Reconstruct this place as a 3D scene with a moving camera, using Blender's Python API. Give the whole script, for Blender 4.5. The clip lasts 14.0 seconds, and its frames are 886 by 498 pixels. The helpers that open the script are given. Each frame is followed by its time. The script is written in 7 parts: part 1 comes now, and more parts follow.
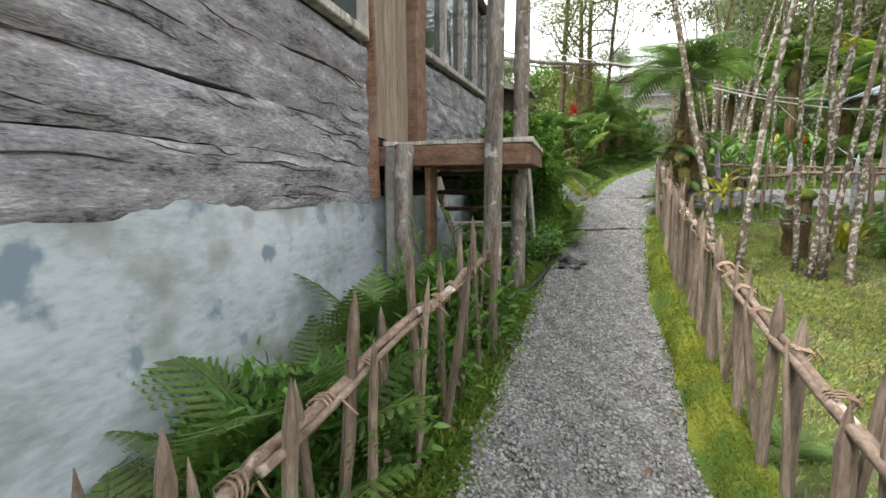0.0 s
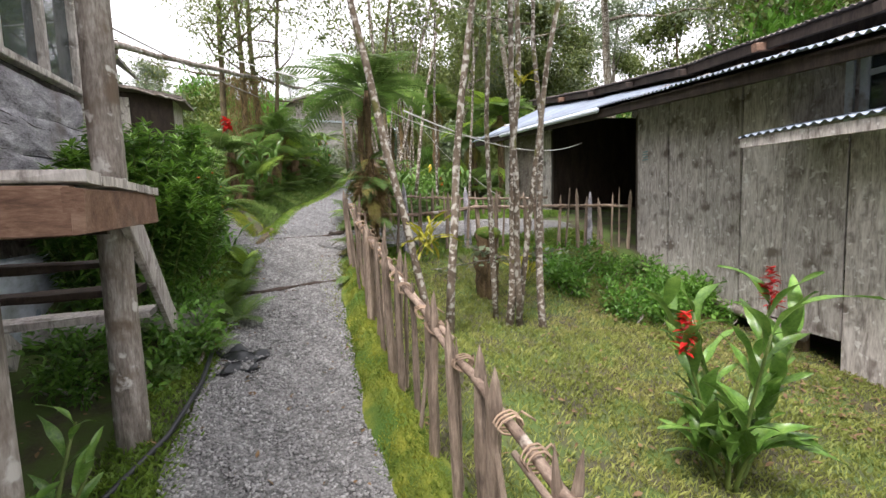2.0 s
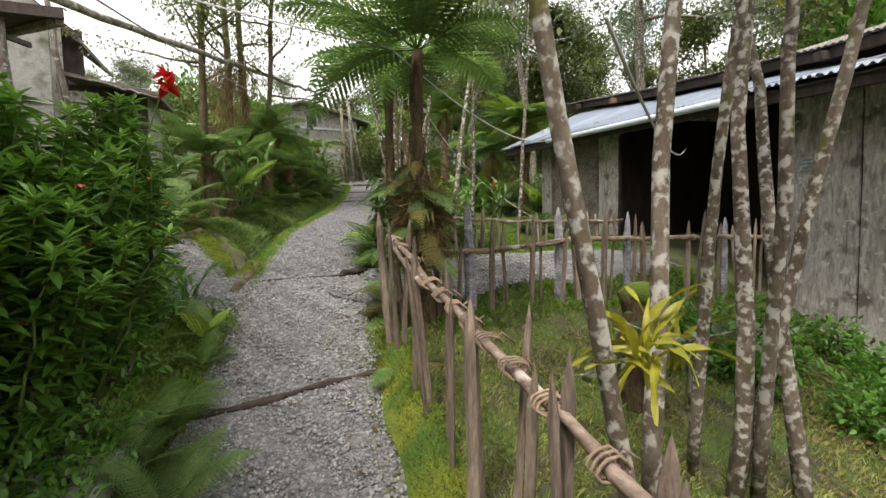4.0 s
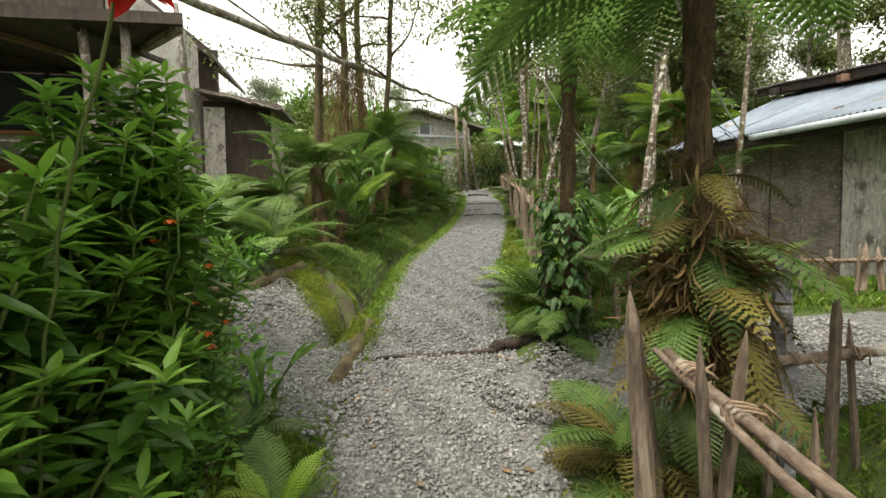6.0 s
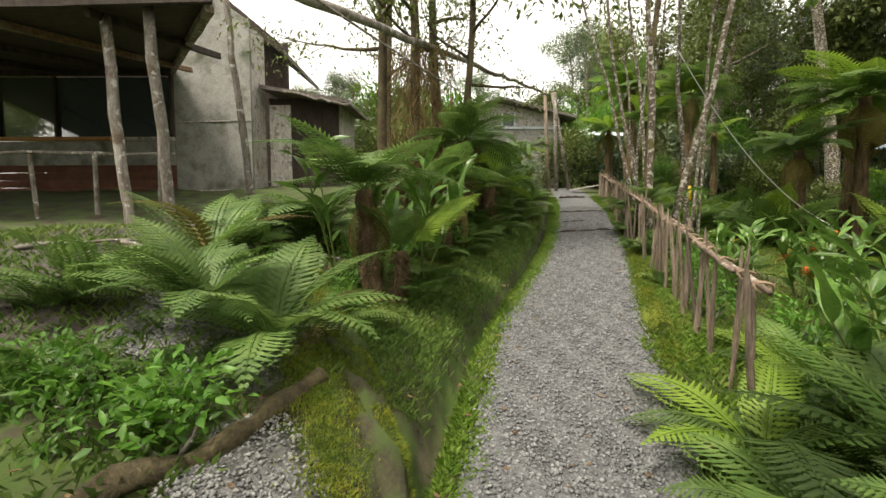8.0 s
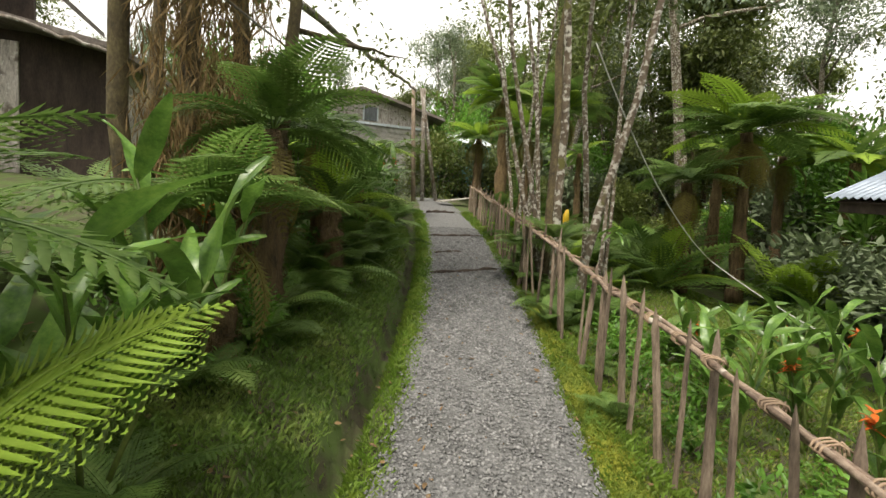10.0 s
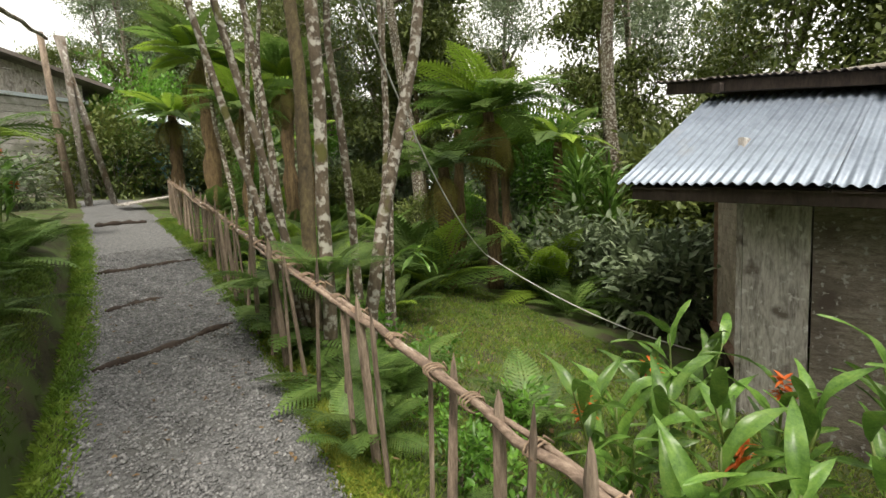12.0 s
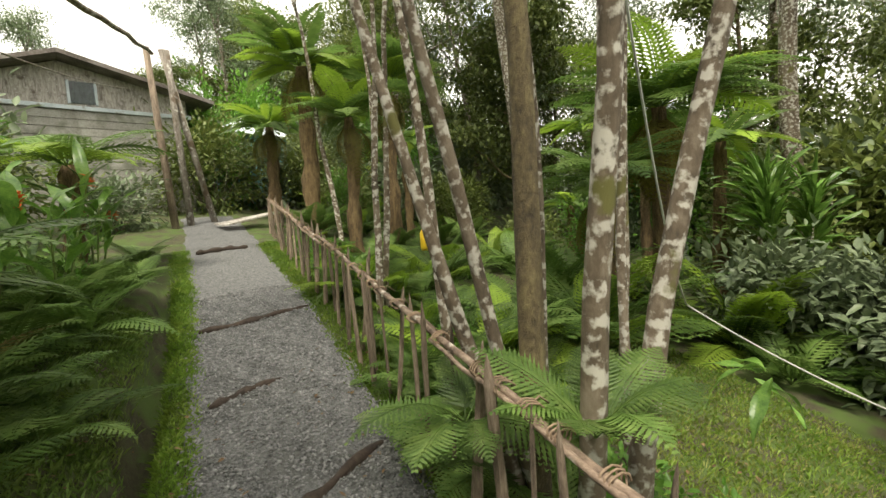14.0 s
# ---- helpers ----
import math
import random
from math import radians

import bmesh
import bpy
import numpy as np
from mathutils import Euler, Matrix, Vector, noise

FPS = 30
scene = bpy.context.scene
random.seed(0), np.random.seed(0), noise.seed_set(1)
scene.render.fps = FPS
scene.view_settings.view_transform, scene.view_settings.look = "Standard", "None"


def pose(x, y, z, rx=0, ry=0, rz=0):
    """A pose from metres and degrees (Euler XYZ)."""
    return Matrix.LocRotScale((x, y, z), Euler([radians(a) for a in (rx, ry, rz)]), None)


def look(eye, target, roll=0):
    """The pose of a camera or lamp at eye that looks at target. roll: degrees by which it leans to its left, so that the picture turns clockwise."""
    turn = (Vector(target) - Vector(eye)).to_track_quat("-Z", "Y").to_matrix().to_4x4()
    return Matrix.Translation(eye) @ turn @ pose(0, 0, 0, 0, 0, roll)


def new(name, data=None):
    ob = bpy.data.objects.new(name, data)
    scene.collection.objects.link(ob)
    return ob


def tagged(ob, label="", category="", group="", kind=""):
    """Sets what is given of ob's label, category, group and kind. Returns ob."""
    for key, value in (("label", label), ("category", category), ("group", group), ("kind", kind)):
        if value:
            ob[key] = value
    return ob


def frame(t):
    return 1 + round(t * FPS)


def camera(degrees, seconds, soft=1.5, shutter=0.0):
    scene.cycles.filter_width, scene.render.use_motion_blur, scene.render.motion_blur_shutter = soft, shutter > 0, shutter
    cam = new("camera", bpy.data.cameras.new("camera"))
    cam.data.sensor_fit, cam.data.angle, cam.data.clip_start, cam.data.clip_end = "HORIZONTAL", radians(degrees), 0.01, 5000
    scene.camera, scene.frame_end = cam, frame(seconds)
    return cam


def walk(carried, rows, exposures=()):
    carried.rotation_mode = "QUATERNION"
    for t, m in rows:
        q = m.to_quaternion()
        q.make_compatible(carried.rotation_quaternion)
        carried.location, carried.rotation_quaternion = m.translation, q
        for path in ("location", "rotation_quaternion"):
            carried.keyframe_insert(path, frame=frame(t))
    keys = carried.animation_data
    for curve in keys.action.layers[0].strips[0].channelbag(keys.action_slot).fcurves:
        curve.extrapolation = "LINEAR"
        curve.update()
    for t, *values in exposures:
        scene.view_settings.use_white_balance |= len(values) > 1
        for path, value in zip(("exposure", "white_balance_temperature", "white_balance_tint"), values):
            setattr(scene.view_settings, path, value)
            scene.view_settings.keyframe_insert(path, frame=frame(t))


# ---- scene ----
cam = camera(90.0, 14.0)
PATH = [
    (0, (1.613, 1.145, 0.985), (1.04, 3.045, 0.736), -0.2),
    (0.5, (1.545, 1.568, 1.006), (1.365, 3.543, 0.75), 0.4),
    (1, (1.496, 2.037, 1.113), (1.775, 4.005, 0.885), -0.0),
    (1.5, (1.681, 2.531, 1.189), (2.297, 4.425, 1.008), -2.1),
    (2, (1.774, 2.953, 1.257), (2.525, 4.797, 1.073), -2.1),
    (2.2, (1.774, 3.169, 1.281), (2.567, 4.996, 1.099), -1.6),
    (4.3, (1.909, 5.684, 1.503), (2.694, 7.521, 1.4), -1.2),
    (4.5, (1.92, 5.858, 1.547), (2.6, 7.737, 1.473), -1.3),
    (5, (1.905, 6.247, 1.603), (2.28, 8.211, 1.54), -1.1),
    (5.5, (1.854, 6.744, 1.705), (2.127, 8.724, 1.637), -1.2),
    (6, (1.904, 7.268, 1.734), (2.254, 9.235, 1.645), -0.7),
    (6.5, (1.943, 7.726, 1.853), (2.273, 9.695, 1.743), -2.0),
    (7, (1.922, 8.29, 2.014), (2.168, 10.272, 1.905), -1.6),
    (7.2, (1.942, 8.455, 2.044), (2.154, 10.441, 1.937), -1.5),
    (9.3, (2.237, 11.237, 2.676), (1.982, 13.213, 2.5), 1.9),
    (9.5, (2.343, 11.504, 2.673), (2.309, 13.497, 2.513), 2.4),
    (10, (2.52, 12.189, 2.788), (3.141, 14.086, 2.668), 2.9),
    (10.5, (2.801, 12.702, 2.868), (3.887, 14.377, 2.752), 0.5),
    (11, (3.015, 13.223, 2.987), (4.228, 14.804, 2.814), 0.7),
    (11.5, (3.216, 13.81, 3.107), (4.599, 15.242, 2.92), -0.3),
    (12, (3.474, 14.218, 3.155), (5.036, 15.452, 2.954), -2.8),
    (12.5, (3.712, 14.678, 3.294), (5.326, 15.841, 3.092), -3.3),
    (13, (3.818, 15.165, 3.376), (5.559, 16.124, 3.153), -5.6),
    (13.5, (3.954, 15.666, 3.416), (5.678, 16.651, 3.178), -6.6),
    (14, (3.996, 16.159, 3.56), (5.345, 17.625, 3.383), -3.5),
]
EXPOSURE = [(0, 1.32, 6250, 11), (1.5, 1.28, 6200, 17), (2.2, 1.26, 6200, 18), (4.3, 0.85, 6500, 12), (5.5, 0.9, 6700, 8), (6.2, 0.97, 6900, 7), (7.2, 0.78, 7000, 8), (9.3, 0.92, 6900, 9), (10.2, 0.76, 6900, 9), (11, 0.64, 6900, 9), (12, 0.76, 6800, 9), (14, 1.0, 7100, 6)]
walk(cam, [(t, look(eye, target, roll)) for t, eye, target, roll in PATH], EXPOSURE)

# ---- world and light: bright overcast, soft high sun behind cloud ----
SUN_EL, SUN_AZ = 62.0, 228.0
world = bpy.data.worlds.new("overcast_sky")
scene.world = world
world.use_nodes = True
wn, wl = world.node_tree.nodes, world.node_tree.links
wn.clear()
sky = wn.new("ShaderNodeTexSky")
sky.sky_type, sky.sun_disc = "NISHITA", False
sky.sun_elevation, sky.sun_rotation = radians(SUN_EL), radians(SUN_AZ)
sky.air_density, sky.dust_density = 1.0, 3.0
skygain = wn.new("ShaderNodeVectorMath")
skygain.operation = "SCALE"
skygain.inputs["Scale"].default_value = 0.2
coord = wn.new("ShaderNodeTexCoord")
cloud = wn.new("ShaderNodeTexNoise")
cloud.inputs["Scale"].default_value, cloud.inputs["Detail"].default_value = 2.2, 6
cloudramp = wn.new("ShaderNodeValToRGB")
cloudramp.color_ramp.elements[0].position, cloudramp.color_ramp.elements[1].position = 0.27, 0.36
cloudmix = wn.new("ShaderNodeMix")
cloudmix.data_type = "RGBA"
cloudmix.inputs[7].default_value = (1.0, 0.99, 0.97, 1)
wbg = wn.new("ShaderNodeBackground")
wbg.inputs["Strength"].default_value = 1.0
wout = wn.new("ShaderNodeOutputWorld")
wl.new(coord.outputs["Generated"], cloud.inputs["Vector"])
wl.new(cloud.outputs["Fac"], cloudramp.inputs["Fac"])
wl.new(sky.outputs["Color"], skygain.inputs[0])
wl.new(cloudramp.outputs["Color"], cloudmix.inputs[0])
wl.new(skygain.outputs[0], cloudmix.inputs[6])
wl.new(cloudmix.outputs[2], wbg.inputs["Color"])
wl.new(wbg.outputs[0], wout.inputs["Surface"])

sun = new("sun", bpy.data.lights.new("sun", "SUN"))
sun.data.energy, sun.data.angle, sun.data.color = 2.4, radians(14), (1.0, 0.95, 0.87)
az, el = radians(SUN_AZ), radians(SUN_EL)
sun.matrix_world = look((math.sin(az) * math.cos(el) * 60, math.cos(az) * math.cos(el) * 60, math.sin(el) * 60), (0, 0, 0))


# ---- materials ----
def material(name, colours, scale=3.0, rough=0.8, bump=0.3, stretch=(1, 1, 1), fine=6.0, metal=0.0, vary=0.0, stain=None,
             stain_scale=0.8, stain_at=(0.5, 0.62), distort=0.4, depth=0.02, through_light=0.0, island=False, speck=None, speck_scale=9.0):
    """Colours: dark to light along a noise; stain: a second colour in patches; vary: brightness per piece."""
    m = bpy.data.materials.new(name)
    m.use_nodes = True
    n, l = m.node_tree.nodes, m.node_tree.links
    bsdf = n["Principled BSDF"]
    tc, mp = n.new("ShaderNodeTexCoord"), n.new("ShaderNodeMapping")
    mp.inputs["Scale"].default_value = stretch
    l.new(tc.outputs["Object"], mp.inputs["Vector"])
    info = n.new("ShaderNodeObjectInfo")
    shift = n.new("ShaderNodeVectorMath")
    shift.operation = "MULTIPLY_ADD"
    shift.inputs[1].default_value = (37, 23, 51)
    l.new(info.outputs["Random"], shift.inputs[0])
    l.new(mp.outputs[0], shift.inputs[2])
    a, b = n.new("ShaderNodeTexNoise"), n.new("ShaderNodeTexNoise")
    a.inputs["Scale"].default_value, a.inputs["Detail"].default_value, a.inputs["Distortion"].default_value = scale, 6, distort
    b.inputs["Scale"].default_value, b.inputs["Detail"].default_value, b.inputs["Roughness"].default_value = scale * fine, 8, 0.65
    l.new(shift.outputs[0], a.inputs["Vector"])
    l.new(shift.outputs[0], b.inputs["Vector"])
    mixf = n.new("ShaderNodeMix")
    mixf.inputs[0].default_value = 0.5
    l.new(a.outputs["Fac"], mixf.inputs[2])
    l.new(b.outputs["Fac"], mixf.inputs[3])
    ramp = n.new("ShaderNodeValToRGB")
    els = ramp.color_ramp.elements
    while len(els) < len(colours):
        els.new(0.5)
    for i, c in enumerate(colours):
        els[i].position = 0.36 + 0.28 * i / max(1, len(colours) - 1)
        els[i].color = (*c, 1)
    l.new(mixf.outputs[0], ramp.inputs["Fac"])
    colour = ramp.outputs["Color"]
    for tint, sc, at in ((stain, stain_scale, stain_at), (speck, speck_scale, (0.6, 0.66))):
        if tint:
            s = n.new("ShaderNodeTexNoise")
            s.inputs["Scale"].default_value, s.inputs["Detail"].default_value = sc, 7
            l.new(tc.outputs["Object"], s.inputs["Vector"])
            sr = n.new("ShaderNodeValToRGB")
            sr.color_ramp.elements[0].position, sr.color_ramp.elements[1].position = at
            sm = n.new("ShaderNodeMix")
            sm.data_type = "RGBA"
            sm.inputs[7].default_value = (*tint, 1)
            l.new(s.outputs["Fac"], sr.inputs["Fac"])
            l.new(sr.outputs["Color"], sm.inputs[0])
            l.new(colour, sm.inputs[6])
            colour = sm.outputs[2]
    if vary:
        hs = n.new("ShaderNodeHueSaturation")
        mr = n.new("ShaderNodeMapRange")
        mr.inputs[3].default_value, mr.inputs[4].default_value = 1 - vary, 1 + vary
        if island:
            geo = n.new("ShaderNodeNewGeometry")
            both = n.new("ShaderNodeMath")
            both.operation = "ADD"
            l.new(geo.outputs["Random Per Island"], both.inputs[0])
            l.new(info.outputs["Random"], both.inputs[1])
            half = n.new("ShaderNodeMath")
            half.operation = "MULTIPLY"
            half.inputs[1].default_value = 0.5
            l.new(both.outputs[0], half.inputs[0])
            l.new(half.outputs[0], mr.inputs[0])
        else:
            l.new(info.outputs["Random"], mr.inputs[0])
        l.new(mr.outputs[0], hs.inputs["Value"])
        l.new(colour, hs.inputs["Color"])
        colour = hs.outputs["Color"]
    l.new(colour, bsdf.inputs["Base Color"])
    bsdf.inputs["Roughness"].default_value, bsdf.inputs["Metallic"].default_value = rough, metal
    if bump:
        bp = n.new("ShaderNodeBump")
        bp.inputs["Strength"].default_value, bp.inputs["Distance"].default_value = bump, depth
        l.new(mixf.outputs[0], bp.inputs["Height"])
        l.new(bp.outputs[0], bsdf.inputs["Normal"])
    if through_light:
        tr, ms = n.new("ShaderNodeBsdfTranslucent"), n.new("ShaderNodeMixShader")
        ms.inputs[0].default_value = through_light
        l.new(colour, tr.inputs["Color"])
        l.new(bsdf.outputs[0], ms.inputs[1])
        l.new(tr.outputs[0], ms.inputs[2])
        l.new(ms.outputs[0], n["Material Output"].inputs["Surface"])
    return m


M = {
    "soil": material("forest_soil", [(0.03, 0.027, 0.017), (0.07, 0.062, 0.033), (0.075, 0.095, 0.03)], 5, 0.95, 0.9, fine=9, stain=(0.07, 0.11, 0.022), stain_scale=3.2, stain_at=(0.42, 0.58)),
    "gravel": material("grey_gravel", [(0.06, 0.059, 0.057), (0.17, 0.168, 0.16), (0.32, 0.315, 0.305)], 30, 0.9, 0.9, fine=3, stain=(0.10, 0.095, 0.085), stain_scale=1.3, stain_at=(0.55, 0.75)),
    "pebble": material("crushed_stone", [(0.15, 0.147, 0.142), (0.34, 0.334, 0.323)], 12, 0.85, 0.2, vary=0.65, island=True),
    "upper_gravel": material("darker_grey_gravel", [(0.05, 0.05, 0.05), (0.135, 0.135, 0.135), (0.25, 0.25, 0.248)], 30, 0.9, 0.9, fine=3, stain=(0.08, 0.08, 0.075), stain_scale=1.3, stain_at=(0.55, 0.75)),
    "upper_pebble": material("darker_crushed_stone", [(0.115, 0.115, 0.116), (0.265, 0.264, 0.262)], 12, 0.85, 0.2, vary=0.7, island=True),
    "moss": material("yellow_green_moss", [(0.08, 0.115, 0.012), (0.16, 0.19, 0.018), (0.26, 0.26, 0.028)], 4, 0.95, 0.8, fine=12, depth=0.03, stain=(0.06, 0.12, 0.012), stain_scale=3.2, stain_at=(0.46, 0.6)),
    "log": material("weathered_hewn_log", [(0.045, 0.042, 0.046), (0.25, 0.24, 0.262), (0.37, 0.355, 0.385), (0.66, 0.645, 0.68)], 3.0, 0.85, 0.8, stretch=(2, 1.0, 3.6), fine=8, vary=0.12, stain=(0.15, 0.12, 0.10), stain_scale=1.4, stain_at=(0.55, 0.75)),
    "paint": material("stained_white_blue_paint", [(0.34, 0.39, 0.41), (0.52, 0.58, 0.625), (0.65, 0.70, 0.755)], 1.3, 0.75, 0.2, stretch=(1, 0.6, 1.6), fine=11, stain=(0.27, 0.30, 0.27), stain_scale=2.3, stain_at=(0.52, 0.68), speck=(0.24, 0.31, 0.38), speck_scale=3.4),
    "board": material("grey_weathered_board", [(0.20, 0.175, 0.155), (0.46, 0.42, 0.385), (0.66, 0.62, 0.58)], 2.6, 0.9, 0.5, stretch=(4, 4, 0.8), fine=6, distort=1.6, vary=0.16, stain=(0.17, 0.14, 0.12), stain_scale=4.5, stain_at=(0.56, 0.68), speck=(0.66, 0.64, 0.61), speck_scale=14, depth=0.01),
    "plank": material("tan_plank", [(0.18, 0.13, 0.09), (0.30, 0.235, 0.175), (0.40, 0.33, 0.26)], 2.5, 0.8, 0.3, stretch=(6, 6, 0.6), fine=5, vary=0.12),
    "redwood": material("red_brown_timber", [(0.10, 0.05, 0.03), (0.20, 0.11, 0.068), (0.30, 0.19, 0.13)], 2.5, 0.75, 0.35, stretch=(1.5, 5, 5), fine=6, vary=0.1, stain=(0.30, 0.25, 0.2), stain_scale=2.2, stain_at=(0.55, 0.8)),
    "pole": material("grey_bark_pole", [(0.09, 0.075, 0.06), (0.23, 0.20, 0.17), (0.40, 0.37, 0.33)], 6, 0.85, 0.7, stretch=(2, 2, 0.45), vary=0.15, stain=(0.13, 0.095, 0.065), stain_scale=4, stain_at=(0.54, 0.64), speck=(0.52, 0.50, 0.46), speck_scale=9),
    "picket": material("split_wood_picket", [(0.08, 0.06, 0.045), (0.20, 0.15, 0.11), (0.34, 0.27, 0.205)], 5, 0.85, 0.45, stretch=(3, 3, 0.5), vary=0.25),
    "rail": material("peeled_branch_rail", [(0.075, 0.05, 0.038), (0.21, 0.15, 0.11), (0.36, 0.28, 0.215)], 5, 0.75, 0.5, stretch=(2, 1, 2), vary=0.12, speck=(0.52, 0.47, 0.40), speck_scale=6),
    "twine": material("bast_twine", [(0.20, 0.13, 0.085), (0.36, 0.265, 0.18)], 25, 0.8, 0.3, vary=0.25),
    "tin": material("corrugated_zinc", [(0.16, 0.19, 0.24), (0.22, 0.26, 0.32), (0.28, 0.33, 0.40)], 1.2, 0.5, 0.05, metal=0.35, fine=8, vary=0.08, stain=(0.25, 0.24, 0.22), stain_scale=1.5, stain_at=(0.6, 0.85)),
    "oldtin": material("dull_lichen_tin", [(0.07, 0.06, 0.05), (0.15, 0.125, 0.11), (0.22, 0.20, 0.185)], 2.5, 0.8, 0.3, fine=8, vary=0.1),
    # near-black: real dark timber, and shade put into colour on soffits and recesses
    "dark": material("dark_timber_and_shade", [(0.018, 0.013, 0.010), (0.045, 0.03, 0.022), (0.07, 0.05, 0.038)], 2.5, 0.85, 0.3, stretch=(3, 3, 0.8), vary=0.15),
    "concrete": material("grey_concrete", [(0.20, 0.19, 0.17), (0.32, 0.31, 0.28), (0.40, 0.39, 0.36)], 2.5, 0.9, 0.3, fine=9, stain=(0.10, 0.11, 0.07), stain_scale=1.8, stain_at=(0.52, 0.7)),
    "bark": material("lichened_bark", [(0.05, 0.038, 0.025), (0.125, 0.095, 0.065), (0.22, 0.18, 0.135)], 5, 0.9, 0.7, stretch=(1, 1, 0.5), vary=0.15, stain=(0.45, 0.425, 0.37), stain_scale=23, stain_at=(0.5, 0.6), speck=(0.11, 0.105, 0.03), speck_scale=5),
    "mossbark": material("moss_covered_bark", [(0.045, 0.035, 0.022), (0.11, 0.085, 0.045), (0.19, 0.155, 0.075)], 6, 0.95, 0.9, stretch=(1, 1, 0.6), vary=0.15, depth=0.05),
    "fibre": material("fibrous_fern_trunk", [(0.055, 0.038, 0.02), (0.16, 0.105, 0.052), (0.28, 0.20, 0.095)], 6, 0.95, 1.0, stretch=(3, 3, 0.6), vary=0.2, depth=0.06),
    "straw": material("dry_hanging_straw", [(0.12, 0.075, 0.03), (0.24, 0.16, 0.07), (0.32, 0.24, 0.11)], 8, 0.9, 0.3, vary=0.35, island=True, through_light=0.2),
    "hose": material("black_hose", [(0.012, 0.013, 0.015), (0.03, 0.032, 0.036)], 9, 0.45, 0.1),
    "leaf": material("shrub_leaf", [(0.06, 0.155, 0.02), (0.115, 0.26, 0.034), (0.20, 0.37, 0.06)], 3, 0.4, 0.1, vary=0.45, island=True, through_light=0.42),
    "young": material("young_shrub_leaf", [(0.16, 0.33, 0.04), (0.26, 0.46, 0.07)], 3, 0.42, 0.1, vary=0.25, island=True, through_light=0.35),
    "fern": material("fern_green", [(0.07, 0.135, 0.03), (0.135, 0.23, 0.052), (0.23, 0.325, 0.09)], 2.5, 0.5, 0.1, vary=0.35, through_light=0.42),
    "limefern": material("bright_fern", [(0.20, 0.33, 0.035), (0.34, 0.48, 0.065)], 3, 0.5, 0.1, vary=0.2, through_light=0.4),
    "dryfern": material("browned_fern", [(0.10, 0.075, 0.02), (0.19, 0.155, 0.035), (0.24, 0.22, 0.05)], 3, 0.7, 0.1, vary=0.3, through_light=0.3),
    "ginger": material("broad_glossy_leaf", [(0.06, 0.135, 0.025), (0.12, 0.235, 0.042), (0.20, 0.32, 0.065)], 2.5, 0.33, 0.12, stretch=(5, 5, 1), vary=0.35, through_light=0.3),
    "stem": material("green_stem", [(0.06, 0.10, 0.02), (0.14, 0.18, 0.04)], 6, 0.6, 0.1, vary=0.2),
    "yellowleaf": material("yellowing_strap_leaf", [(0.20, 0.22, 0.02), (0.42, 0.38, 0.03)], 4, 0.5, 0.1, vary=0.3, island=True, through_light=0.3),
    "crown": material("tree_foliage", [(0.07, 0.10, 0.024), (0.13, 0.17, 0.04), (0.22, 0.25, 0.065)], 1.5, 0.55, 0.0, vary=0.5, island=True, through_light=0.25),
    "palecrown": material("grey_green_foliage", [(0.10, 0.14, 0.085), (0.17, 0.22, 0.12), (0.25, 0.30, 0.18)], 1.5, 0.5, 0.0, vary=0.4, island=True, through_light=0.25),
    "grass": material("lawn_grass", [(0.07, 0.14, 0.015), (0.13, 0.22, 0.024), (0.21, 0.28, 0.045)], 1.2, 0.6, 0.0, vary=0.45, island=True, through_light=0.3),
    "mud": material("dark_damp_soil", [(0.028, 0.024, 0.019), (0.065, 0.054, 0.043), (0.14, 0.12, 0.10)], 9, 0.9, 0.9, fine=3, stain=(0.06, 0.075, 0.03), stain_scale=1.6, stain_at=(0.55, 0.7)),
    "bankgrass": material("shaggy_bank_grass", [(0.06, 0.12, 0.018), (0.12, 0.20, 0.032), (0.20, 0.25, 0.06)], 1.2, 0.65, 0.0, vary=0.45, island=True, through_light=0.25),
    "drygrass": material("half_dry_lawn_grass", [(0.15, 0.19, 0.035), (0.24, 0.27, 0.06), (0.36, 0.34, 0.12)], 1.2, 0.65, 0.0, vary=0.45, island=True, through_light=0.3),
    "mossblade": material("moss_sprig", [(0.07, 0.13, 0.013), (0.17, 0.22, 0.02), (0.31, 0.30, 0.03)], 3.2, 0.8, 0.0, vary=0.35, island=True, through_light=0.3),
    "litter": material("dead_leaf_litter", [(0.08, 0.045, 0.022), (0.18, 0.11, 0.05), (0.26, 0.18, 0.09)], 4, 0.85, 0.1, vary=0.5, island=True),
    "red": material("red_flower", [(0.42, 0.012, 0.012), (0.62, 0.03, 0.02)], 10, 0.5, 0.1, vary=0.2, through_light=0.25),
    "orange": material("orange_flower", [(0.60, 0.09, 0.015), (0.75, 0.20, 0.03)], 10, 0.5, 0.1, vary=0.2, through_light=0.25),
    "cord": material("pale_cord", [(0.45, 0.45, 0.42), (0.6, 0.6, 0.56)], 20, 0.7, 0.1),
    "white": material("flaking_pale_paint", [(0.48, 0.54, 0.58), (0.66, 0.72, 0.76)], 5, 0.7, 0.2, fine=6, stain=(0.25, 0.23, 0.2), stain_scale=4, stain_at=(0.58, 0.7)),
    "blue": material("faded_teal_sheet", [(0.10, 0.24, 0.26), (0.17, 0.34, 0.36)], 2, 0.6, 0.1),
    "yellow": material("yellow_plastic", [(0.65, 0.42, 0.02), (0.75, 0.52, 0.04)], 6, 0.4, 0.1),
    "weave": material("woven_bamboo", [(0.22, 0.175, 0.14), (0.42, 0.355, 0.295)], 6, 0.8, 0.2, vary=0.45, island=True),
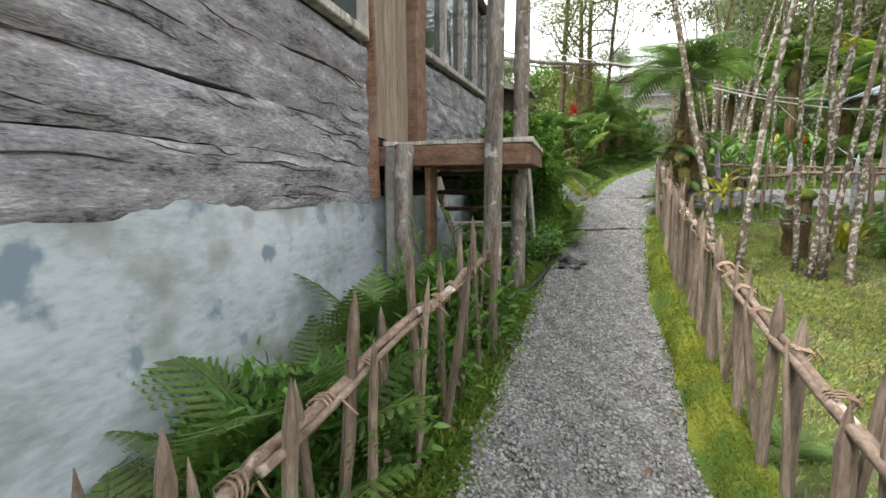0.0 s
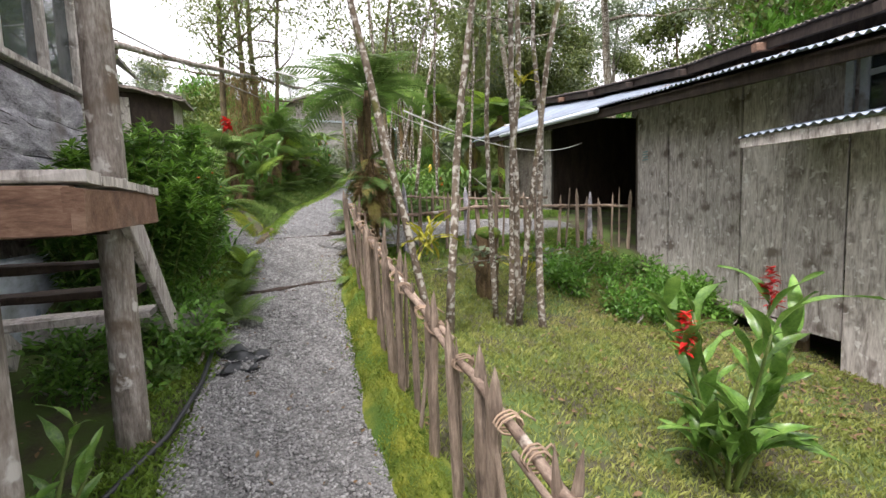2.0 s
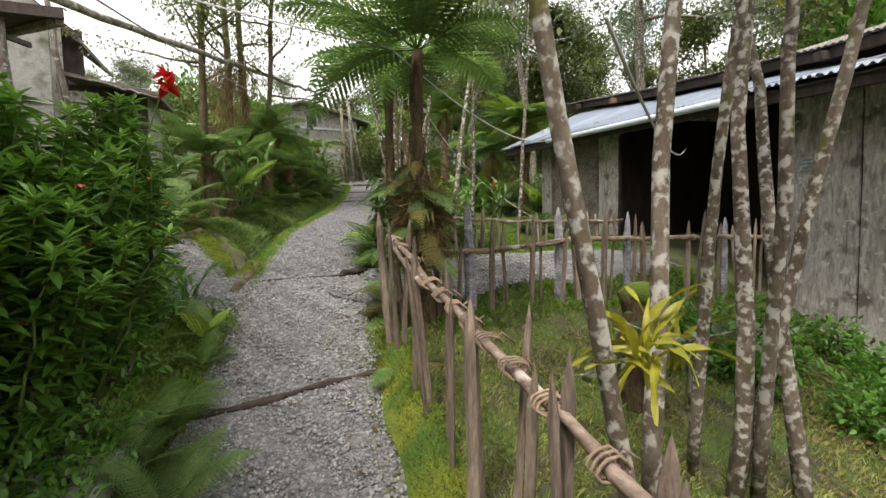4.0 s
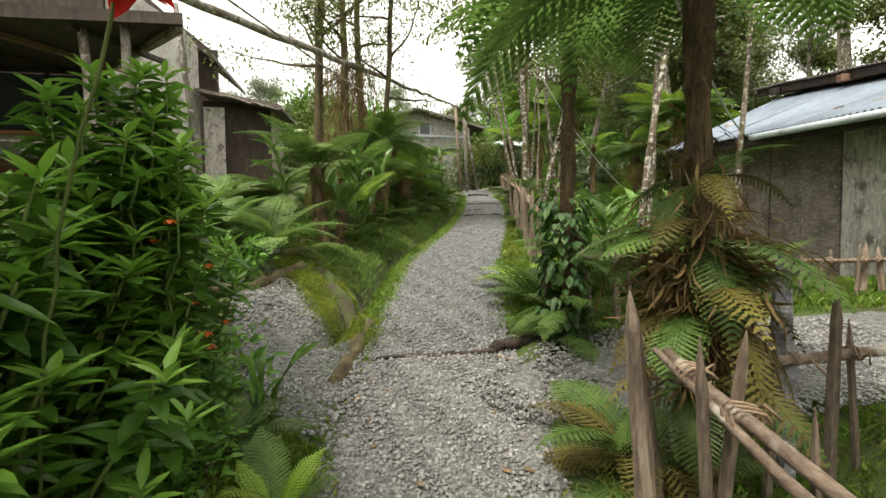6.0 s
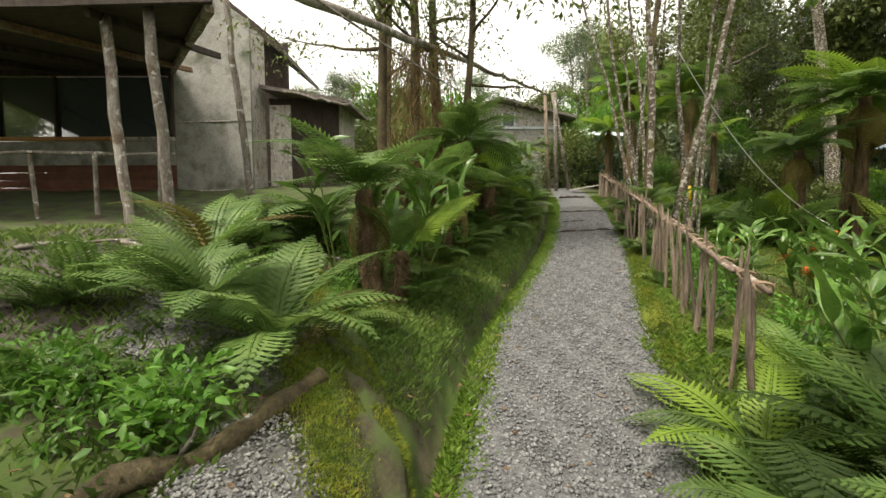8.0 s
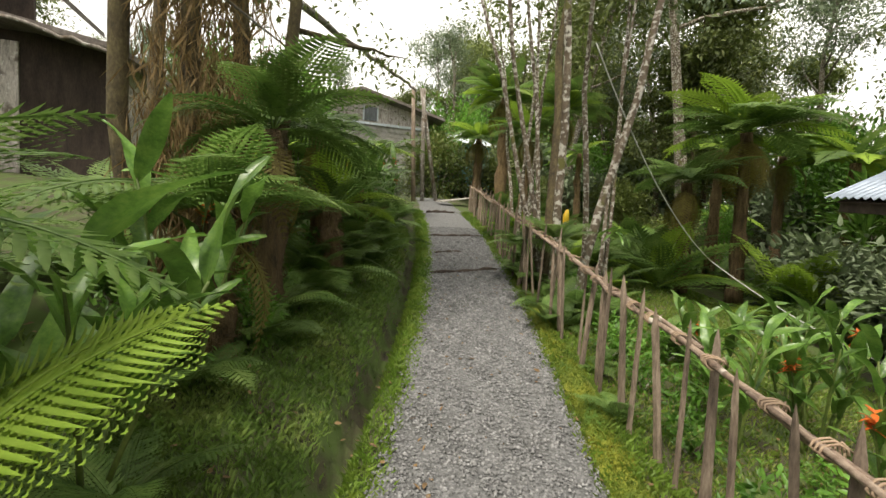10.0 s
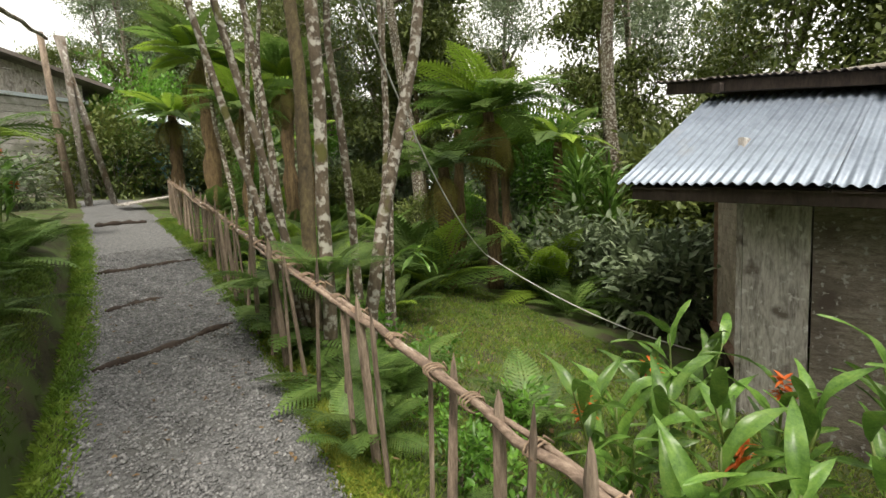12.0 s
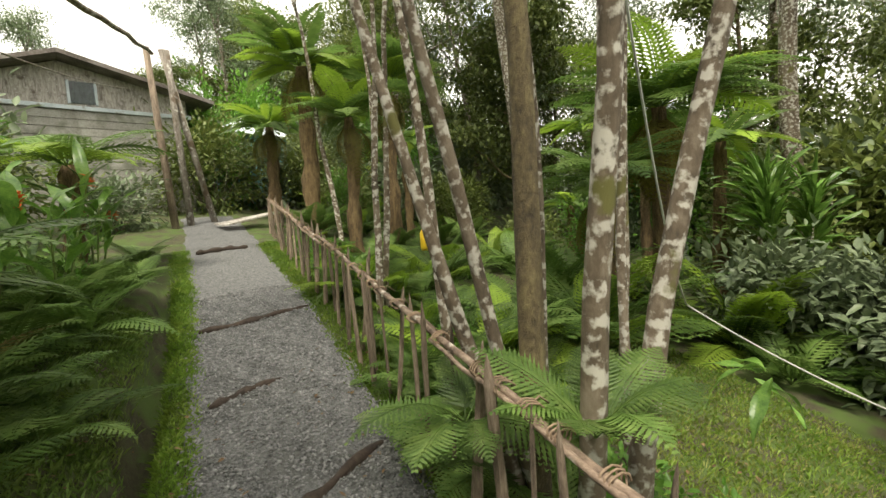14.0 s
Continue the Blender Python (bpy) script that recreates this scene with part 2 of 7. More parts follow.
    "mat": material("woven_mat_wall", [(0.13, 0.105, 0.085), (0.27, 0.225, 0.19), (0.40, 0.35, 0.305)], 9, 0.9, 0.6, stretch=(1, 1, 3.5), fine=5, vary=0.12, stain=(0.13, 0.10, 0.085), stain_scale=2.5, stain_at=(0.5, 0.7), speck=(0.46, 0.43, 0.40), speck_scale=20),
    "vine": material("dark_glossy_vine_leaf", [(0.022, 0.065, 0.014), (0.045, 0.11, 0.022), (0.08, 0.16, 0.035)], 4, 0.55, 0.1, vary=0.4, island=True, through_light=0.15),
    "orangepaint": material("orange_sill", [(0.45, 0.20, 0.06), (0.55, 0.27, 0.09)], 4, 0.6, 0.15),
    "brick": material("red_brown_boarding", [(0.10, 0.035, 0.02), (0.20, 0.08, 0.045)], 3, 0.85, 0.3, vary=0.15),
}


def glass_material():
    m = bpy.data.materials.new("window_glass")
    m.use_nodes = True
    b = m.node_tree.nodes["Principled BSDF"]
    b.inputs["Base Color"].default_value = (0.10, 0.13, 0.14, 1)
    b.inputs["Roughness"].default_value, b.inputs["IOR"].default_value = 0.03, 1.5
    b.inputs["Transmission Weight"].default_value = 0.55
    return m


M["glass"] = glass_material()

# ---- building blocks ----
ORIGIN = {}


def thing(name, loc, label, category, group="", kind=""):
    """An empty at a thing's base; its parts are given in world places."""
    ob = new(name)
    ob.empty_display_size = 0.1
    ob.location = loc
    ORIGIN[ob.name] = Vector(loc)
    return tagged(ob, label, category, group, kind)


def link(name, mesh, parent=None, label=""):
    ob = new(name, mesh)
    if parent is not None:
        ob.parent = parent
        ORIGIN[ob.name] = ORIGIN[parent.name]
    if label:
        ob["label"] = label
    return ob


def solid(name, verts, faces, mat, parent=None, label="", smooth=False):
    """One mesh object from vertices in world places."""
    o = ORIGIN[parent.name] if parent is not None else Vector((0, 0, 0))
    v = np.asarray(verts, dtype=float) - np.array(o)
    me = bpy.data.meshes.new(name)
    me.from_pydata(v.tolist(), [], [tuple(int(i) for i in f) for f in faces])
    me.materials.append(mat)
    if smooth:
        me.shade_smooth()
    return link(name, me, parent, label)


def join(pieces):
    """Vertices and faces of several pieces as one."""
    vs, fs, n = [], [], 0
    for v, f in pieces:
        vs.append(np.asarray(v, dtype=float))
        fs.extend([tuple(i + n for i in q) for q in f])
        n += len(vs[-1])
    return np.concatenate(vs), fs


def beam(a, b, w, h, up=(0, 0, 1), n=1, rough=0.0, seed=0, chamfer=0.12, taper=1.0):
    """A sawn piece from a to b with chamfered edges; rough gives it wavy faces."""
    rng = np.random.default_rng(seed)
    a, b, up = np.array(a, float), np.array(b, float), np.array(up, float)
    d = (b - a) / np.linalg.norm(b - a)
    s = np.cross(d, up)
    s /= np.linalg.norm(s)
    u = np.cross(s, d)
    c = chamfer * min(w, h)
    prof = [(-w / 2 + c, -h / 2), (w / 2 - c, -h / 2), (w / 2, -h / 2 + c), (w / 2, h / 2 - c), (w / 2 - c, h / 2), (-w / 2 + c, h / 2), (-w / 2, h / 2 - c), (-w / 2, -h / 2 + c)]
    v, f = [], []
    for i in range(n + 1):
        k = 1 + (taper - 1) * i / n
        for x, z in prof:
            j = rng.normal(0, rough, 2) if rough else (0, 0)
            v.append(a + (b - a) * i / n + s * (x * k + j[0]) + u * (z * k + j[1]))
    for i in range(n):
        for j in range(8):
            f.append((i * 8 + j, i * 8 + (j + 1) % 8, i * 8 + 8 + (j + 1) % 8, i * 8 + 8 + j))
    f.append(tuple(range(7, -1, -1)))
    f.append(tuple(n * 8 + j for j in range(8)))
    return np.array(v), f


def tube(points, radii, sides=8, rough=0.0, seed=0, cap=True):
    """A round limb along points."""
    rng = np.random.default_rng(seed)
    p = np.array(points, float)
    r = np.broadcast_to(np.asarray(radii, float), (len(p),))
    t = np.gradient(p, axis=0)
    t /= np.linalg.norm(t, axis=1)[:, None]
    ref = np.array([0.31, 0.17, 0.93]) if abs(t[0][2]) < 0.8 else np.array([0.93, 0.17, 0.31])
    v, f = [], []
    for i in range(len(p)):
        s = np.cross(t[i], ref)
        s /= np.linalg.norm(s)
        u = np.cross(s, t[i])
        for j in range(sides):
            a = 2 * math.pi * j / sides
            k = r[i] * (1 + (rng.normal(0, rough) if rough else 0))
            v.append(p[i] + s * math.cos(a) * k + u * math.sin(a) * k)
    for i in range(len(p) - 1):
        for j in range(sides):
            f.append((i * sides + j, i * sides + (j + 1) % sides, (i + 1) * sides + (j + 1) % sides, (i + 1) * sides + j))
    if cap:
        f.append(tuple(range(sides - 1, -1, -1)))
        f.append(tuple((len(p) - 1) * sides + j for j in range(sides)))
    return np.array(v), f


def lerp_path(pts, step, wob=0.0, seed=0):
    """Points every step metres along a line of given points, with a slight waver."""
    rng = np.random.default_rng(seed)
    p = np.array(pts, float)
    s = np.r_[0, np.cumsum(np.linalg.norm(np.diff(p, axis=0), axis=1))]
    q = np.linspace(0, s[-1], max(2, int(s[-1] / step) + 1))
    out = np.stack([np.interp(q, s, p[:, k]) for k in range(3)], 1)
    if wob:
        out += rng.normal(0, wob, out.shape)
    return out


# ---- the lie of the land ----
GY = [-60, -30, -6, 1, 3, 4.2, 5.5, 6.6, 8.05, 8.8, 10.3, 12, 13.4, 15.9, 18.3, 19.5, 21, 25, 30, 40, 90]
GZ = [-5.5, -3.2, -1.3, -0.55, -0.34, -0.22, -0.06, 0.10, 0.40, 0.58, 0.88, 1.12, 1.33, 1.66, 2.05, 2.2, 2.5, 3.1, 3.75, 4.6, 7.0]
PY = [-30, 1, 2.7, 4.6, 6, 8.1, 10.3, 13.4, 15.8, 16.3, 18.3, 21, 25, 28, 33, 90]
PC = [0.8, 1.62, 1.66, 1.76, 1.80, 2.08, 2.37, 3.22, 4.12, 4.3, 4.95, 5.7, 6.6, 7.3, 8.2, 20]
HALF = 0.55


def soft(y, xs, zs, w=0.5):
    y = np.asarray(y, float)
    return sum(np.interp(y + k * w, xs, zs) for k in (-1, -0.5, 0, 0.5, 1)) / 5


def path_z(y):
    return soft(y, GY, GZ, 0.4)


def path_x(y):
    return soft(y, PY, PC, 0.8)


def ramp(v, a, b):
    k = np.clip((np.asarray(v, float) - a) / (b - a), 0, 1)
    return k * k * (3 - 2 * k)


def wide(y):
    """Half of the path's width."""
    return HALF + 0.10 * ramp(y, 11, 13)


def ground(x, y):
    """Height of the ground."""
    x, y = np.asarray(x, float), np.asarray(y, float)
    d = x - path_x(y)
    z = path_z(y) - 0.012
    half = wide(y)
    right, left = np.maximum(d - half, 0), np.maximum(-d - half, 0)
    z = z + 0.06 * ramp(right, 0, 0.15) * (1 - ramp(right, 0.6, 1.2)) * ramp(y, 2, 4)
    z = z - 0.095 * np.clip(right - 0.8, 0, 5) * (1 - ramp(y, 7.6, 9.0))
    z = z - (0.13 * np.minimum(right, 6) + 0.04 * np.maximum(right - 6, 0)) * ramp(y, 11, 14) * (1 - ramp(y, 26, 34))
    z = z + 0.14 * ramp(right, 0.5, 2.0) * ramp(y, 6.5, 9) * (1 - ramp(y, 10.5, 12.5))
    near = 1 - ramp(y, 6.5, 8.8)
    z = z - 0.16 * ramp(left, 0.05, 0.8) * near
    ditch = np.exp(-((left - 0.30) / 0.10) ** 2)
    on = ramp(y, 10.3, 11.0) * (1 - ramp(y, 22, 24))
    z = z + on * (-0.36 * ditch + 0.05 * np.exp(-((left - 0.1) / 0.09) ** 2) + 0.22 * ramp(left, 0.4, 1.0) + 0.10 * np.minimum(np.maximum(left - 1.0, 0), 4))
    z = z + 0.12 * ramp(left, 0.05, 0.5) * ramp(y, 6.8, 7.6) * (1 - ramp(y, 9.0, 10.0))
    return z


def bumps(x, y, amp=0.03):
    return amp * (np.sin(x * 3.1 + np.sin(y * 2.3) * 1.3) * np.cos(y * 2.7 + np.sin(x * 1.9)) + 0.5 * np.sin(x * 7.3 + y * 5.1) * np.cos(y * 6.7 - x * 4.2))


def grid_mesh(xs, ys, zf):
    X, Y = np.meshgrid(xs, ys)
    Z = zf(X, Y)
    v = np.stack([X.ravel(), Y.ravel(), Z.ravel()], 1)
    nx = len(xs)
    f = [(j * nx + i, j * nx + i + 1, (j + 1) * nx + i + 1, (j + 1) * nx + i) for j in range(len(ys) - 1) for i in range(nx - 1)]
    return v, f


def ground_full(X, Y):
    d = np.abs(X - path_x(Y))
    return ground(X, Y) + bumps(X, Y) * ramp(d, HALF + 0.1, HALF + 0.5)


xs = np.r_[[-600, -200, -80, -40], np.arange(-25, -6, 1.0), np.arange(-6, 12, 0.09), np.arange(12, 40, 1.2), [50, 90, 200, 600]]
ys = np.r_[[-600, -150, -60, -30], np.arange(-15, -1, 1.0), np.arange(-1, 26, 0.12), np.arange(26, 60, 1.2), [75, 120, 250, 700]]
g = solid("ground", *grid_mesh(xs, ys, ground_full), M["soil"], smooth=True)
tagged(g, "mossy dark soil and lawn sloping up a hillside", "ground", kind="structure")


def strip(name, y0, y1, left, right, lift, mat, label, cat, nx=8, step=0.08, fn=None):
    """A sheet that follows the path between two offsets from its middle."""
    yy = np.arange(y0, y1, step)
    v, f = [], []
    for y in yy:
        for i in range(nx + 1):
            d = (left + (right - left) * i / nx) * float(wide(y)) / HALF
            edge = 0.022 * math.sin(y * 3.1 + i) + 0.016 * math.sin(y * 8.7 + 2 * i) if i in (0, nx) else 0
            x = float(path_x(y)) + d + edge
            v.append((x, y, float(ground(x, y)) + lift + (fn(d, y) if fn else 0)))
    n = nx + 1
    for j in range(len(yy) - 1):
        for i in range(nx):
            f.append((j * n + i, j * n + i + 1, (j + 1) * n + i + 1, (j + 1) * n + i))
    ob = solid(name, v, f, mat, smooth=True)
    return tagged(ob, label, cat, kind="structure")


strip("footpath", -6, 10.25, -HALF, HALF, 0.014, M["gravel"], "narrow footpath of grey crushed gravel", "footpath", 10, 0.1, lambda d, y: 0.02 * (1 - (d / 0.66) ** 2) + 0.006 * math.sin(d * 17 + y * 11))
strip("footpath", 10.25, 30, -HALF, HALF, 0.014, M["upper_gravel"], "narrow stepped footpath of darker grey crushed gravel", "footpath", 10, 0.1, lambda d, y: 0.02 * (1 - (d / 0.66) ** 2) + 0.006 * math.sin(d * 17 + y * 11))
strip("moss_bank", 2.5, 8.3, HALF - 0.03, HALF + 0.24, 0.03, M["moss"], "bank of yellow-green moss along the gravel path", "moss", 5, 0.06, lambda d, y: 0.10 * math.sin(math.pi * min(1, max(0, (d - HALF + 0.03) / 0.27))) * (0.8 + 0.3 * math.sin(y * 7)))
strip("moss_bank", 13.2, 17.0, HALF - 0.01, HALF + 0.17, 0.02, M["moss"], "clumps of yellow moss at the fence's foot", "moss", 5, 0.06, lambda d, y: 0.075 * math.sin(math.pi * min(1, max(0, (d - 0.64) / 0.21))) * max(0.15, 0.5 + 0.6 * math.sin(y * 4.3)))


# ---- side paths, root steps ----
def patch(name, cx, cy, rx, ry, ang, mat, label, cat, lift=0.02, n=40):
    rng = np.random.default_rng(int(cx * 10 + cy * 7))
    v, f = [(cx, cy, float(ground(cx, cy)) + lift)], []
    rings = 6
    for k in range(1, rings + 1):
        for i in range(n):
            a = 2 * math.pi * i / n
            r = k / rings * (1 + 0.08 * math.sin(3 * a + cx) + 0.05 * math.sin(7 * a))
            dx, dy = rx * r * math.cos(a), ry * r * math.sin(a)
            x, y = cx + dx * math.cos(ang) - dy * math.sin(ang), cy + dx * math.sin(ang) + dy * math.cos(ang)
            v.append((x, y, float(ground_full(x, y)) + lift * (1.0 if k < rings else -0.4)))
    for i in range(n):
        f.append((0, 1 + i, 1 + (i + 1) % n))
        for k in range(rings - 1):
            f.append((1 + k * n + i, 1 + (k + 1) * n + i, 1 + (k + 1) * n + (i + 1) % n, 1 + k * n + (i + 1) % n))
    return tagged(solid(name, v, f, mat, smooth=True), label, cat, kind="structure")


patch("side_path", 1.38, 10.55, 0.42, 1.15, 0.3, M["gravel"], "grey gravel side path beside the ditch", "footpath", 0.035)
patch("side_path", 0.35, 12.6, 0.7, 0.9, 0.7, M["gravel"], "grey gravel side path before the porch", "footpath", 0.035)
patch("bare_soil", -1.3, 14.1, 1.9, 2.2, 0.3, M["mud"], "bare dark damp soil before the porch", "soil", 0.03)
patch("side_path", 4.9, 9.65, 2.4, 0.62, -0.02, M["gravel"], "grey gravel path towards the hut's porch", "footpath", 0.06)


def log_step(y, x0, x1, r, label, skew=0.0, seed=0):
    pts = [(x, y + skew * (x - x0) + 0.03 * math.sin(x * 5 + y), float(path_z(y + skew * (x - x0))) + 0.012 + r * 0.5 + 0.15 * r * math.sin(x * 9 + seed)) for x in np.linspace(x0, x1, 13)]
    t = thing("log_step", pts[0], label, "step", "log steps of the path")
    solid("log", *tube(pts, r * (1 + 0.3 * np.sin(np.arange(13) * 1.7 + seed)) * np.r_[0.5, np.ones(11), 0.5], 9, 0.14, seed), M["dark"], t, smooth=True)


for y, a, b, r, sk, sd in ((8.05, -0.55, 0.6, 0.022, 0.12, 1), (10.2, -0.42, 0.45, 0.016, 0.05, 2), (10.27, 0.36, 0.78, 0.04, 0.12, 12), (12.6, -0.5, 0.5, 0.012, 0, 3), (18.2, -0.58, 0.6, 0.034, 0.22, 4),
                           (19.6, -0.52, 0.05, 0.034, 0.1, 5), (20.9, -0.58, 0.62, 0.036, 0.1, 6), (24.6, -0.5, 0.4, 0.05, 0.1, 7)):
    c = float(path_x(y))
    log_step(y, c + a, c + b, r, "thin dark log laid across the gravel as a step", sk, sd)


# ---- log house on its painted plinth ----
WX = -0.10
house = thing("log_house", (WX, 4.0, -0.6), "log house on a stained white and blue plinth", "house")
v, f = grid_mesh(np.arange(-6, 9.55, 0.15), np.arange(-1.2, 0.96, 0.12), lambda X, Y: 0.006 * np.sin(X * 2.1 + Y * 3) + 0.004 * np.sin(X * 6 - Y * 4))
front = np.stack([WX + 0.03 + v[:, 2], v[:, 0], v[:, 1]], 1)
back = front - (0.22, 0, 0)
nb = len(front)
solid("plinth", np.concatenate([front, back]), [q for q in f] + [tuple(nb + i for i in q[::-1]) for q in f], M["paint"], house, "stained white and blue painted concrete plinth", True)
solid("plinth_core", *beam((WX - 0.12, -6, -0.13), (WX - 0.12, 9.5, -0.13), 0.2, 2.1), M["concrete"], house)


rng0 = np.random.default_rng(71)


def hewn(y0, y1, z0, z1, seed, slope=0.0):
    """One hewn log of the wall: a wavy face with worn lower and upper edges."""
    rng = np.random.default_rng(seed)
    ny, nz = int((y1 - y0) / 0.07) + 2, 7
    ph = rng.uniform(0, 6, 6)
    v, f = [], []
    for i in range(ny):
        y = y0 + (y1 - y0) * i / (ny - 1)
        lo = z0 + slope * (y - y0) + 0.009 * math.sin(y * 2.1 + ph[0]) + 0.006 * math.sin(y * 7.3 + ph[1]) + rng.normal(0, 0.003)
        hi = z1 + slope * (y - y0) - 0.001 + 0.010 * math.sin(y * 2.7 + ph[2]) + 0.006 * math.sin(y * 8.1 + ph[3])
        for k in range(nz):
            s = k / (nz - 1)
            bulge = 0.014 * math.sin(math.pi * s) ** 0.35 + 0.006 * math.sin(y * 5 + ph[4] + s * 4) + rng.normal(0, 0.0025)
            v.append((WX + 0.03 + bulge, y, lo + (hi - lo) * s))
        v.append((WX - 0.14, y, hi))
        v.append((WX - 0.14, y, lo))
    m = nz + 2
    for i in range(ny - 1):
        for k in range(m):
            f.append((i * m + k, (i + 1) * m + k, (i + 1) * m + (k + 1) % m, i * m + (k + 1) % m))
    f += [tuple(range(m)), tuple((ny - 1) * m + k for k in range(m - 1, -1, -1))]
    return v, f


zs = [0.90, 1.22, 1.50, 1.86, 2.16]
for k in range(4):
    solid("log", *hewn(-6, 4.56 + 0.03 * (k % 2), zs[k], zs[k + 1], 10 + k), M["log"], house, "" if k else "silver-grey cracked hewn log")
zs = [1.42, 1.72, 2.08, 2.42]
for k in range(3):
    solid("log", *hewn(5.82, 9.45 + 0.05 * (k % 2), zs[k], zs[k + 1], 20 + k, 0.06), M["log"], house)
# long drying cracks in the logs
for k in range(86):
    y0 = rng0.uniform(0.6, 4.2) if k < 66 else rng0.uniform(5.9, 8.8)
    z0 = rng0.uniform(0.98, 2.1) if k < 66 else rng0.uniform(1.5, 2.3)
    L = min(rng0.uniform(0.15, 0.9), 4.5 - y0 if k < 66 else 9.3 - y0)
    pts = [(WX + 0.0425, y0 + L * s, z0 + 0.012 * math.sin(s * 7 + k) - 0.03 * s * (k % 3)) for s in np.linspace(0, 1, 8)]
    solid("crack", *tube(pts, [0.001, 0.002, 0.0035, 0.004, 0.004, 0.0035, 0.002, 0.001], 5, 0.2, k), M["dark"], house)
solid("door_jamb", *beam((WX + 0.06, 4.60, 0.95), (WX + 0.04, 4.58, 3.9), 0.10, 0.05, (0, 1, 0), 8, 0.004, 1), M["redwood"], house)
for k in range(3):
    y = 4.66 + 0.27 * k
    solid("door_board", *beam((WX + 0.03, y + 0.12, 1.47 - 0.02 * k), (WX + 0.03, y + 0.12, 3.9), 0.04, 0.25, (0, 1, 0), 6, 0.003, 5 + k), M["plank"], house)
solid("corner_post", *beam((WX + 0.06, 5.66, 1.3), (WX + 0.06, 5.66, 3.9), 0.16, 0.26, (0, 1, 0), 10, 0.006, 9), M["redwood"], house)
solid("corner_post", *beam((WX + 0.03, 9.5, 0.3), (WX + 0.03, 9.5, 4.3), 0.2, 0.2, (0, 1, 0), 10, 0.008, 19), M["board"], house)
solid("wall_plate", *beam((WX - 0.05, -6, 3.95), (WX - 0.05, 9.6, 4.25), 0.2, 0.2), M["dark"], house)


def window(y0, y1, z0, z1, parent, bars=1, slope=0.0):
    w = link("window", None, parent)
    fr = []
    for k in range(bars + 2):
        y = y0 + (y1 - y0) * k / (bars + 1)
        fr.append(beam((WX + 0.03, y, z0 + slope * (y - y0)), (WX + 0.03, y, z1), 0.09, 0.07, (0, 1, 0)))
    fr.append(beam((WX + 0.04, y0, z0 + 0.04), (WX + 0.04, y1, z0 + 0.04 + slope * (y1 - y0)), 0.1, 0.07))
    for k, (v, q) in enumerate(fr):
        solid("frame", v, q, M["board"], w)
    v = [(WX, y0, z0), (WX, y1, z0 + slope * (y1 - y0)), (WX, y1, z1), (WX, y0, z1)]
    v += [(x - 0.006, y, z) for x, y, z in v]
    p = solid("pane", v, [(0, 1, 2, 3), (7, 6, 5, 4), (0, 4, 5, 1), (1, 5, 6, 2), (2, 6, 7, 3), (3, 7, 4, 0)], M["glass"], w)
    p.visible_shadow = False


window(1.0, 4.52, 2.2, 3.85, house, 3)
window(5.86, 9.4, 2.48, 4.05, house, 3, 0.06)
# unseen room behind the panes, its dimness put into near-black wall and floor
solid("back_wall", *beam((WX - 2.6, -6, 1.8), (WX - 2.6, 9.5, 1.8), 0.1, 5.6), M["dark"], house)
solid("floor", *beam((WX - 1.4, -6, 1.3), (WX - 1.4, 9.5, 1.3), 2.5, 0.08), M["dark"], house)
solid("side_wall", *beam((WX - 2.5, 9.55, 1.9), (WX - 0.1, 9.55, 1.9), 0.1, 5.0), M["board"], house)
solid("roof", *beam((WX - 1.0, -6.5, 4.6), (WX - 1.0, 9.6, 4.6), 3.0, 0.08), M["oldtin"], house)

# deck, its posts and stair
deck = thing("entrance_deck", (0.6, 5.2, 0.0), "small raised timber deck with red-brown edge beams", "deck")
for k in range(7):
    y = 4.78 + 0.155 * k
    solid("plank", *beam((WX + 0.1, y, 1.405), (1.27, y, 1.40), 0.145, 0.035, (0, 0, 1), 6, 0.003, 30 + k), M["board"], deck)
solid("edge_beam", *beam((-0.05, 4.73, 1.30), (1.22, 4.73, 1.29), 0.06, 0.16, (0, 0, 1), 4, 0.003, 41), M["redwood"], deck, "red-brown sawn beam")
solid("edge_beam", *beam((1.23, 4.70, 1.29), (1.23, 5.76, 1.31), 0.06, 0.15, (0, 0, 1), 4, 0.003, 42), M["redwood"], deck)
solid("joist", *beam((0.0, 5.7, 1.30), (1.2, 5.7, 1.30), 0.06, 0.14), M["redwood"], deck)
solid("pier", *beam((0.13, 4.72, -0.6), (0.13, 4.74, 1.37), 0.18, 0.18, (0, 1, 0), 8, 0.004, 43), M["concrete"], deck, "grey concrete pier")
solid("brace_board", *beam((0.36, 4.95, -0.4), (0.36, 4.95, 1.22), 0.05, 0.2, (0, 1, 0), 4, 0.003, 44), M["redwood"], deck)


def round_post(x, y, z0, z1, r, label, seed, lean=(0, 0)):
    t = thing("round_post", (x, y, z0), label, "post", "round posts of the deck")
    pts = [(x + lean[0] * s + 0.006 * math.sin(7 * s + seed), y + lean[1] * s, z0 + (z1 - z0) * s) for s in np.linspace(0, 1, 14)]
    solid("trunk", *tube(pts, np.linspace(r * 1.08, r * 0.92, 14), 14, 0.035, seed), M["pole"], t, smooth=True)


round_post(0.98, 4.63, -0.45, 4.3, 0.068, "peeled grey round pole in front of the deck", 3, (0.0, 0.0))
round_post(0.24, 4.60, -0.6, 1.38, 0.08, "thick grey round post under the deck's corner", 6)
round_post(1.02, 5.90, -0.2, 4.3, 0.078, "thick grey round pole behind the deck", 4, (0.0, 0.05))

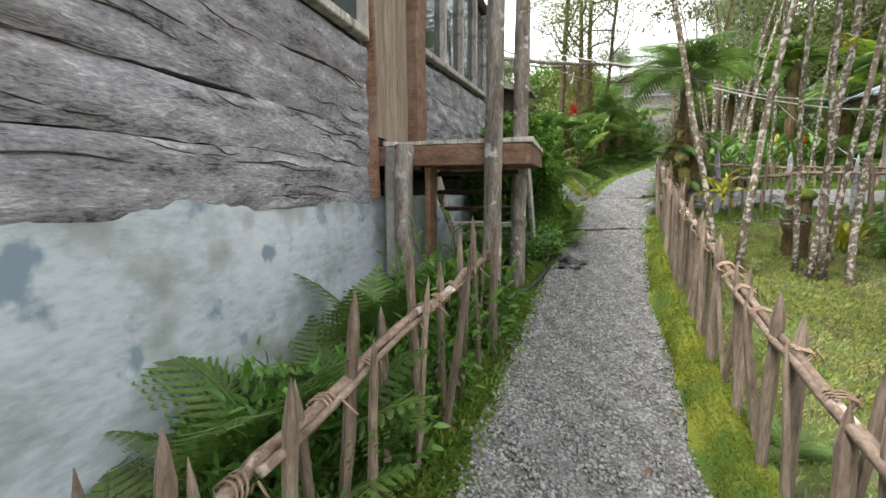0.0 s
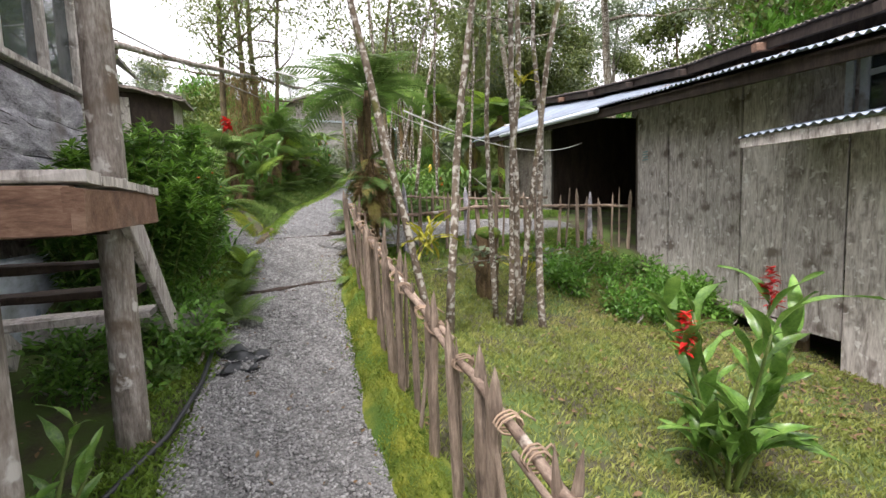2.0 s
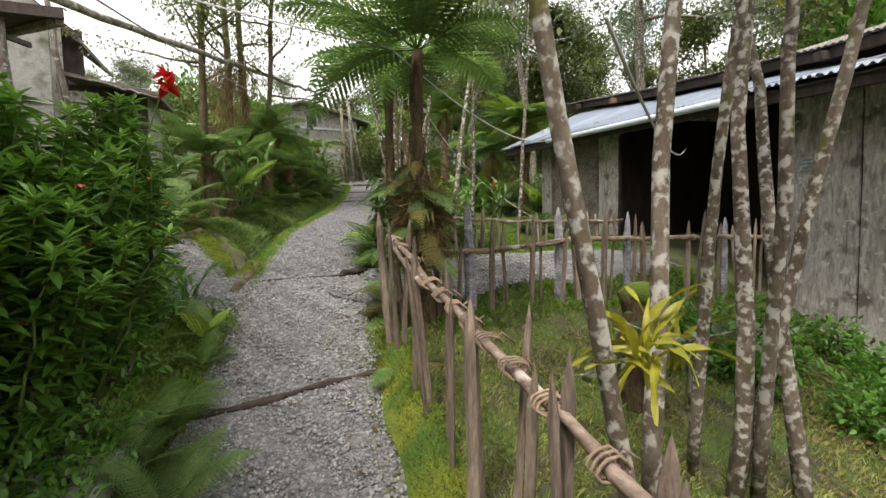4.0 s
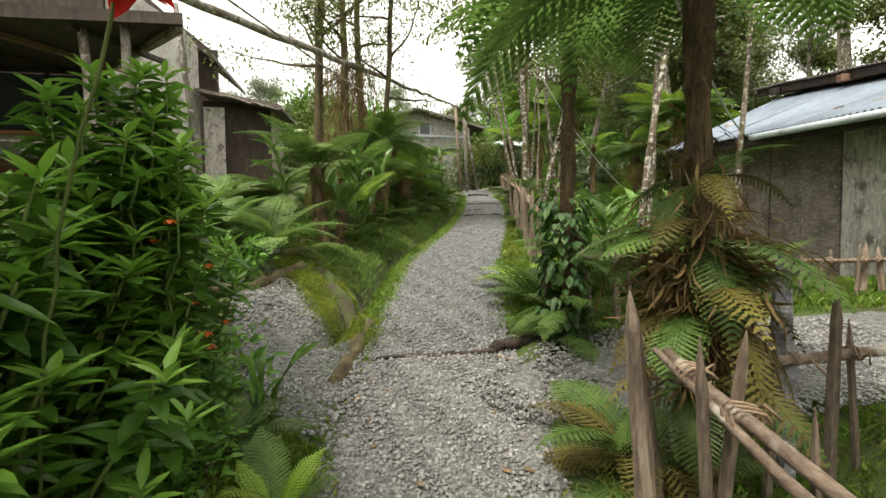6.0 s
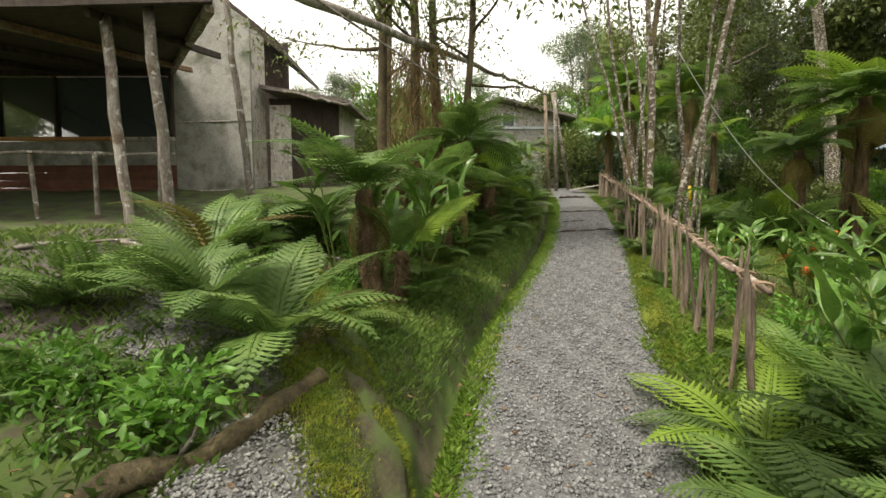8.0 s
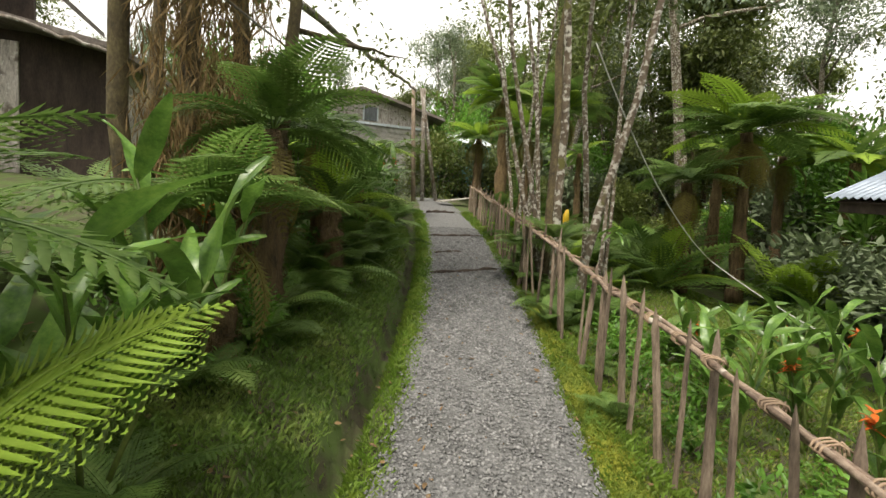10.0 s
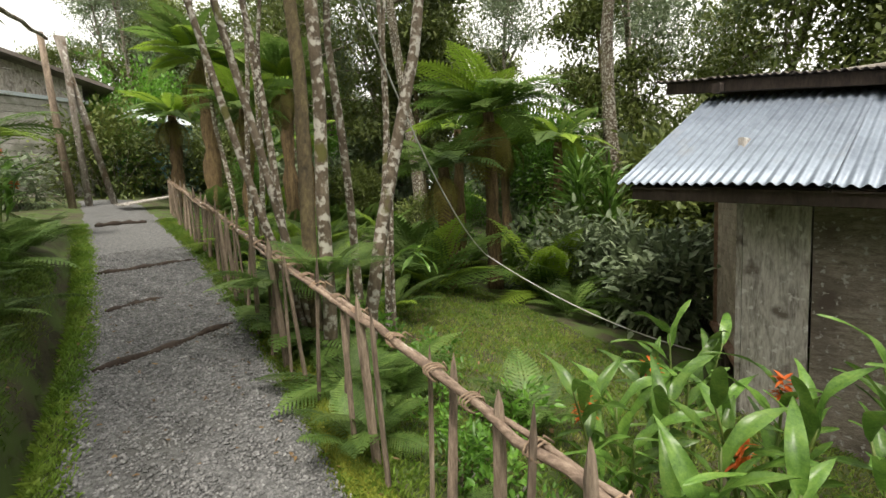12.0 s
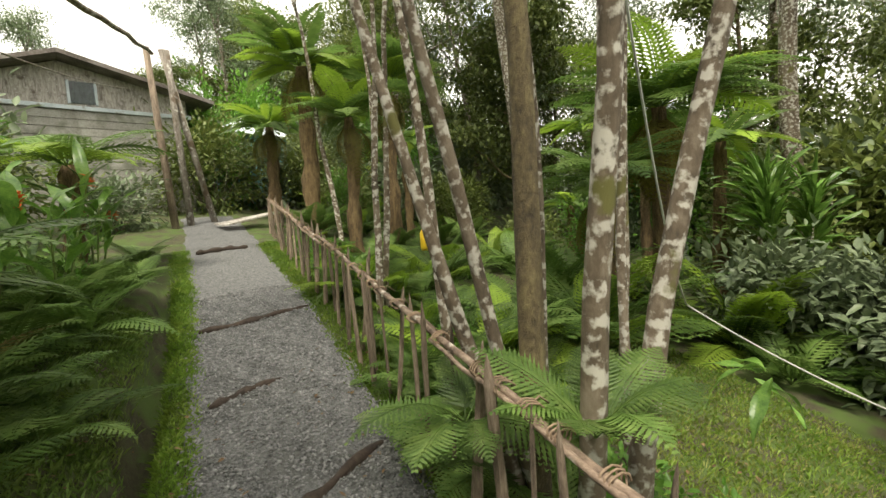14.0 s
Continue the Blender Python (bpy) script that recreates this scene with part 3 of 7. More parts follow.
stair = thing("wooden_stair", (0.55, 6.3, 0.2), "mossy open wooden stair going down from the deck", "stair")
for k in range(4):
    z, y = 1.20 - 0.20 * k, 5.92 + 0.24 * k
    solid("tread", *beam((0.05, y, z), (1.02, y, z), 0.25, 0.045, (0, 0, 1), 6, 0.004, 50 + k), M["dark"] if k < 3 else M["board"], stair)
for x in (0.06, 1.10):
    solid("stringer", *beam((x, 5.74, 1.40), (x, 7.05, 0.28), 0.04, 0.2, (0, 0, 1), 4, 0.003, 56), M["board"], stair)
slab = thing("landing_slab", (0.7, 7.6, 0.3), "mossy concrete slab at the foot of the stair", "slab")
solid("slab", *beam((0.0, 7.75, 0.36), (1.3, 7.75, 0.36), 0.9, 0.12, (0, 0, 1), 8, 0.006, 57), M["concrete"], slab)

# hose and torn plastic on the path edge
hp = [(0.75, 5.2, -0.12), (0.98, 5.45, -0.08), (1.2, 5.8, 0.02), (1.32, 6.3, 0.12), (1.35, 6.9, 0.2), (1.28, 7.4, 0.33), (1.15, 7.6, 0.42)]
hp = lerp_path(hp, 0.06)
hose = solid("garden_hose", *tube([(x, y, max(z, float(ground_full(x, y)) + 0.02)) for x, y, z in hp], 0.016, 8), M["hose"], smooth=True)
tagged(hose, "black garden hose lying along the path's edge", "hose")
v, f = grid_mesh(np.linspace(1.42, 1.72, 10), np.linspace(6.45, 6.85, 12), lambda X, Y: ground(X, Y) + 0.045 + 0.03 * np.sin(X * 31 + Y * 17) * np.cos(Y * 23))
v = v + np.stack([0.05 * np.sin(v[:, 1] * 21), 0.04 * np.sin(v[:, 0] * 33), 0 * v[:, 0]], 1)
pl = solid("plastic_sheet", np.concatenate([v, v - (0, 0, 0.004)]), f + [tuple(len(v) + i for i in q[::-1]) for q in f], M["hose"], smooth=True)
tagged(pl, "crumpled piece of black plastic lying on gravel", "plastic sheet")

# ---- plank hut with two tin roofs ----
HO, HU, HV = np.array([6.87, 5.5]), np.array([0.1867, 0.9824]), np.array([0.9824, -0.1867])


def hut(s, v, z):
    p = HO + HU * s + HV * v
    return (p[0], p[1], z)


def base_z(s):
    return -0.15 + 0.115 * s


def eave_z(s):
    return 2.47 + 0.078 * s


hutob = thing("plank_hut", hut(3, 1, -0.4), "grey weathered plank hut raised on logs", "hut")
UPV = (0.1867, 0.9824, 0)


def hut_board(s0, s1, z0, z1, v, mat, seed, name="board", tilt=0.0):
    s = (s0 + s1) / 2
    return solid(name, *beam(hut(s, v, z0), hut(s + tilt, v, z1), 0.03, s1 - s0 - 0.016, UPV, 8, 0.0025, seed), mat, hutob)


rng = np.random.default_rng(5)
cuts = [-3.4, -2.7, -2.0, -1.35, -0.75, -0.14, 0.48, 1.02, 1.54, 2.25, 2.96]
for k in range(len(cuts) - 1):
    s0, s1 = cuts[k], cuts[k + 1]
    low = base_z(s0) - (0.35 if s1 < 0.05 else -0.02)
    hut_board(s0, s1, low + rng.uniform(-0.03, 0.03), eave_z(s0) + 0.25, (0.0 if k % 2 else 0.012), M["board"], 60 + k)
for k, (s0, s1) in enumerate(((6.1, 6.75), (6.75, 7.4), (7.4, 8.05), (8.05, 8.72), (8.72, 9.25))):
    hut_board(s0, s1, base_z(s0) - 0.1, eave_z(s0) + 0.3, (0.0 if k % 2 else 0.012), M["mat"] if 1 <= k <= 3 else M["board"], 80 + k)
for s0, z1 in ((2.98, 2.6), (6.08, 2.9)):
    solid("corner_post", *beam(hut(s0, 0.05, base_z(s0) - 0.4), hut(s0, 0.05, z1), 0.1, 0.1, UPV, 6, 0.003, 90), M["dark"], hutob)
# porch recess closed in near-black, its shade put into the colour
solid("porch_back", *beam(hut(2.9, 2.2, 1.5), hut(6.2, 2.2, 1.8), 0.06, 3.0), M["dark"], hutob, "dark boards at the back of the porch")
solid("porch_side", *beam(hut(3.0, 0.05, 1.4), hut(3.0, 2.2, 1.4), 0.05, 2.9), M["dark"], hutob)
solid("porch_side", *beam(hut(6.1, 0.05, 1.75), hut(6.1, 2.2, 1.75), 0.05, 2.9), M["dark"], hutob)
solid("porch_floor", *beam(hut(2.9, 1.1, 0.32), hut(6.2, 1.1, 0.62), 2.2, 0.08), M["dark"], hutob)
# dark sheet added for the shaded void under the hut
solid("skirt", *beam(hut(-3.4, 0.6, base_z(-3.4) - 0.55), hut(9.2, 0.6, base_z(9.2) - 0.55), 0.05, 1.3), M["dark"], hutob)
solid("end_wall", *beam(hut(9.28, 0.03, 2.2), hut(9.28, 4.2, 2.2), 0.05, 2.9), M["board"], hutob)
solid("rear_wall", *beam(hut(-3.4, 4.2, 1.6), hut(9.28, 4.2, 2.4), 0.05, 5.0), M["board"], hutob)
solid("near_wall", *beam(hut(-3.42, 0, 1.2), hut(-3.42, 4.2, 1.2), 0.05, 4.2), M["board"], hutob)
for k, (s0, s1, dz) in enumerate(((-3.2, 0.3, -0.30), (0.15, 3.1, 0.0), (5.9, 9.6, -0.12))):
    pts = [hut(q, -0.06, base_z(q) - 0.05 + dz) for q in np.linspace(s0, s1, 12)]
    solid("sill_log", *tube(pts, 0.06, 10, 0.06, 100 + k), M["pole"], hutob, "", True)
for k, q in enumerate((0.3, 2.6, 6.2, 9.0)):
    solid("stump_leg", *tube([hut(q, 0.05, base_z(q) - 0.75), hut(q, 0.05, base_z(q) + 0.0)], 0.09, 10, 0.05, 110 + k), M["fibre"], hutob)
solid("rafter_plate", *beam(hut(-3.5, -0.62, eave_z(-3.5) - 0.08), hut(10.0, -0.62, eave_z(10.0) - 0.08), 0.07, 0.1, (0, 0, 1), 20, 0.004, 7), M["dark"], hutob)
gut = [hut(q, -0.76, eave_z(q) - 0.03) for q in np.linspace(2.9, 7.4, 8)]
solid("gutter_pole", *tube(gut, 0.045, 10), M["white"], hutob, "pale bamboo gutter", True)


def tin_sheet(s0, s1, v0, z0f, v1, z1f, mat, name="tin_sheet", waves=11, lift=0.0, amp=0.014):
    """One corrugated sheet, its ribs running down the slope."""
    n = waves * 8
    vv, ff = [], []
    for i in range(n + 1):
        s = s0 + (s1 - s0) * i / n
        w = amp * math.sin(2 * math.pi * i / 8)
        for j in range(5):
            t = j / 4
            v = v0 + (v1 - v0) * t
            z = z0f(s) + (z1f(s) - z0f(s)) * t + w + lift
            vv.append(hut(s, v, z))
    m = len(vv)
    vv = vv + [(x, y, z - 0.004) for x, y, z in vv]
    for i in range(n):
        for j in range(4):
            q = (i * 5 + j, (i + 1) * 5 + j, (i + 1) * 5 + j + 1, i * 5 + j + 1)
            ff.append(q)
            ff.append(tuple(m + k for k in q[::-1]))
        ff.append((i * 5, m + i * 5, m + (i + 1) * 5, (i + 1) * 5))
    return solid(name, vv, ff, mat, hutob, "", True)


def up_z(s):
    """Height of the upper roof's edge: the old hut sags towards its near end."""
    return float(np.interp(s, [-4, 3.7, 7, 10.7], [3.13, 3.62, 4.05, 4.66]))


def low_top(s):
    return up_z(s) - float(np.interp(s, [1, 5], [0.27, 0.16]))



for k in range(17):
    s0 = -3.5 + 0.8 * k
    s1 = min(s0 + 0.85, 10.12)
    if s0 < 10.05:
        tin_sheet(s0, s1, -0.74 - (0.05 if k in (4, 15) else 0.0), lambda s: eave_z(s) + 0.02, 1.75, low_top, M["tin"], lift=0.01 * (k % 2), waves=max(3, int(11 * (s1 - s0) / 0.85)))
for k in range(17):
    s0 = -3.6 + 0.85 * k
    s1 = min(s0 + 0.9, 10.7)
    if s0 < 10.6:
        tin_sheet(s0, s1, 1.40, lambda s: up_z(s) + 0.02, 4.6, lambda s: up_z(s) + 0.34, M["oldtin"], "upper_tin_sheet", lift=0.01 * (k % 2), waves=max(3, int(11 * (s1 - s0) / 0.9)))
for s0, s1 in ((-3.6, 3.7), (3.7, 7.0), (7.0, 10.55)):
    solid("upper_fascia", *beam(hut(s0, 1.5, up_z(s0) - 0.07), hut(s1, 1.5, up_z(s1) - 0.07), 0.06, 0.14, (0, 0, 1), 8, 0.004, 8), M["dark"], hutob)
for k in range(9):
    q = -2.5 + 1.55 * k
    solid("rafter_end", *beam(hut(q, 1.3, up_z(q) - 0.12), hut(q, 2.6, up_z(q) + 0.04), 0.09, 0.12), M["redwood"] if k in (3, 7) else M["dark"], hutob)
# dark sheets filling the gap between the roofs, in place of its shade
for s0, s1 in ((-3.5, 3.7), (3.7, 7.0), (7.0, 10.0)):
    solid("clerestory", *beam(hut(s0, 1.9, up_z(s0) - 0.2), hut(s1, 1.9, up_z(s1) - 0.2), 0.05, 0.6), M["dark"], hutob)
# near-black soffit boards: the shade under the eave is put into their colour
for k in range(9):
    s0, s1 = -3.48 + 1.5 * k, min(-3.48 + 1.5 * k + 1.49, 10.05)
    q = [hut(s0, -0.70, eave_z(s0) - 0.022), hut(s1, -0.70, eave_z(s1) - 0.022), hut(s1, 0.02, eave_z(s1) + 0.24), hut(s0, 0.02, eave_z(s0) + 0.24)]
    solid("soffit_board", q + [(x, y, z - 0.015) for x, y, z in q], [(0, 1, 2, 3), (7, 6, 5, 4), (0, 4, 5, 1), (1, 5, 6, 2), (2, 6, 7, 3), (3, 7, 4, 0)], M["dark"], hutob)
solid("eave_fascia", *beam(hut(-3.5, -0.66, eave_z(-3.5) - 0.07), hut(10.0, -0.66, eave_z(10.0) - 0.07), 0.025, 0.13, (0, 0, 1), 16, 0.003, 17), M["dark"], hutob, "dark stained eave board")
# end bay with a woven wall
by0 = thing("woven_bay", hut(9.4, 1.7, 1.1), "end bay of the hut walled with woven bamboo", "bay")
pieces = []
BA, BB = (9.34, 0.50), (10.12, 2.15)


def on_bay(q, out=0.0):
    return (BA[0] + (BB[0] - BA[0]) * q + 0.904 * out, BA[1] + (BB[1] - BA[1]) * q - 0.427 * out)


for k in range(30):
    for j in range(24):
        q0, q1 = k / 30, (k + 0.95) / 30
        z0 = 1.28 + 0.078 * j
        tw = 0.006 if (k + j) % 2 else -0.004
        pieces.append(beam(hut(*on_bay(q0, tw), z0 + 0.038), hut(*on_bay(q1, -tw), z0 + 0.038), 0.006, 0.074))
solid("weave", *join(pieces), M["weave"], by0, "checkered woven bamboo strips")
solid("bay_core", *beam(hut(*on_bay(0.02, -0.05), 2.2), hut(*on_bay(0.98, -0.05), 2.2), 0.05, 1.85), M["dark"], by0)
for q in (0.0, 1.0):
    solid("bay_post", *beam(hut(*on_bay(q, 0.01), 1.2), hut(*on_bay(q, 0.01), 3.25), 0.06, 0.06, UPV), M["redwood"], by0)
solid("bay_sill", *beam(hut(*on_bay(-0.03, 0.03), 1.22), hut(*on_bay(1.03, 0.03), 1.22), 0.1, 0.07), M["redwood"], by0)
solid("bay_leg", *tube([hut(9.9, 1.75, 0.2), hut(9.9, 1.75, 1.2)], 0.05, 8), M["dark"], by0)
solid("bay_leg", *tube([hut(9.8, 1.6, 0.2), hut(9.8, 1.6, 1.2)], 0.05, 8), M["dark"], by0)
# pale window with a small tin awning
wn1 = thing("hut_window", hut(-0.55, -0.03, 1.9), "flaking pale blue window frame of the hut", "window")
for a, b in (((-0.14, 1.85), (-0.14, 2.62)), ((-0.26, 1.85), (-0.26, 2.62)), ((-0.95, 1.85), (-0.95, 2.62))):
    solid("frame", *beam(hut(a[0], -0.03, a[1]), hut(b[0], -0.03, b[1]), 0.03, 0.07, UPV), M["white"], wn1)
for z in (1.95, 2.3, 2.6):
    solid("frame", *beam(hut(-0.95, -0.025, z), hut(-0.26, -0.025, z), 0.03, 0.05), M["white"], wn1)
p = solid("pane", *beam(hut(-0.93, -0.02, 2.27), hut(-0.28, -0.02, 2.27), 0.006, 0.62), M["glass"], wn1)
aw = thing("tin_awning", hut(-0.4, -0.3, 1.8), "small tin awning over the hut's window sill", "awning")
solid("fascia", *beam(hut(-1.3, -0.62, 1.76), hut(0.42, -0.62, 1.80), 0.03, 0.1), M["board"], aw)
hold, hutob = hutob, aw
tin_sheet(-1.3, 0.42, -0.66, lambda s: 1.86, 0.0, lambda s: 1.98, M["tin"], "sheet", 20, 0, 0.014)
hutob = hold
sg = thing("wall_sign", hut(2.78, -0.03, 1.95), "small pale blue notice on the hut's wall", "sign")
solid("plate", *beam(hut(2.68, -0.012, 1.95), hut(2.85, -0.012, 1.95), 0.006, 0.2), M["white"], sg)
for k in range(4):
    solid("text_bar", *beam(hut(2.70, -0.018, 1.89 + 0.04 * k), hut(2.83 - 0.02 * (k % 2), -0.018, 1.89 + 0.04 * k), 0.003, 0.016), M["blue"], sg)


# ---- picket fences lashed with twine ----
def fence(name, top, gap, label, seed, over=0.12, lean=0.06, rails=2, lash=3, thin=1.0):
    rng = np.random.default_rng(seed)
    line = lerp_path(top, 0.12)
    s = np.r_[0, np.cumsum(np.linalg.norm(np.diff(line, axis=0), axis=1))]
    at = lambda q: np.array([np.interp(q, s, line[:, k]) for k in range(3)])
    t = thing(name, (line[0][0], line[0][1], float(ground(line[0][0], line[0][1]))), label, "fence")
    q, k = 0.05, 0
    while q < s[-1]:
        p, d = at(q), at(min(q + 0.1, s[-1])) - at(max(q - 0.1, 0))
        d /= np.linalg.norm(d)
        side = np.array([d[1], -d[0], 0]) * (0.03 if k % 2 else -0.03)
        gz = float(ground_full(p[0] + side[0], p[1] + side[1])) - 0.08
        top_z = p[2] + over * rng.uniform(0.4, 1.5)
        ln = rng.normal(0, lean, 2)
        w = 0.042 * rng.choice([0.7, 0.85, 1.0, 1.15, 1.45]) * rng.uniform(0.9, 1.1) * thin * 0.85
        H = top_z - gz
        a = (p[0] + side[0], p[1] + side[1], gz)
        b = (a[0] + ln[0] * H, a[1] + ln[1] * H, top_z - 0.13)
        c = (a[0] + ln[0] * (H + 0.13), a[1] + ln[1] * (H + 0.13), top_z)
        yaw = rng.uniform(0, 3)
        pts = [np.array(a) + (np.array(b) - a) * i / 5 for i in range(6)] + [np.array(b) * 0.4 + np.array(c) * 0.6, np.array(c)]
        rad = np.array([1.08, 1.05, 1, 0.98, 0.95, 0.9, 0.5, 0.06]) * w * 0.62
        v, f = tube(pts, rad, 6, 0.10, seed * 100 + k)
        solid("picket", v, f, M["picket"], t)
        q += gap * rng.uniform(0.65, 1.4)
        k += 1
    main = lerp_path([(x, y, z - 0.01) for x, y, z in top], 0.2, 0.009, seed)
    solid("rail", *tube(main, 0.0215 * thin * np.random.default_rng(seed + 7).uniform(0.85, 1.15, len(main)), 9, 0.06, seed), M["rail"], t, "peeled crooked branch", True)
    q, r = rng.uniform(0.2, 0.8), 0
    while rails > 1 and q < s[-1] - 0.6:
        end = min(q + rng.uniform(1.3, 2.3), s[-1])
        n = max(4, int((end - q) / 0.18))
        off = 0.036 * (1 if r % 2 else -1)
        pts = [at(q + (end - q) * i / (n - 1)) + (off, 0, -0.018 + 0.016 * math.sin(3.0 * i / n + r)) + rng.normal(0, 0.005, 3) for i in range(n)]
        solid("rail", *tube(pts, np.linspace(0.018, 0.011, n) * rng.uniform(0.85, 1.1), 8, 0.07, seed + r), M["rail"], t, "", True)
        q = end + rng.uniform(-0.3, 0.9)
        r += 1
    q = 0.1
    k = 0
    while q < s[-1] and lash:
        p = at(q)
        d = at(min(q + 0.1, s[-1])) - at(max(q - 0.1, 0))
        d /= np.linalg.norm(d)
        e = np.cross(d, (0, 0, 1))
        e /= np.linalg.norm(e)
        u = np.cross(e, d)
        pts = []
        turns = lash
        for i in range(turns * 10 + 1):
            a = 2 * math.pi * i / 10
            r = 0.043 + 0.006 * math.sin(3 * a + k)
            pts.append(p + d * (0.018 * (i / 10 - turns / 2)) + e * r * math.cos(a) * 1.05 + u * r * 0.62 * math.sin(a) - u * 0.008 + d * 0.015 * math.sin(a))
        pts += [pts[-1] + e * 0.02 + u * 0.015, pts[-1] + e * (0.02 + 0.03 * (k % 3)) - u * 0.035]
        solid("lashing", *tube(pts, 0.0045, 5, 0, 0), M["twine"], t, "", True)
        q += 0.30 * rng.uniform(0.5, 1.5)
        k += 1
    return t


fence("picket_fence", [(2.30, -1.5, -0.30), (2.36, 0.5, -0.02), (2.42, 2.0, 0.20), (2.47, 3.72, 0.46), (2.58, 5.7, 0.80), (2.73, 7.57, 1.15), (2.82, 8.5, 1.36)], 0.175, "low picket fence of split stakes lashed to branch rails", 1, thin=0.88)
fence("picket_fence", [(0.55, -0.5, -0.10), (0.74, 1.6, 0.17), (0.89, 3.11, 0.41), (0.98, 4.5, 0.53)], 0.19, "low picket fence along the log house's fern bed", 2, 0.24)
fence("picket_fence", [(2.95, 8.7, 1.22), (3.82, 8.81, 1.19), (4.61, 8.66, 1.25), (5.6, 8.55, 1.24), (7.3, 8.5, 1.2)], 0.16, "picket fence crossing the lawn to the hut", 3, 0.2, 0.04, rails=2, lash=2)
def grey_post(x, y, top, r, seed):
    z = float(ground_full(x, y)) - 0.1
    t = thing("fence_post", (x, y, z), "weathered silver-grey split post of the cross fence", "post", "grey split posts")
    pts = [(x + 0.012 * math.sin(4 * q + seed), y, z + (top - z) * q) for q in np.linspace(0, 1, 10)]
    solid("wood", *tube(pts, r * np.array([1.1, 1.05, 1, 1, 0.95, 0.95, 0.9, 0.8, 0.6, 0.15]), 8, 0.14, seed), M["log"], t)


for k, (x, y, top, r) in enumerate(((3.62, 8.83, 1.62, 0.05), (4.52, 8.74, 1.55, 0.05), (5.25, 8.62, 1.5, 0.04), (6.6, 8.58, 1.42, 0.045))):
    grey_post(x, y, top, r, k)
fence("picket_fence", [(3.25, 10.45, 1.55), (4.3, 10.5, 1.48), (5.6, 10.6, 1.42), (7.3, 10.7, 1.4)], 0.17, "weathered picket fence behind the side path", 4, 0.12, 0.04, rails=1, lash=2)
fence("picket_fence", [(3.75, 11.7, 1.92), (4.15, 13.0, 2.10), (4.55, 14.2, 2.26), (4.78, 15.07, 2.38), (4.97, 15.75, 2.53), (5.20, 16.7, 2.70), (5.33, 17.3, 2.84), (5.85, 18.9, 3.0), (6.29, 20.29, 3.2), (7.0, 22.9, 3.6), (8.04, 26.36, 4.05)], 0.23, "picket fence climbing beside the stepped path", 5, 0.12, thin=0.85)


# ---- plants: generators ----
def fast_mesh(name, verts, tris, mat, smooth=False):
    me = bpy.data.meshes.new(name)
    v, t = np.asarray(verts, np.float32), np.asarray(tris, np.int32)
    me.vertices.add(len(v))
    me.vertices.foreach_set("co", v.ravel())
    me.loops.add(t.size)
    me.loops.foreach_set("vertex_index", t.ravel())
    me.polygons.add(len(t))
    me.polygons.foreach_set("loop_start", np.arange(0, t.size, 3, dtype=np.int32))
    me.update(calc_edges=True)
    me.materials.append(mat)
    if smooth:
        me.shade_smooth()
    return me


def unit(a):
    return a / (np.linalg.norm(a, axis=-1, keepdims=True) + 1e-9)


def leaf_arrays(pos, way, face, length, width, fold=0.25, droop=0.25):
    """Folded, drooping leaves: seven vertices and six triangles each."""
    pos, way, face = np.asarray(pos, float), unit(np.asarray(way, float)), np.asarray(face, float)
    side = unit(np.cross(way, face))
    up = np.cross(side, way)
    L, W = np.asarray(length, float)[:, None], np.asarray(width, float)[:, None]
    base = pos
    m1 = pos + way * L * 0.35 - up * W * fold * 0.6
    l1 = pos + way * L * 0.33 + side * W * 0.5 + up * W * fold * 0.3
    r1 = pos + way * L * 0.33 - side * W * 0.5 + up * W * fold * 0.3
    l2 = pos + way * L * 0.66 + side * W * 0.38 - up * L * droop * 0.35
    r2 = pos + way * L * 0.66 - side * W * 0.38 - up * L * droop * 0.35
    tip = pos + way * L * 0.97 - up * L * droop
    v = np.stack([base, m1, l1, r1, l2, r2, tip], 1)
    n = len(pos)
    t = np.array([(0, 1, 2), (0, 3, 1), (1, 4, 2), (1, 3, 5), (1, 6, 4), (1, 5, 6)])
    return v.reshape(-1, 3), (t[None] + 7 * np.arange(n)[:, None, None]).reshape(-1, 3)


def chip_arrays(pos, way, face, length, width):
    """Small crown leaves: a bent lozenge of two triangles each."""
    way = unit(np.asarray(way, float))
    side = unit(np.cross(way, np.asarray(face, float)))
    up = np.cross(side, way)
    L, W = np.asarray(length, float)[:, None], np.asarray(width, float)[:, None]
    mid = pos + way * L * 0.45 + up * L * 0.08
    v = np.stack([pos, mid + side * W * 0.5, pos + way * L - up * L * 0.12, mid - side * W * 0.5], 1).reshape(-1, 3)
    t = np.array([(0, 1, 3), (1, 2, 3)])
    return v, (t[None] + 4 * np.arange(len(pos))[:, None, None]).reshape(-1, 3)


def blade_arrays(pos, way, length, width, bend, rng):
    """Grass blades: two triangles each."""
    n = len(pos)
    az = rng.uniform(0, 6.28, n)
    out = np.stack([np.cos(az), np.sin(az), 0 * az], 1)
    side = np.stack([-np.sin(az), np.cos(az), 0 * az], 1)
    L, W = length[:, None], width[:, None]
    a, b = pos - side * W * 0.5, pos + side * W * 0.5
    c = pos + way * L * 0.55 + out * L * 0.2 * bend + side * W * 0.3
    d = pos + way * L * (1 - 0.25 * bend) + out * L * 0.7 * bend
    v = np.stack([a, b, c, d], 1).reshape(-1, 3)
    t = np.array([(0, 1, 2), (0, 2, 3)])
    return v, (t[None] + 4 * np.arange(n)[:, None, None]).reshape(-1, 3)


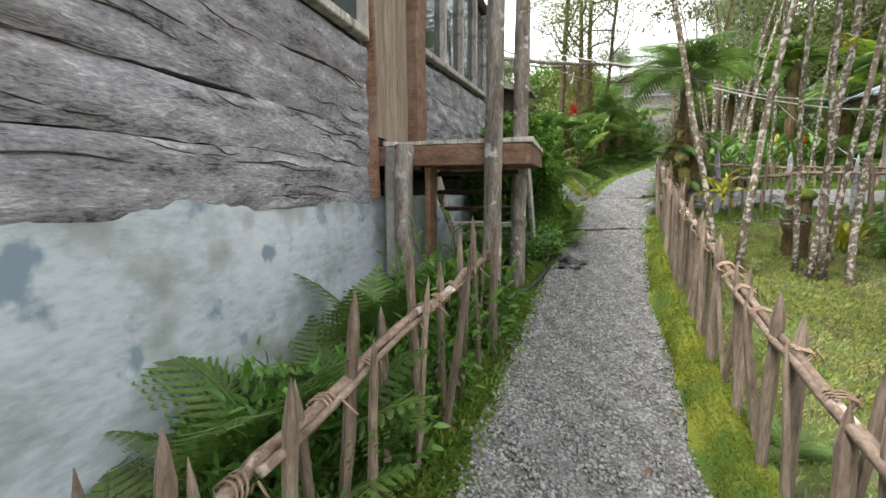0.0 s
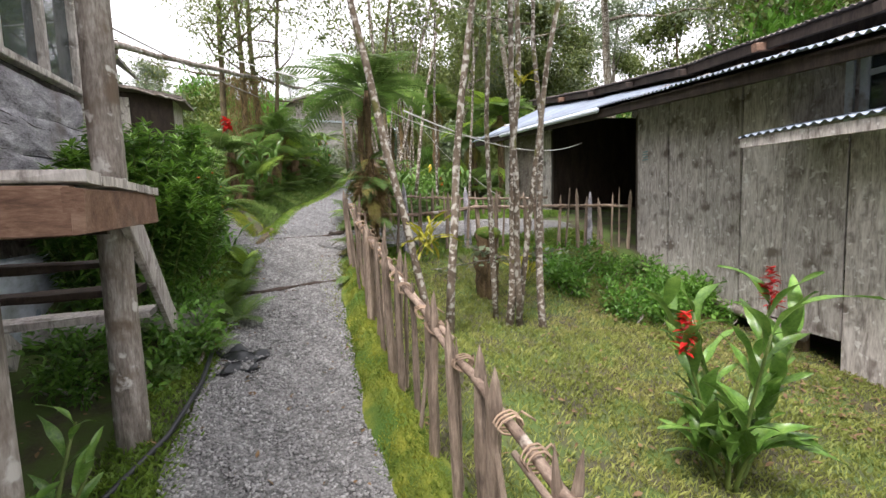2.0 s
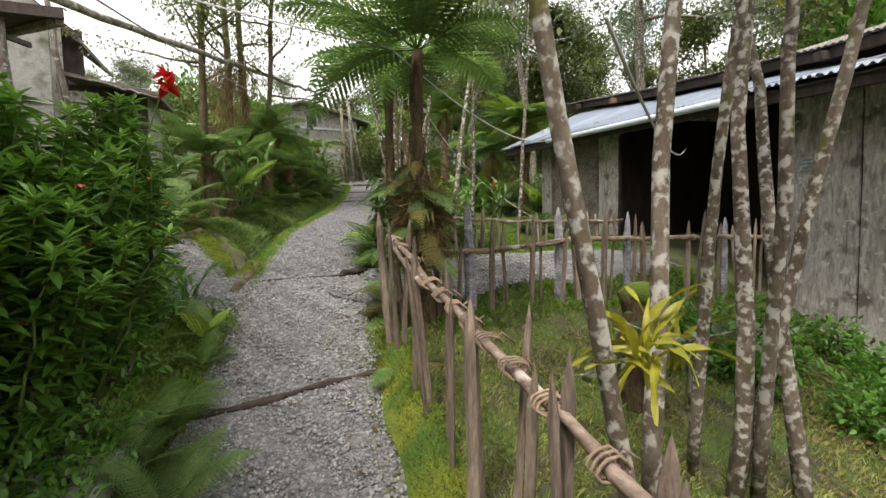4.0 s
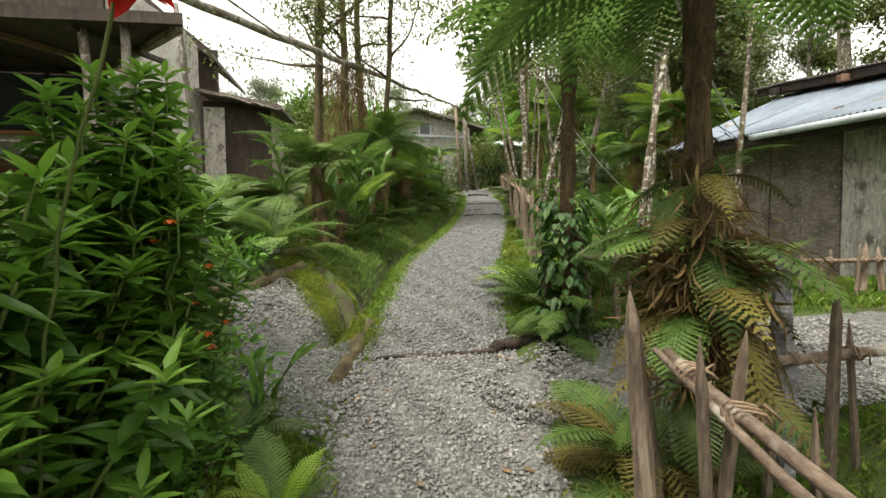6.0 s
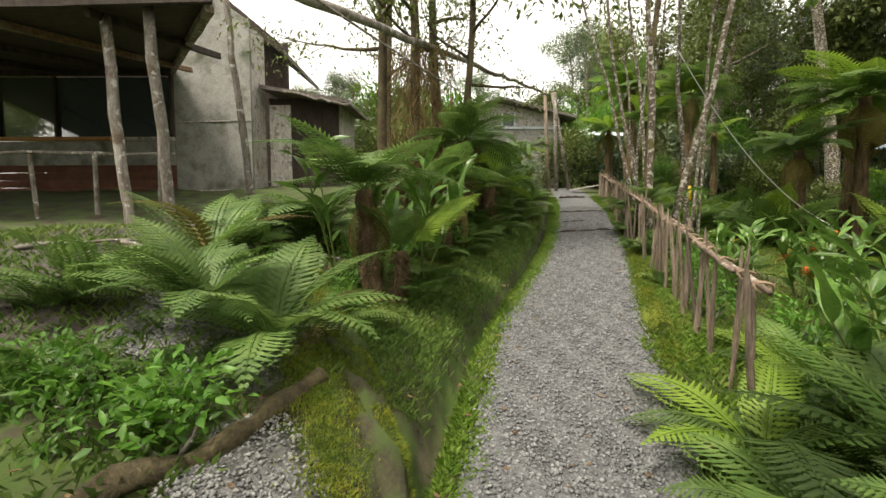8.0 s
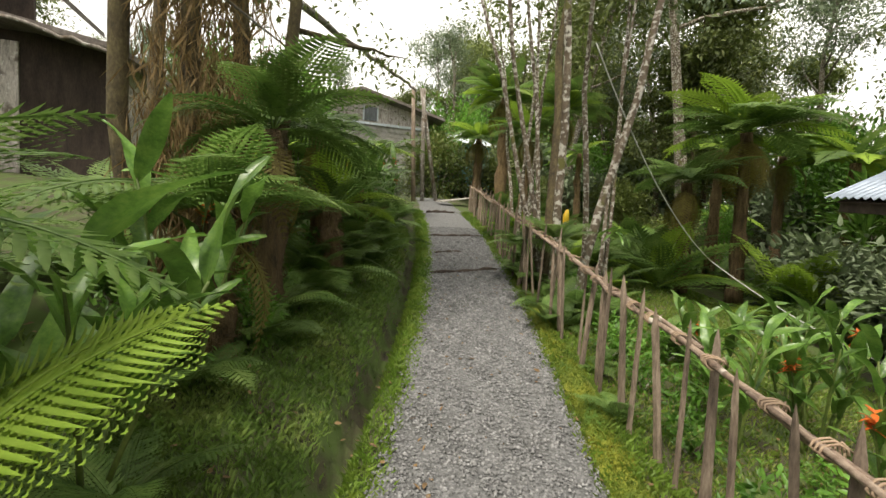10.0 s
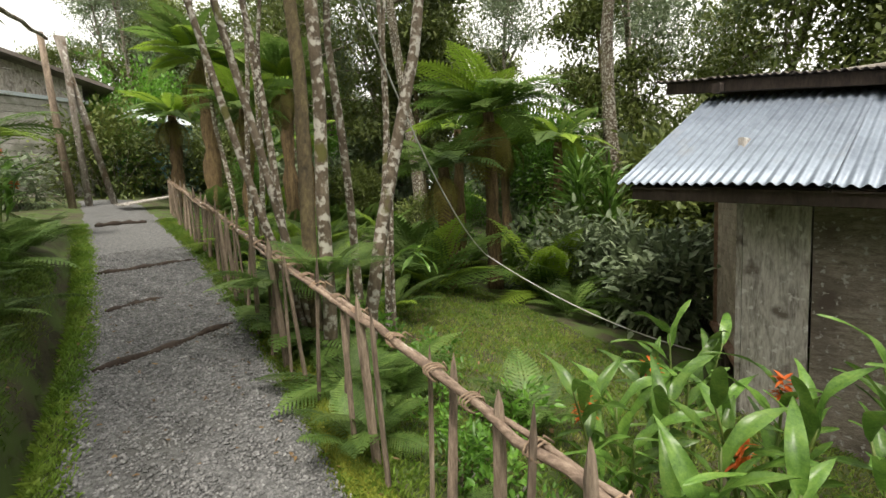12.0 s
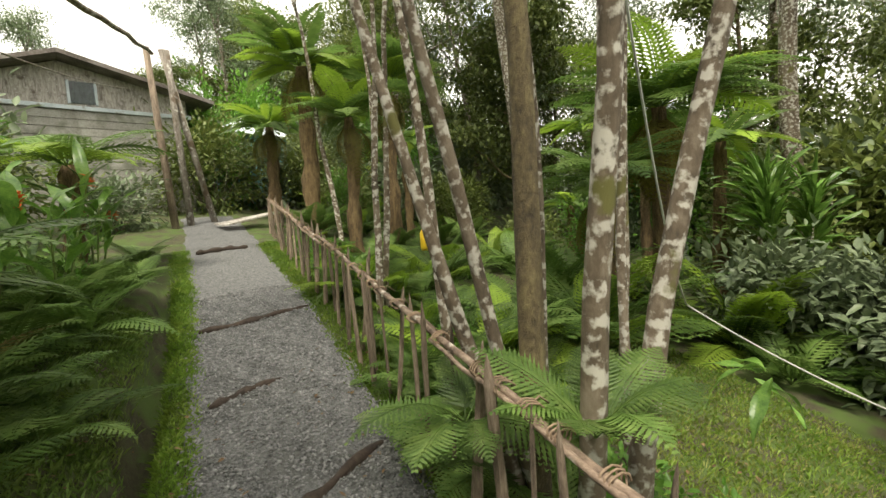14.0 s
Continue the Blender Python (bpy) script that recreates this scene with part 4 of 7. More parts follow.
def tri_tube(points, radii, sides=7, rough=0.0, seed=0):
    v, f = tube(points, radii, sides, rough, seed)
    t = []
    for q in f:
        for k in range(1, len(q) - 1):
            t.append((q[0], q[k], q[k + 1]))
    return v, np.array(t)


def merge(parts):
    vs, ts, n = [], [], 0
    for v, t in parts:
        vs.append(np.asarray(v, float))
        ts.append(np.asarray(t) + n)
        n += len(v)
    return np.concatenate(vs), np.concatenate(ts)


def frond_mesh(name, length, width, pairs, lobes, mat, arch=0.35, seed=0, gap=1.0):
    """A fern frond along +x that arches over: a stalk with tapering leaflets, each cut into lobes."""
    rng = np.random.default_rng(seed)
    u = np.linspace(0, 1, 14)
    curve = lambda s: np.stack([length * (s - 0.10 * arch * s**2), 0 * s, length * arch * (0.75 * s - 1.15 * s**2.2)], -1)
    parts = [tri_tube(curve(u), np.linspace(0.0065, 0.0015, 14) * (length / 0.8) ** 0.5, 5)]
    pos, way, face, ln, wd = [], [], [], [], []
    for k in range(pairs):
        s = 0.14 + 0.85 * k / (pairs - 1)
        p, q = curve(np.array(s)), curve(np.array(min(1, s + 0.02)))
        d = unit(q - p + 1e-9)
        up = unit(np.cross(d, np.array([0, 1.0, 0]))) * -1
        w = width * (math.sin(math.pi * min(1, s * 0.80 + 0.13)) ** 0.8) * (1 - 0.75 * max(0, s - 0.75) / 0.25) * rng.uniform(0.9, 1.05)
        for sd in (1, -1):
            ax = unit(np.array([0, sd, 0]) + d * 0.45 - np.array([0, 0, 0.22 + 0.12 * rng.random()]))
            if lobes == 0:
                pos.append(p); way.append(ax); face.append(up); ln.append(w); wd.append(length * 0.85 / pairs * 1.25 * gap)
                continue
            pitch = length * 0.85 / pairs * gap
            pos.append(p); way.append(ax); face.append(up); ln.append(w); wd.append(pitch * 0.5)
            for j in range(lobes):
                r = (j + 0.3) / lobes
                c = p + ax * w * r - np.array([0, 0, 0.10 * w * r * r])
                ll = pitch * 0.50 * (1 - 0.62 * r)
                for e in (1, -1):
                    b = unit(d * e + ax * 0.9)
                    pos.append(c); way.append(b); face.append(up); ln.append(ll); wd.append(w / lobes * 1.05)
    v, t = leaf_arrays(np.array(pos), np.array(way), np.array(face), np.array(ln), np.array(wd), 0.1, 0.12)
    parts.append((v, t))
    return fast_mesh(name, *merge(parts), mat)


FR = {
    "near": [frond_mesh("frond", 0.9, 0.25, 22, 8, M["fern"], 0.35 + 0.12 * k, k, 1.3) for k in range(3)],
    "lime": [frond_mesh("frond", 0.9, 0.25, 30, 13, M["limefern"], 0.4, 5, 1.15)],
    "mid": [frond_mesh("frond", 0.9, 0.23, 20, 4, M["fern"], 0.4 + 0.12 * k, 10 + k, 1.35) for k in range(2)],
    "limemid": [frond_mesh("frond", 0.9, 0.20, 22, 4, M["limefern"], 0.45, 13, 1.3)],
    "dry": [frond_mesh("frond", 0.9, 0.17, 20, 4, M["dryfern"], 0.6 + 0.2 * k, 20 + k) for k in range(2)],
    "far": [frond_mesh("frond", 0.9, 0.24, 22, 0, M["fern"], 0.4 + 0.15 * k, 30 + k) for k in range(2)],
    "farlime": [frond_mesh("frond", 0.9, 0.24, 22, 0, M["limefern"], 0.5, 33)],
}


def add_fronds(t, at, n, length, kinds, rng, rise=(15, 55), spread=360, start=0, z=0.0):
    for k in range(n):
        pool = FR[kinds[k % len(kinds)]]
        ob = new("frond", pool[int(rng.integers(len(pool)))])
        ob.parent = t
        yaw = start + spread * (k + rng.uniform(-0.3, 0.3)) / n
        sc = length / 0.9 * rng.uniform(0.75, 1.12)
        ob.matrix_local = Matrix.Translation(Vector(at) - ORIGIN[t.name] + Vector((0, 0, z))) @ pose(0, 0, 0, rng.uniform(-14, 14), -rng.uniform(*rise), yaw) @ Matrix.Diagonal((sc, sc, sc, 1))


def fern(x, y, n, length, kinds=("near",), seed=0, label="green fern with arching fronds", rise=(15, 60), spread=360, start=0, z=None):
    z = float(ground_full(x, y)) if z is None else z
    t = thing("fern", (x, y, z), label, "fern", "ferns of the garden")
    add_fronds(t, (x, y, z), n, length, kinds, np.random.default_rng(seed), rise, spread, start)
    return t


def tree_fern(x, y, top, n, length, kinds, seed, r=0.08, label="tree fern with a fibrous brown trunk", lean=(0, 0), rise=(-5, 40), dead=0):
    z = float(ground_full(x, y))
    t = thing("tree_fern", (x, y, z), label, "tree fern", "tree ferns")
    h = top - z
    pts = [(x + lean[0] * s + 0.02 * math.sin(5 * s + seed), y + lean[1] * s, z - 0.1 + (h + 0.1) * s) for s in np.linspace(0, 1, 12)]
    v, q = tri_tube(pts, np.linspace(r * 1.5, r, 12) * (1 + 0.15 * np.sin(np.arange(12) * 2.1)), 11, 0.16, seed)
    hr = np.random.default_rng(seed + 5)
    m = int(240 + 1800 * r)
    sp, sa = hr.uniform(0.02, 0.99, m), hr.uniform(0, 6.28, m)
    ring = np.stack([np.cos(sa), np.sin(sa), 0 * sa], 1)
    root = np.array(pts)[np.minimum(11, (sp * 11).astype(int))] + ring * (r * (1.4 - 0.4 * sp))[:, None]
    root[:, 2] = z + h * sp
    hairs = leaf_arrays(root, ring * 0.8 + hr.normal(0, 0.5, (m, 3)) + (0, 0, -0.5), ring + (0, 0, 0.6), hr.uniform(0.03, 0.12, m), hr.uniform(0.006, 0.018, m), 0.1, 0.2)
    v, q = merge([(v, q), hairs])
    fm = fast_mesh("trunk", v - np.array((x, y, z)), q, M["fibre"])
    link("trunk", fm, t)
    rng = np.random.default_rng(seed)
    add_fronds(t, (pts[-1][0], pts[-1][1], top), n, length, kinds, rng, rise)
    if dead:
        add_fronds(t, (pts[-1][0], pts[-1][1], top - 0.1), dead, length * 0.8, ("dry",), rng, (-75, -50))
    return t


def limb_path(p, d, length, n, rng, wob=0.12, rise=0.0):
    pts, d = [np.array(p, float)], np.array(d, float)
    for k in range(n):
        d = unit(d + rng.normal(0, wob, 3) + np.array([0, 0, rise]))
        pts.append(pts[-1] + d * length / n)
    return np.array(pts)


def tree_meshes(seed, height, r, crown_mat, bark, leaf_len, leaves, limbs=9, crown_from=0.45, spread=0.32, clump=0.55):
    """Trunk with limbs, and a crown of many leaves gathered round the twigs."""
    rng = np.random.default_rng(seed)
    trunk = limb_path((0, 0, -0.2), (0, 0, 1), height, 12, rng, 0.05, 0.05)
    parts = [tri_tube(trunk, np.linspace(r, r * 0.25, 13), 9, 0.06, seed)]
    tips = []
    for k in range(limbs):
        s = crown_from + (0.97 - crown_from) * k / limbs
        i = s * 12
        p = trunk[int(i)] + (trunk[min(12, int(i) + 1)] - trunk[int(i)]) * (i - int(i))
        a = rng.uniform(0, 6.28)
        L = height * spread * (1.1 - 0.7 * (s - crown_from) / (1 - crown_from)) * rng.uniform(0.7, 1.2)
        limb = limb_path(p, (math.cos(a), math.sin(a), rng.uniform(0.2, 0.9)), L, 7, rng, 0.16, 0.03)
        parts.append(tri_tube(limb, np.linspace(r * 0.38 * (1.2 - s * 0.6), r * 0.07, 8), 6))
        tips += [limb[4], limb[6], limb[7]]
        for j in range(3):
            tw = limb_path(limb[int(rng.integers(3, 7))], rng.normal(0, 1, 3) + (0, 0, 0.4), L * 0.45, 4, rng, 0.2)
            parts.append(tri_tube(tw, np.linspace(r * 0.10, r * 0.03, 5), 4))
            tips += [tw[2], tw[4]]
    tips = np.array(tips + [trunk[-1], trunk[-2]])
    size = clump * height * 0.1
    at = tips[rng.integers(0, len(tips), leaves)] + rng.normal(0, 1, (leaves, 3)) * size * np.array([1, 1, 0.6])
    way = unit(rng.normal(0, 1, (leaves, 3)) + (0, 0, -0.1))
    v, t = chip_arrays(at, way, unit(rng.normal(0, 0.5, (leaves, 3)) + (0, 0, 1)), leaf_len * rng.uniform(0.6, 1.3, leaves), leaf_len * 0.42 * rng.uniform(0.7, 1.2, leaves))
    return fast_mesh("trunk", *merge(parts), bark, True), fast_mesh("crown", v, t, crown_mat)


def tree(name, meshes, x, y, label, group, rot=0, scale=1.0, z=None, lean=(0, 0)):
    z = float(ground(x, y)) if z is None else z
    t = thing(name, (x, y, z), label, "tree", group)
    c, w = math.cos(radians(rot)), math.sin(radians(rot))
    t.rotation_euler = (radians(lean[1] * c + lean[0] * w), radians(lean[0] * c - lean[1] * w), radians(rot))
    t.scale = (scale, scale, scale)
    link("trunk", meshes[0], t)
    link("crown", meshes[1], t)
    return t


def bush_mesh(seed, r, h, n, leaf_len, mat, aspect=0.4):
    rng = np.random.default_rng(seed)
    k = 26
    a, e = rng.uniform(0, 6.28, k), rng.uniform(0.1, 1.0, k)
    c = np.stack([np.cos(a) * r * rng.uniform(0.1, 0.8, k), np.sin(a) * r * rng.uniform(0.1, 0.8, k), h * e], 1)
    pick = rng.integers(0, k, n)
    at = c[pick] + rng.normal(0, 1, (n, 3)) * np.array([r, r, h * 0.7]) * 0.17
    at[:, 2] = np.maximum(at[:, 2], 0.02)
    way = unit(at - np.array([0, 0, h * 0.35]) + rng.normal(0, 0.5, (n, 3)) * r)
    return fast_mesh("leaves", *leaf_arrays(at, way, unit(rng.normal(0, 0.4, (n, 3)) + (0, 0, 1)), leaf_len * rng.uniform(0.6, 1.3, n), leaf_len * aspect * rng.uniform(0.7, 1.2, n)), mat)


def bush_stems(seed, r, h, n=9):
    rng = np.random.default_rng(seed)
    parts = []
    for k in range(n):
        a = rng.uniform(0, 6.28)
        parts.append(tri_tube(limb_path((0, 0, -0.05), (math.cos(a) * r / h, math.sin(a) * r / h, 1), h * rng.uniform(0.6, 0.95), 6, rng, 0.12), np.linspace(0.014, 0.004, 7), 5))
    return fast_mesh("branchwork", *merge(parts), M["bark"])


def bush(meshes, x, y, label, group, rot=0, scale=1.0, z=None, name="bush"):
    z = float(ground_full(x, y)) if z is None else z
    t = thing(name, (x, y, z), label, name.split("_")[-1], group)
    t.rotation_euler, t.scale = (0, 0, radians(rot)), (scale, scale, scale)
    link("branchwork", meshes[0], t)
    link("leaves", meshes[1], t)


# ---- far woods: individual trees, then bushes under them ----
TREES = [
    tree_meshes(101, 11, 0.16, M["crown"], M["mossbark"], 0.25, 12000, 12, 0.28, 0.30, 0.42),
    tree_meshes(102, 13, 0.18, M["crown"], M["bark"], 0.25, 11000, 12, 0.34, 0.26, 0.42),
    tree_meshes(103, 9, 0.13, M["crown"], M["mossbark"], 0.23, 12000, 12, 0.20, 0.34, 0.42),
    tree_meshes(104, 14, 0.20, M["palecrown"], M["bark"], 0.22, 7500, 10, 0.50, 0.30, 0.33),
]
def house_front(x, y):
    """The open yard between the bend of the path and the porch house."""
    return -16 < x < 1.2 and 9.5 < y < 27


def sky_gap(x, y):
    """The bearing in which only low growth stands beyond the lawn."""
    return abs(math.degrees(math.atan2(x - 3.7, y - 14.7)) - 66) < 4.5 and x > 9


rng = np.random.default_rng(77)
spots = []
for k in range(400):
    x, y = rng.uniform(-24, 34), rng.uniform(-8, 56)
    d = x - float(path_x(min(y, 33)))
    clear = 7.5 if d > 0 else 6.0
    if y > 29:
        clear = 2.5
    if house_front(x, y) or abs(d) < clear or (d < 0 and y < 10.5 and d > -9) or (5.5 < x < 13.5 and y < 16.5) or (-8.5 < x < 1.0 and 14 < y < 24) or (2 < x < 8.5 and 29 < y < 39) or (8.5 < x < 13 and 33 < y < 38):
        continue
    if d > 0 and 13 < y < 20 and d < 8.5:
        continue
    if -9 < d < 1.5 and 24 < y < 60 and x < 3.2 and k % 3:
        continue
    if all((x - a) ** 2 + (y - b) ** 2 > 5.0 for a, b in spots):
        spots.append((x, y))
for k, (x, y) in enumerate(spots[:120]):
    tree("forest_tree", TREES[k % 4], x, y, "tall mossy rainforest tree with a dense dark crown" if k % 4 < 3 else "tall thin tree with a sparse grey-green crown", "forest trees", rng.uniform(0, 360), rng.uniform(0.75, 1.2) * (0.52 if 22 < y and -0.42 * (y - 8) < x - 1.9 < 0.26 * (y - 8) or sky_gap(x, y) else 1.0))
for k in range(34):
    x, y = -14 + 1.25 * k + rng.uniform(-0.5, 0.5), rng.uniform(43, 56)
    tree("forest_tree", TREES[(k * 3 + 1) % 3], x, y, "tall mossy rainforest tree with a dense dark crown", "forest trees", rng.uniform(0, 360), rng.uniform(0.85, 1.15) * (0.55 if x < 13 else 0.85))
BUSH = [
    (bush_stems(1, 1.2, 1.6), bush_mesh(1, 1.3, 1.7, 3000, 0.13, M["crown"])),
    (bush_stems(2, 1.0, 2.2), bush_mesh(2, 1.1, 2.3, 3000, 0.12, M["leaf"])),
    (bush_stems(3, 1.2, 1.5), bush_mesh(3, 1.3, 1.6, 1500, 0.22, M["palecrown"])),
]
n = 0
for k in range(600):
    x, y = rng.uniform(-16, 26), rng.uniform(-4, 48)
    d = x - float(path_x(min(y, 33)))
    if house_front(x, y) or abs(d) < (6.6 if d > 0 else 4.6) + (0 if y < 24 else -3.5) or (d < 0 and y < 12 and d > -9) or (5.2 < x < 13.5 and y < 16.2) or (-8.5 < x < -0.5 and 13 < y < 23):
        continue
    if n < 110:
        bush(BUSH[k % 3], x, y, ("dark green undergrowth bush", "leafy green undergrowth bush", "grey-green broad-leaved undergrowth bush")[k % 3], "undergrowth bushes", rng.uniform(0, 360), rng.uniform(0.7, 1.5))
        n += 1
for k in range(60):
    x, y = rng.uniform(-6, 20), rng.uniform(12, 40)
    d = x - float(path_x(min(y, 33)))
    if house_front(x, y) or not (5.0 < d < 11 or -7 < d < -3.2) or (5.2 < x < 13.0 and y < 17) or (-8.5 < x < -0.5 and 13 < y < 23):
        continue
    if k % 2:
        tree_fern(x, y, float(ground(x, y)) + rng.uniform(1.2, 3.4), 14, rng.uniform(1.2, 1.8), ("far", "far", "farlime"), 300 + k, 0.09, rise=(-10, 35))
    else:
        fern(x, y, 14, rng.uniform(0.9, 1.5), ("far", "far", "far", "farlime"), 400 + k, "large fern clump at the wood's edge")

for k, (x, y) in enumerate(((8.3, 31.5), (9.2, 33.2), (10.5, 33.3), (12.3, 33), (7.8, 40), (9.5, 40), (11.5, 39.5), (6.0, 40), (13.5, 36), (2.0, 31), (1.2, 29), (2.8, 28.5), (0.5, 26), (2.4, 25.5))):
    bush(BUSH[k % 3], x, y, "leafy bush near the path's upper end", "undergrowth bushes", 40 * k, 1.5)

# thicket that closes the view under the crowns
n = 0
for k in range(400):
    x, y = rng.uniform(-12, 30), rng.uniform(10, 46)
    d = x - float(path_x(min(y, 33)))
    if n < 75 and not house_front(x, y) and (12 < d < 20 or -13 < d < -7.5 or (y > 38 and abs(d) < 12)) and not (x < 14 and y < 16):
        bush(BUSH[k % 3], x, y, ("dark green thicket bush", "leafy green thicket bush", "grey-green leafy thicket bush")[k % 3], "undergrowth bushes", rng.uniform(0, 360), rng.uniform(1.6, 2.4))
        n += 1
for k in range(44):
    y = rng.uniform(18.5, 36)
    x = float(path_x(y)) + rng.uniform(1.9, 8.5)
    if not (9 < x < 13 and y > 32):
        fern(x, y, 10, rng.uniform(0.8, 1.4), (("mid", "far"), ("mid", "limemid", "far"))[k % 2], 900 + k, "fern among the slender trees", (15, 65))

# ---- slender lichened trunks by the fence ----
SLIM = [tree_meshes(201 + k, 6.5, 0.032 + 0.007 * (k % 3), M["crown"], M["bark"], 0.15, 420, 6, 0.62, 0.16, 0.5) for k in range(4)]


def slim(x, y, lean, k, scale=1.0, label="slender tree trunk blotched with white lichen"):
    tree("slender_tree", SLIM[k % 4], x, y, label, "slender lichened trees", 70 * k, scale, None, lean)


for k, (x, y, lx, ly, sc) in enumerate(((3.05, 6.5, -15.0, 2.0, 1.15), (3.3, 6.62, 1.3, -0.6, 1.1), (4.0, 6.75, 5.1, 1.7, 0.95), (4.1, 6.7, -0.7, 2.7, 1.05), (4.18, 6.85, -1.7, 7.4, 1.0), (3.95, 6.95, -9.7, 3.4, 0.8), (4.3, 6.6, 3.4, -11.9, 0.9), (5.7, 17.46, -6, -10.6, 1.25), (5.79, 17.38, -7, -11, 1.3), (5.64, 17.16, 1, 1, 1.5), (5.98, 17.06, 9, 0, 1.4), (6.45, 17.3, 4, 0, 1.1), (6.65, 17.4, 6, 2, 1.0), (6.3, 18.6, 3.0, -0.5, 1.2), (6.9, 18.2, -2.5, 2.6, 1.2), (7.0, 20.5, 0.0, -0.0, 1.3), (7.6, 21.5, 3.6, -0.4, 1.2), (6.6, 20.0, 1.4, 3.8, 1.1), (8.2, 23.5, 0.0, -2.0, 1.2), (5.6, 12.6, -1.4, 3.8, 1.1), (5.9, 11.6, -1.3, 1.5, 1.0), (4.6, 11.4, 1.7, -1.0, 1.0))):
    slim(x, y, (lx, ly), k, sc)
t = tree("mossy_tree", tree_meshes(231, 9, 0.062, M["crown"], M["mossbark"], 0.16, 900, 9, 0.55, 0.2), 5.74, 17.40, "tree trunk furred with brown moss", "", 30, 1.15, None, (5, 5))

# brown moss-hung trees behind the fern bank
BIG = tree_meshes(241, 10, 0.095, M["crown"], M["mossbark"], 0.11, 3600, 14, 0.32, 0.17, 0.24)
for k, (x, y, lx, ly, sc) in enumerate(((1.65, 16.7, 0.0, 2.0, 1.0), (1.15, 16.9, -1.0, 5.9, 0.95), (1.95, 17.3, -2.7, -4.2, 1.05), (0.8, 17.6, 2.8, -8.8, 0.9), (2.2, 16.6, 6.1, 5.1, 0.8))):
    t = tree("mossy_tree", BIG, x, y, "old tree hung with brown moss and straw", "moss-hung trees", 80 * k, sc, None, (lx, ly))
r2 = np.random.default_rng(9)
nn = 3600
a = r2.uniform(0, 6.28, nn)
zz = r2.uniform(2.2, 5.2, nn)
at = np.stack([1.65 + np.cos(a) * 0.55 * r2.uniform(0.1, 1.3, nn), 16.75 + np.sin(a) * 0.4 * r2.uniform(0.3, 1.2, nn), zz], 1)
v, t = leaf_arrays(at, r2.normal(0, 0.35, (nn, 3)) + (0, 0, -1), r2.normal(0, 1, (nn, 3)), r2.uniform(0.12, 0.4, nn), r2.uniform(0.008, 0.02, nn), 0.1, 0.05)
ob = tagged(new("hanging_straw", fast_mesh("hanging_straw", v, t, M["straw"])), "brown straw and moss hanging round a tree trunk", "hanging moss", kind="stuff")

# ---- ferns and tree ferns near the path ----
tree_fern(3.16, 8.75, 2.80, 15, 1.1, ("near", "near", "mid"), 1, 0.042, rise=(-20, 24))
tree_fern(3.40, 10.33, 3.25, 14, 1.1, ("near", "mid"), 2, 0.044, rise=(-20, 26))
tree_fern(1.40, 13.42, 2.58, 13, 1.0, ("near", "near", "mid"), 3, 0.07, lean=(-0.14, 0.06), rise=(8, 52), dead=2)
tree_fern(1.60, 13.42, 2.02, 5, 0.75, ("near", "mid"), 23, 0.05, "short tree fern stump with few fronds", rise=(20, 70))
f1 = fern(1.72, 13.2, 2, 0.95, ("lime",), 4, "two bright yellow-green fern fronds over the ditch", (46, 54), 34, 16, 2.02)
tree_fern(2.3, 16.3, 3.5, 13, 1.15, ("mid", "near"), 5, 0.08, rise=(-10, 40), dead=4)
tree_fern(2.75, 18.4, 3.9, 13, 1.2, ("mid",), 25, 0.08, rise=(-10, 40), dead=3)
tree_fern(0.45, 15.2, 2.3, 11, 1.1, ("mid",), 6, 0.1, rise=(0, 45), dead=3)
tree_fern(2.0, 15.4, 2.75, 12, 1.05, ("mid", "near"), 7, 0.09, rise=(0, 45), dead=3)
tree_fern(2.9, 17.6, 2.9, 12, 1.1, ("mid", "limemid"), 8, 0.09)
tree_fern(3.4, 19.6, 3.3, 12, 1.1, ("mid",), 9, 0.09)
tree_fern(4.4, 23.5, 4.4, 13, 1.2, ("mid", "limemid"), 10, 0.09)
tree_fern(9.3, 29.0, 6.2, 20, 1.5, ("far", "far", "farlime"), 11, 0.12, dead=8)
tree_fern(9.2, 26.5, 7.2, 22, 1.8, ("far", "far", "farlime"), 12, 0.15, dead=8)
tree_fern(10.6, 25.0, 6.6, 20, 1.7, ("mid", "mid", "limemid"), 72, 0.13, dead=7)
tree_fern(8.6, 23.6, 5.4, 18, 1.4, ("mid", "mid", "limemid"), 73, 0.09, dead=6)
tree_fern(9.8, 19.1, 3.8, 16, 1.3, ("mid",), 75, 0.10, dead=8)
tree_fern(10.9, 18.8, 4.85, 26, 1.75, ("mid", "mid", "limemid"), 13, 0.10, dead=9)
tree_fern(14.2, 20.4, 4.9, 20, 1.6, ("far", "far", "farlime"), 14, 0.09, dead=6)
tree_fern(14.5, 19.0, 4.6, 13, 1.7, ("farlime", "far"), 15, 0.1)
k = 0
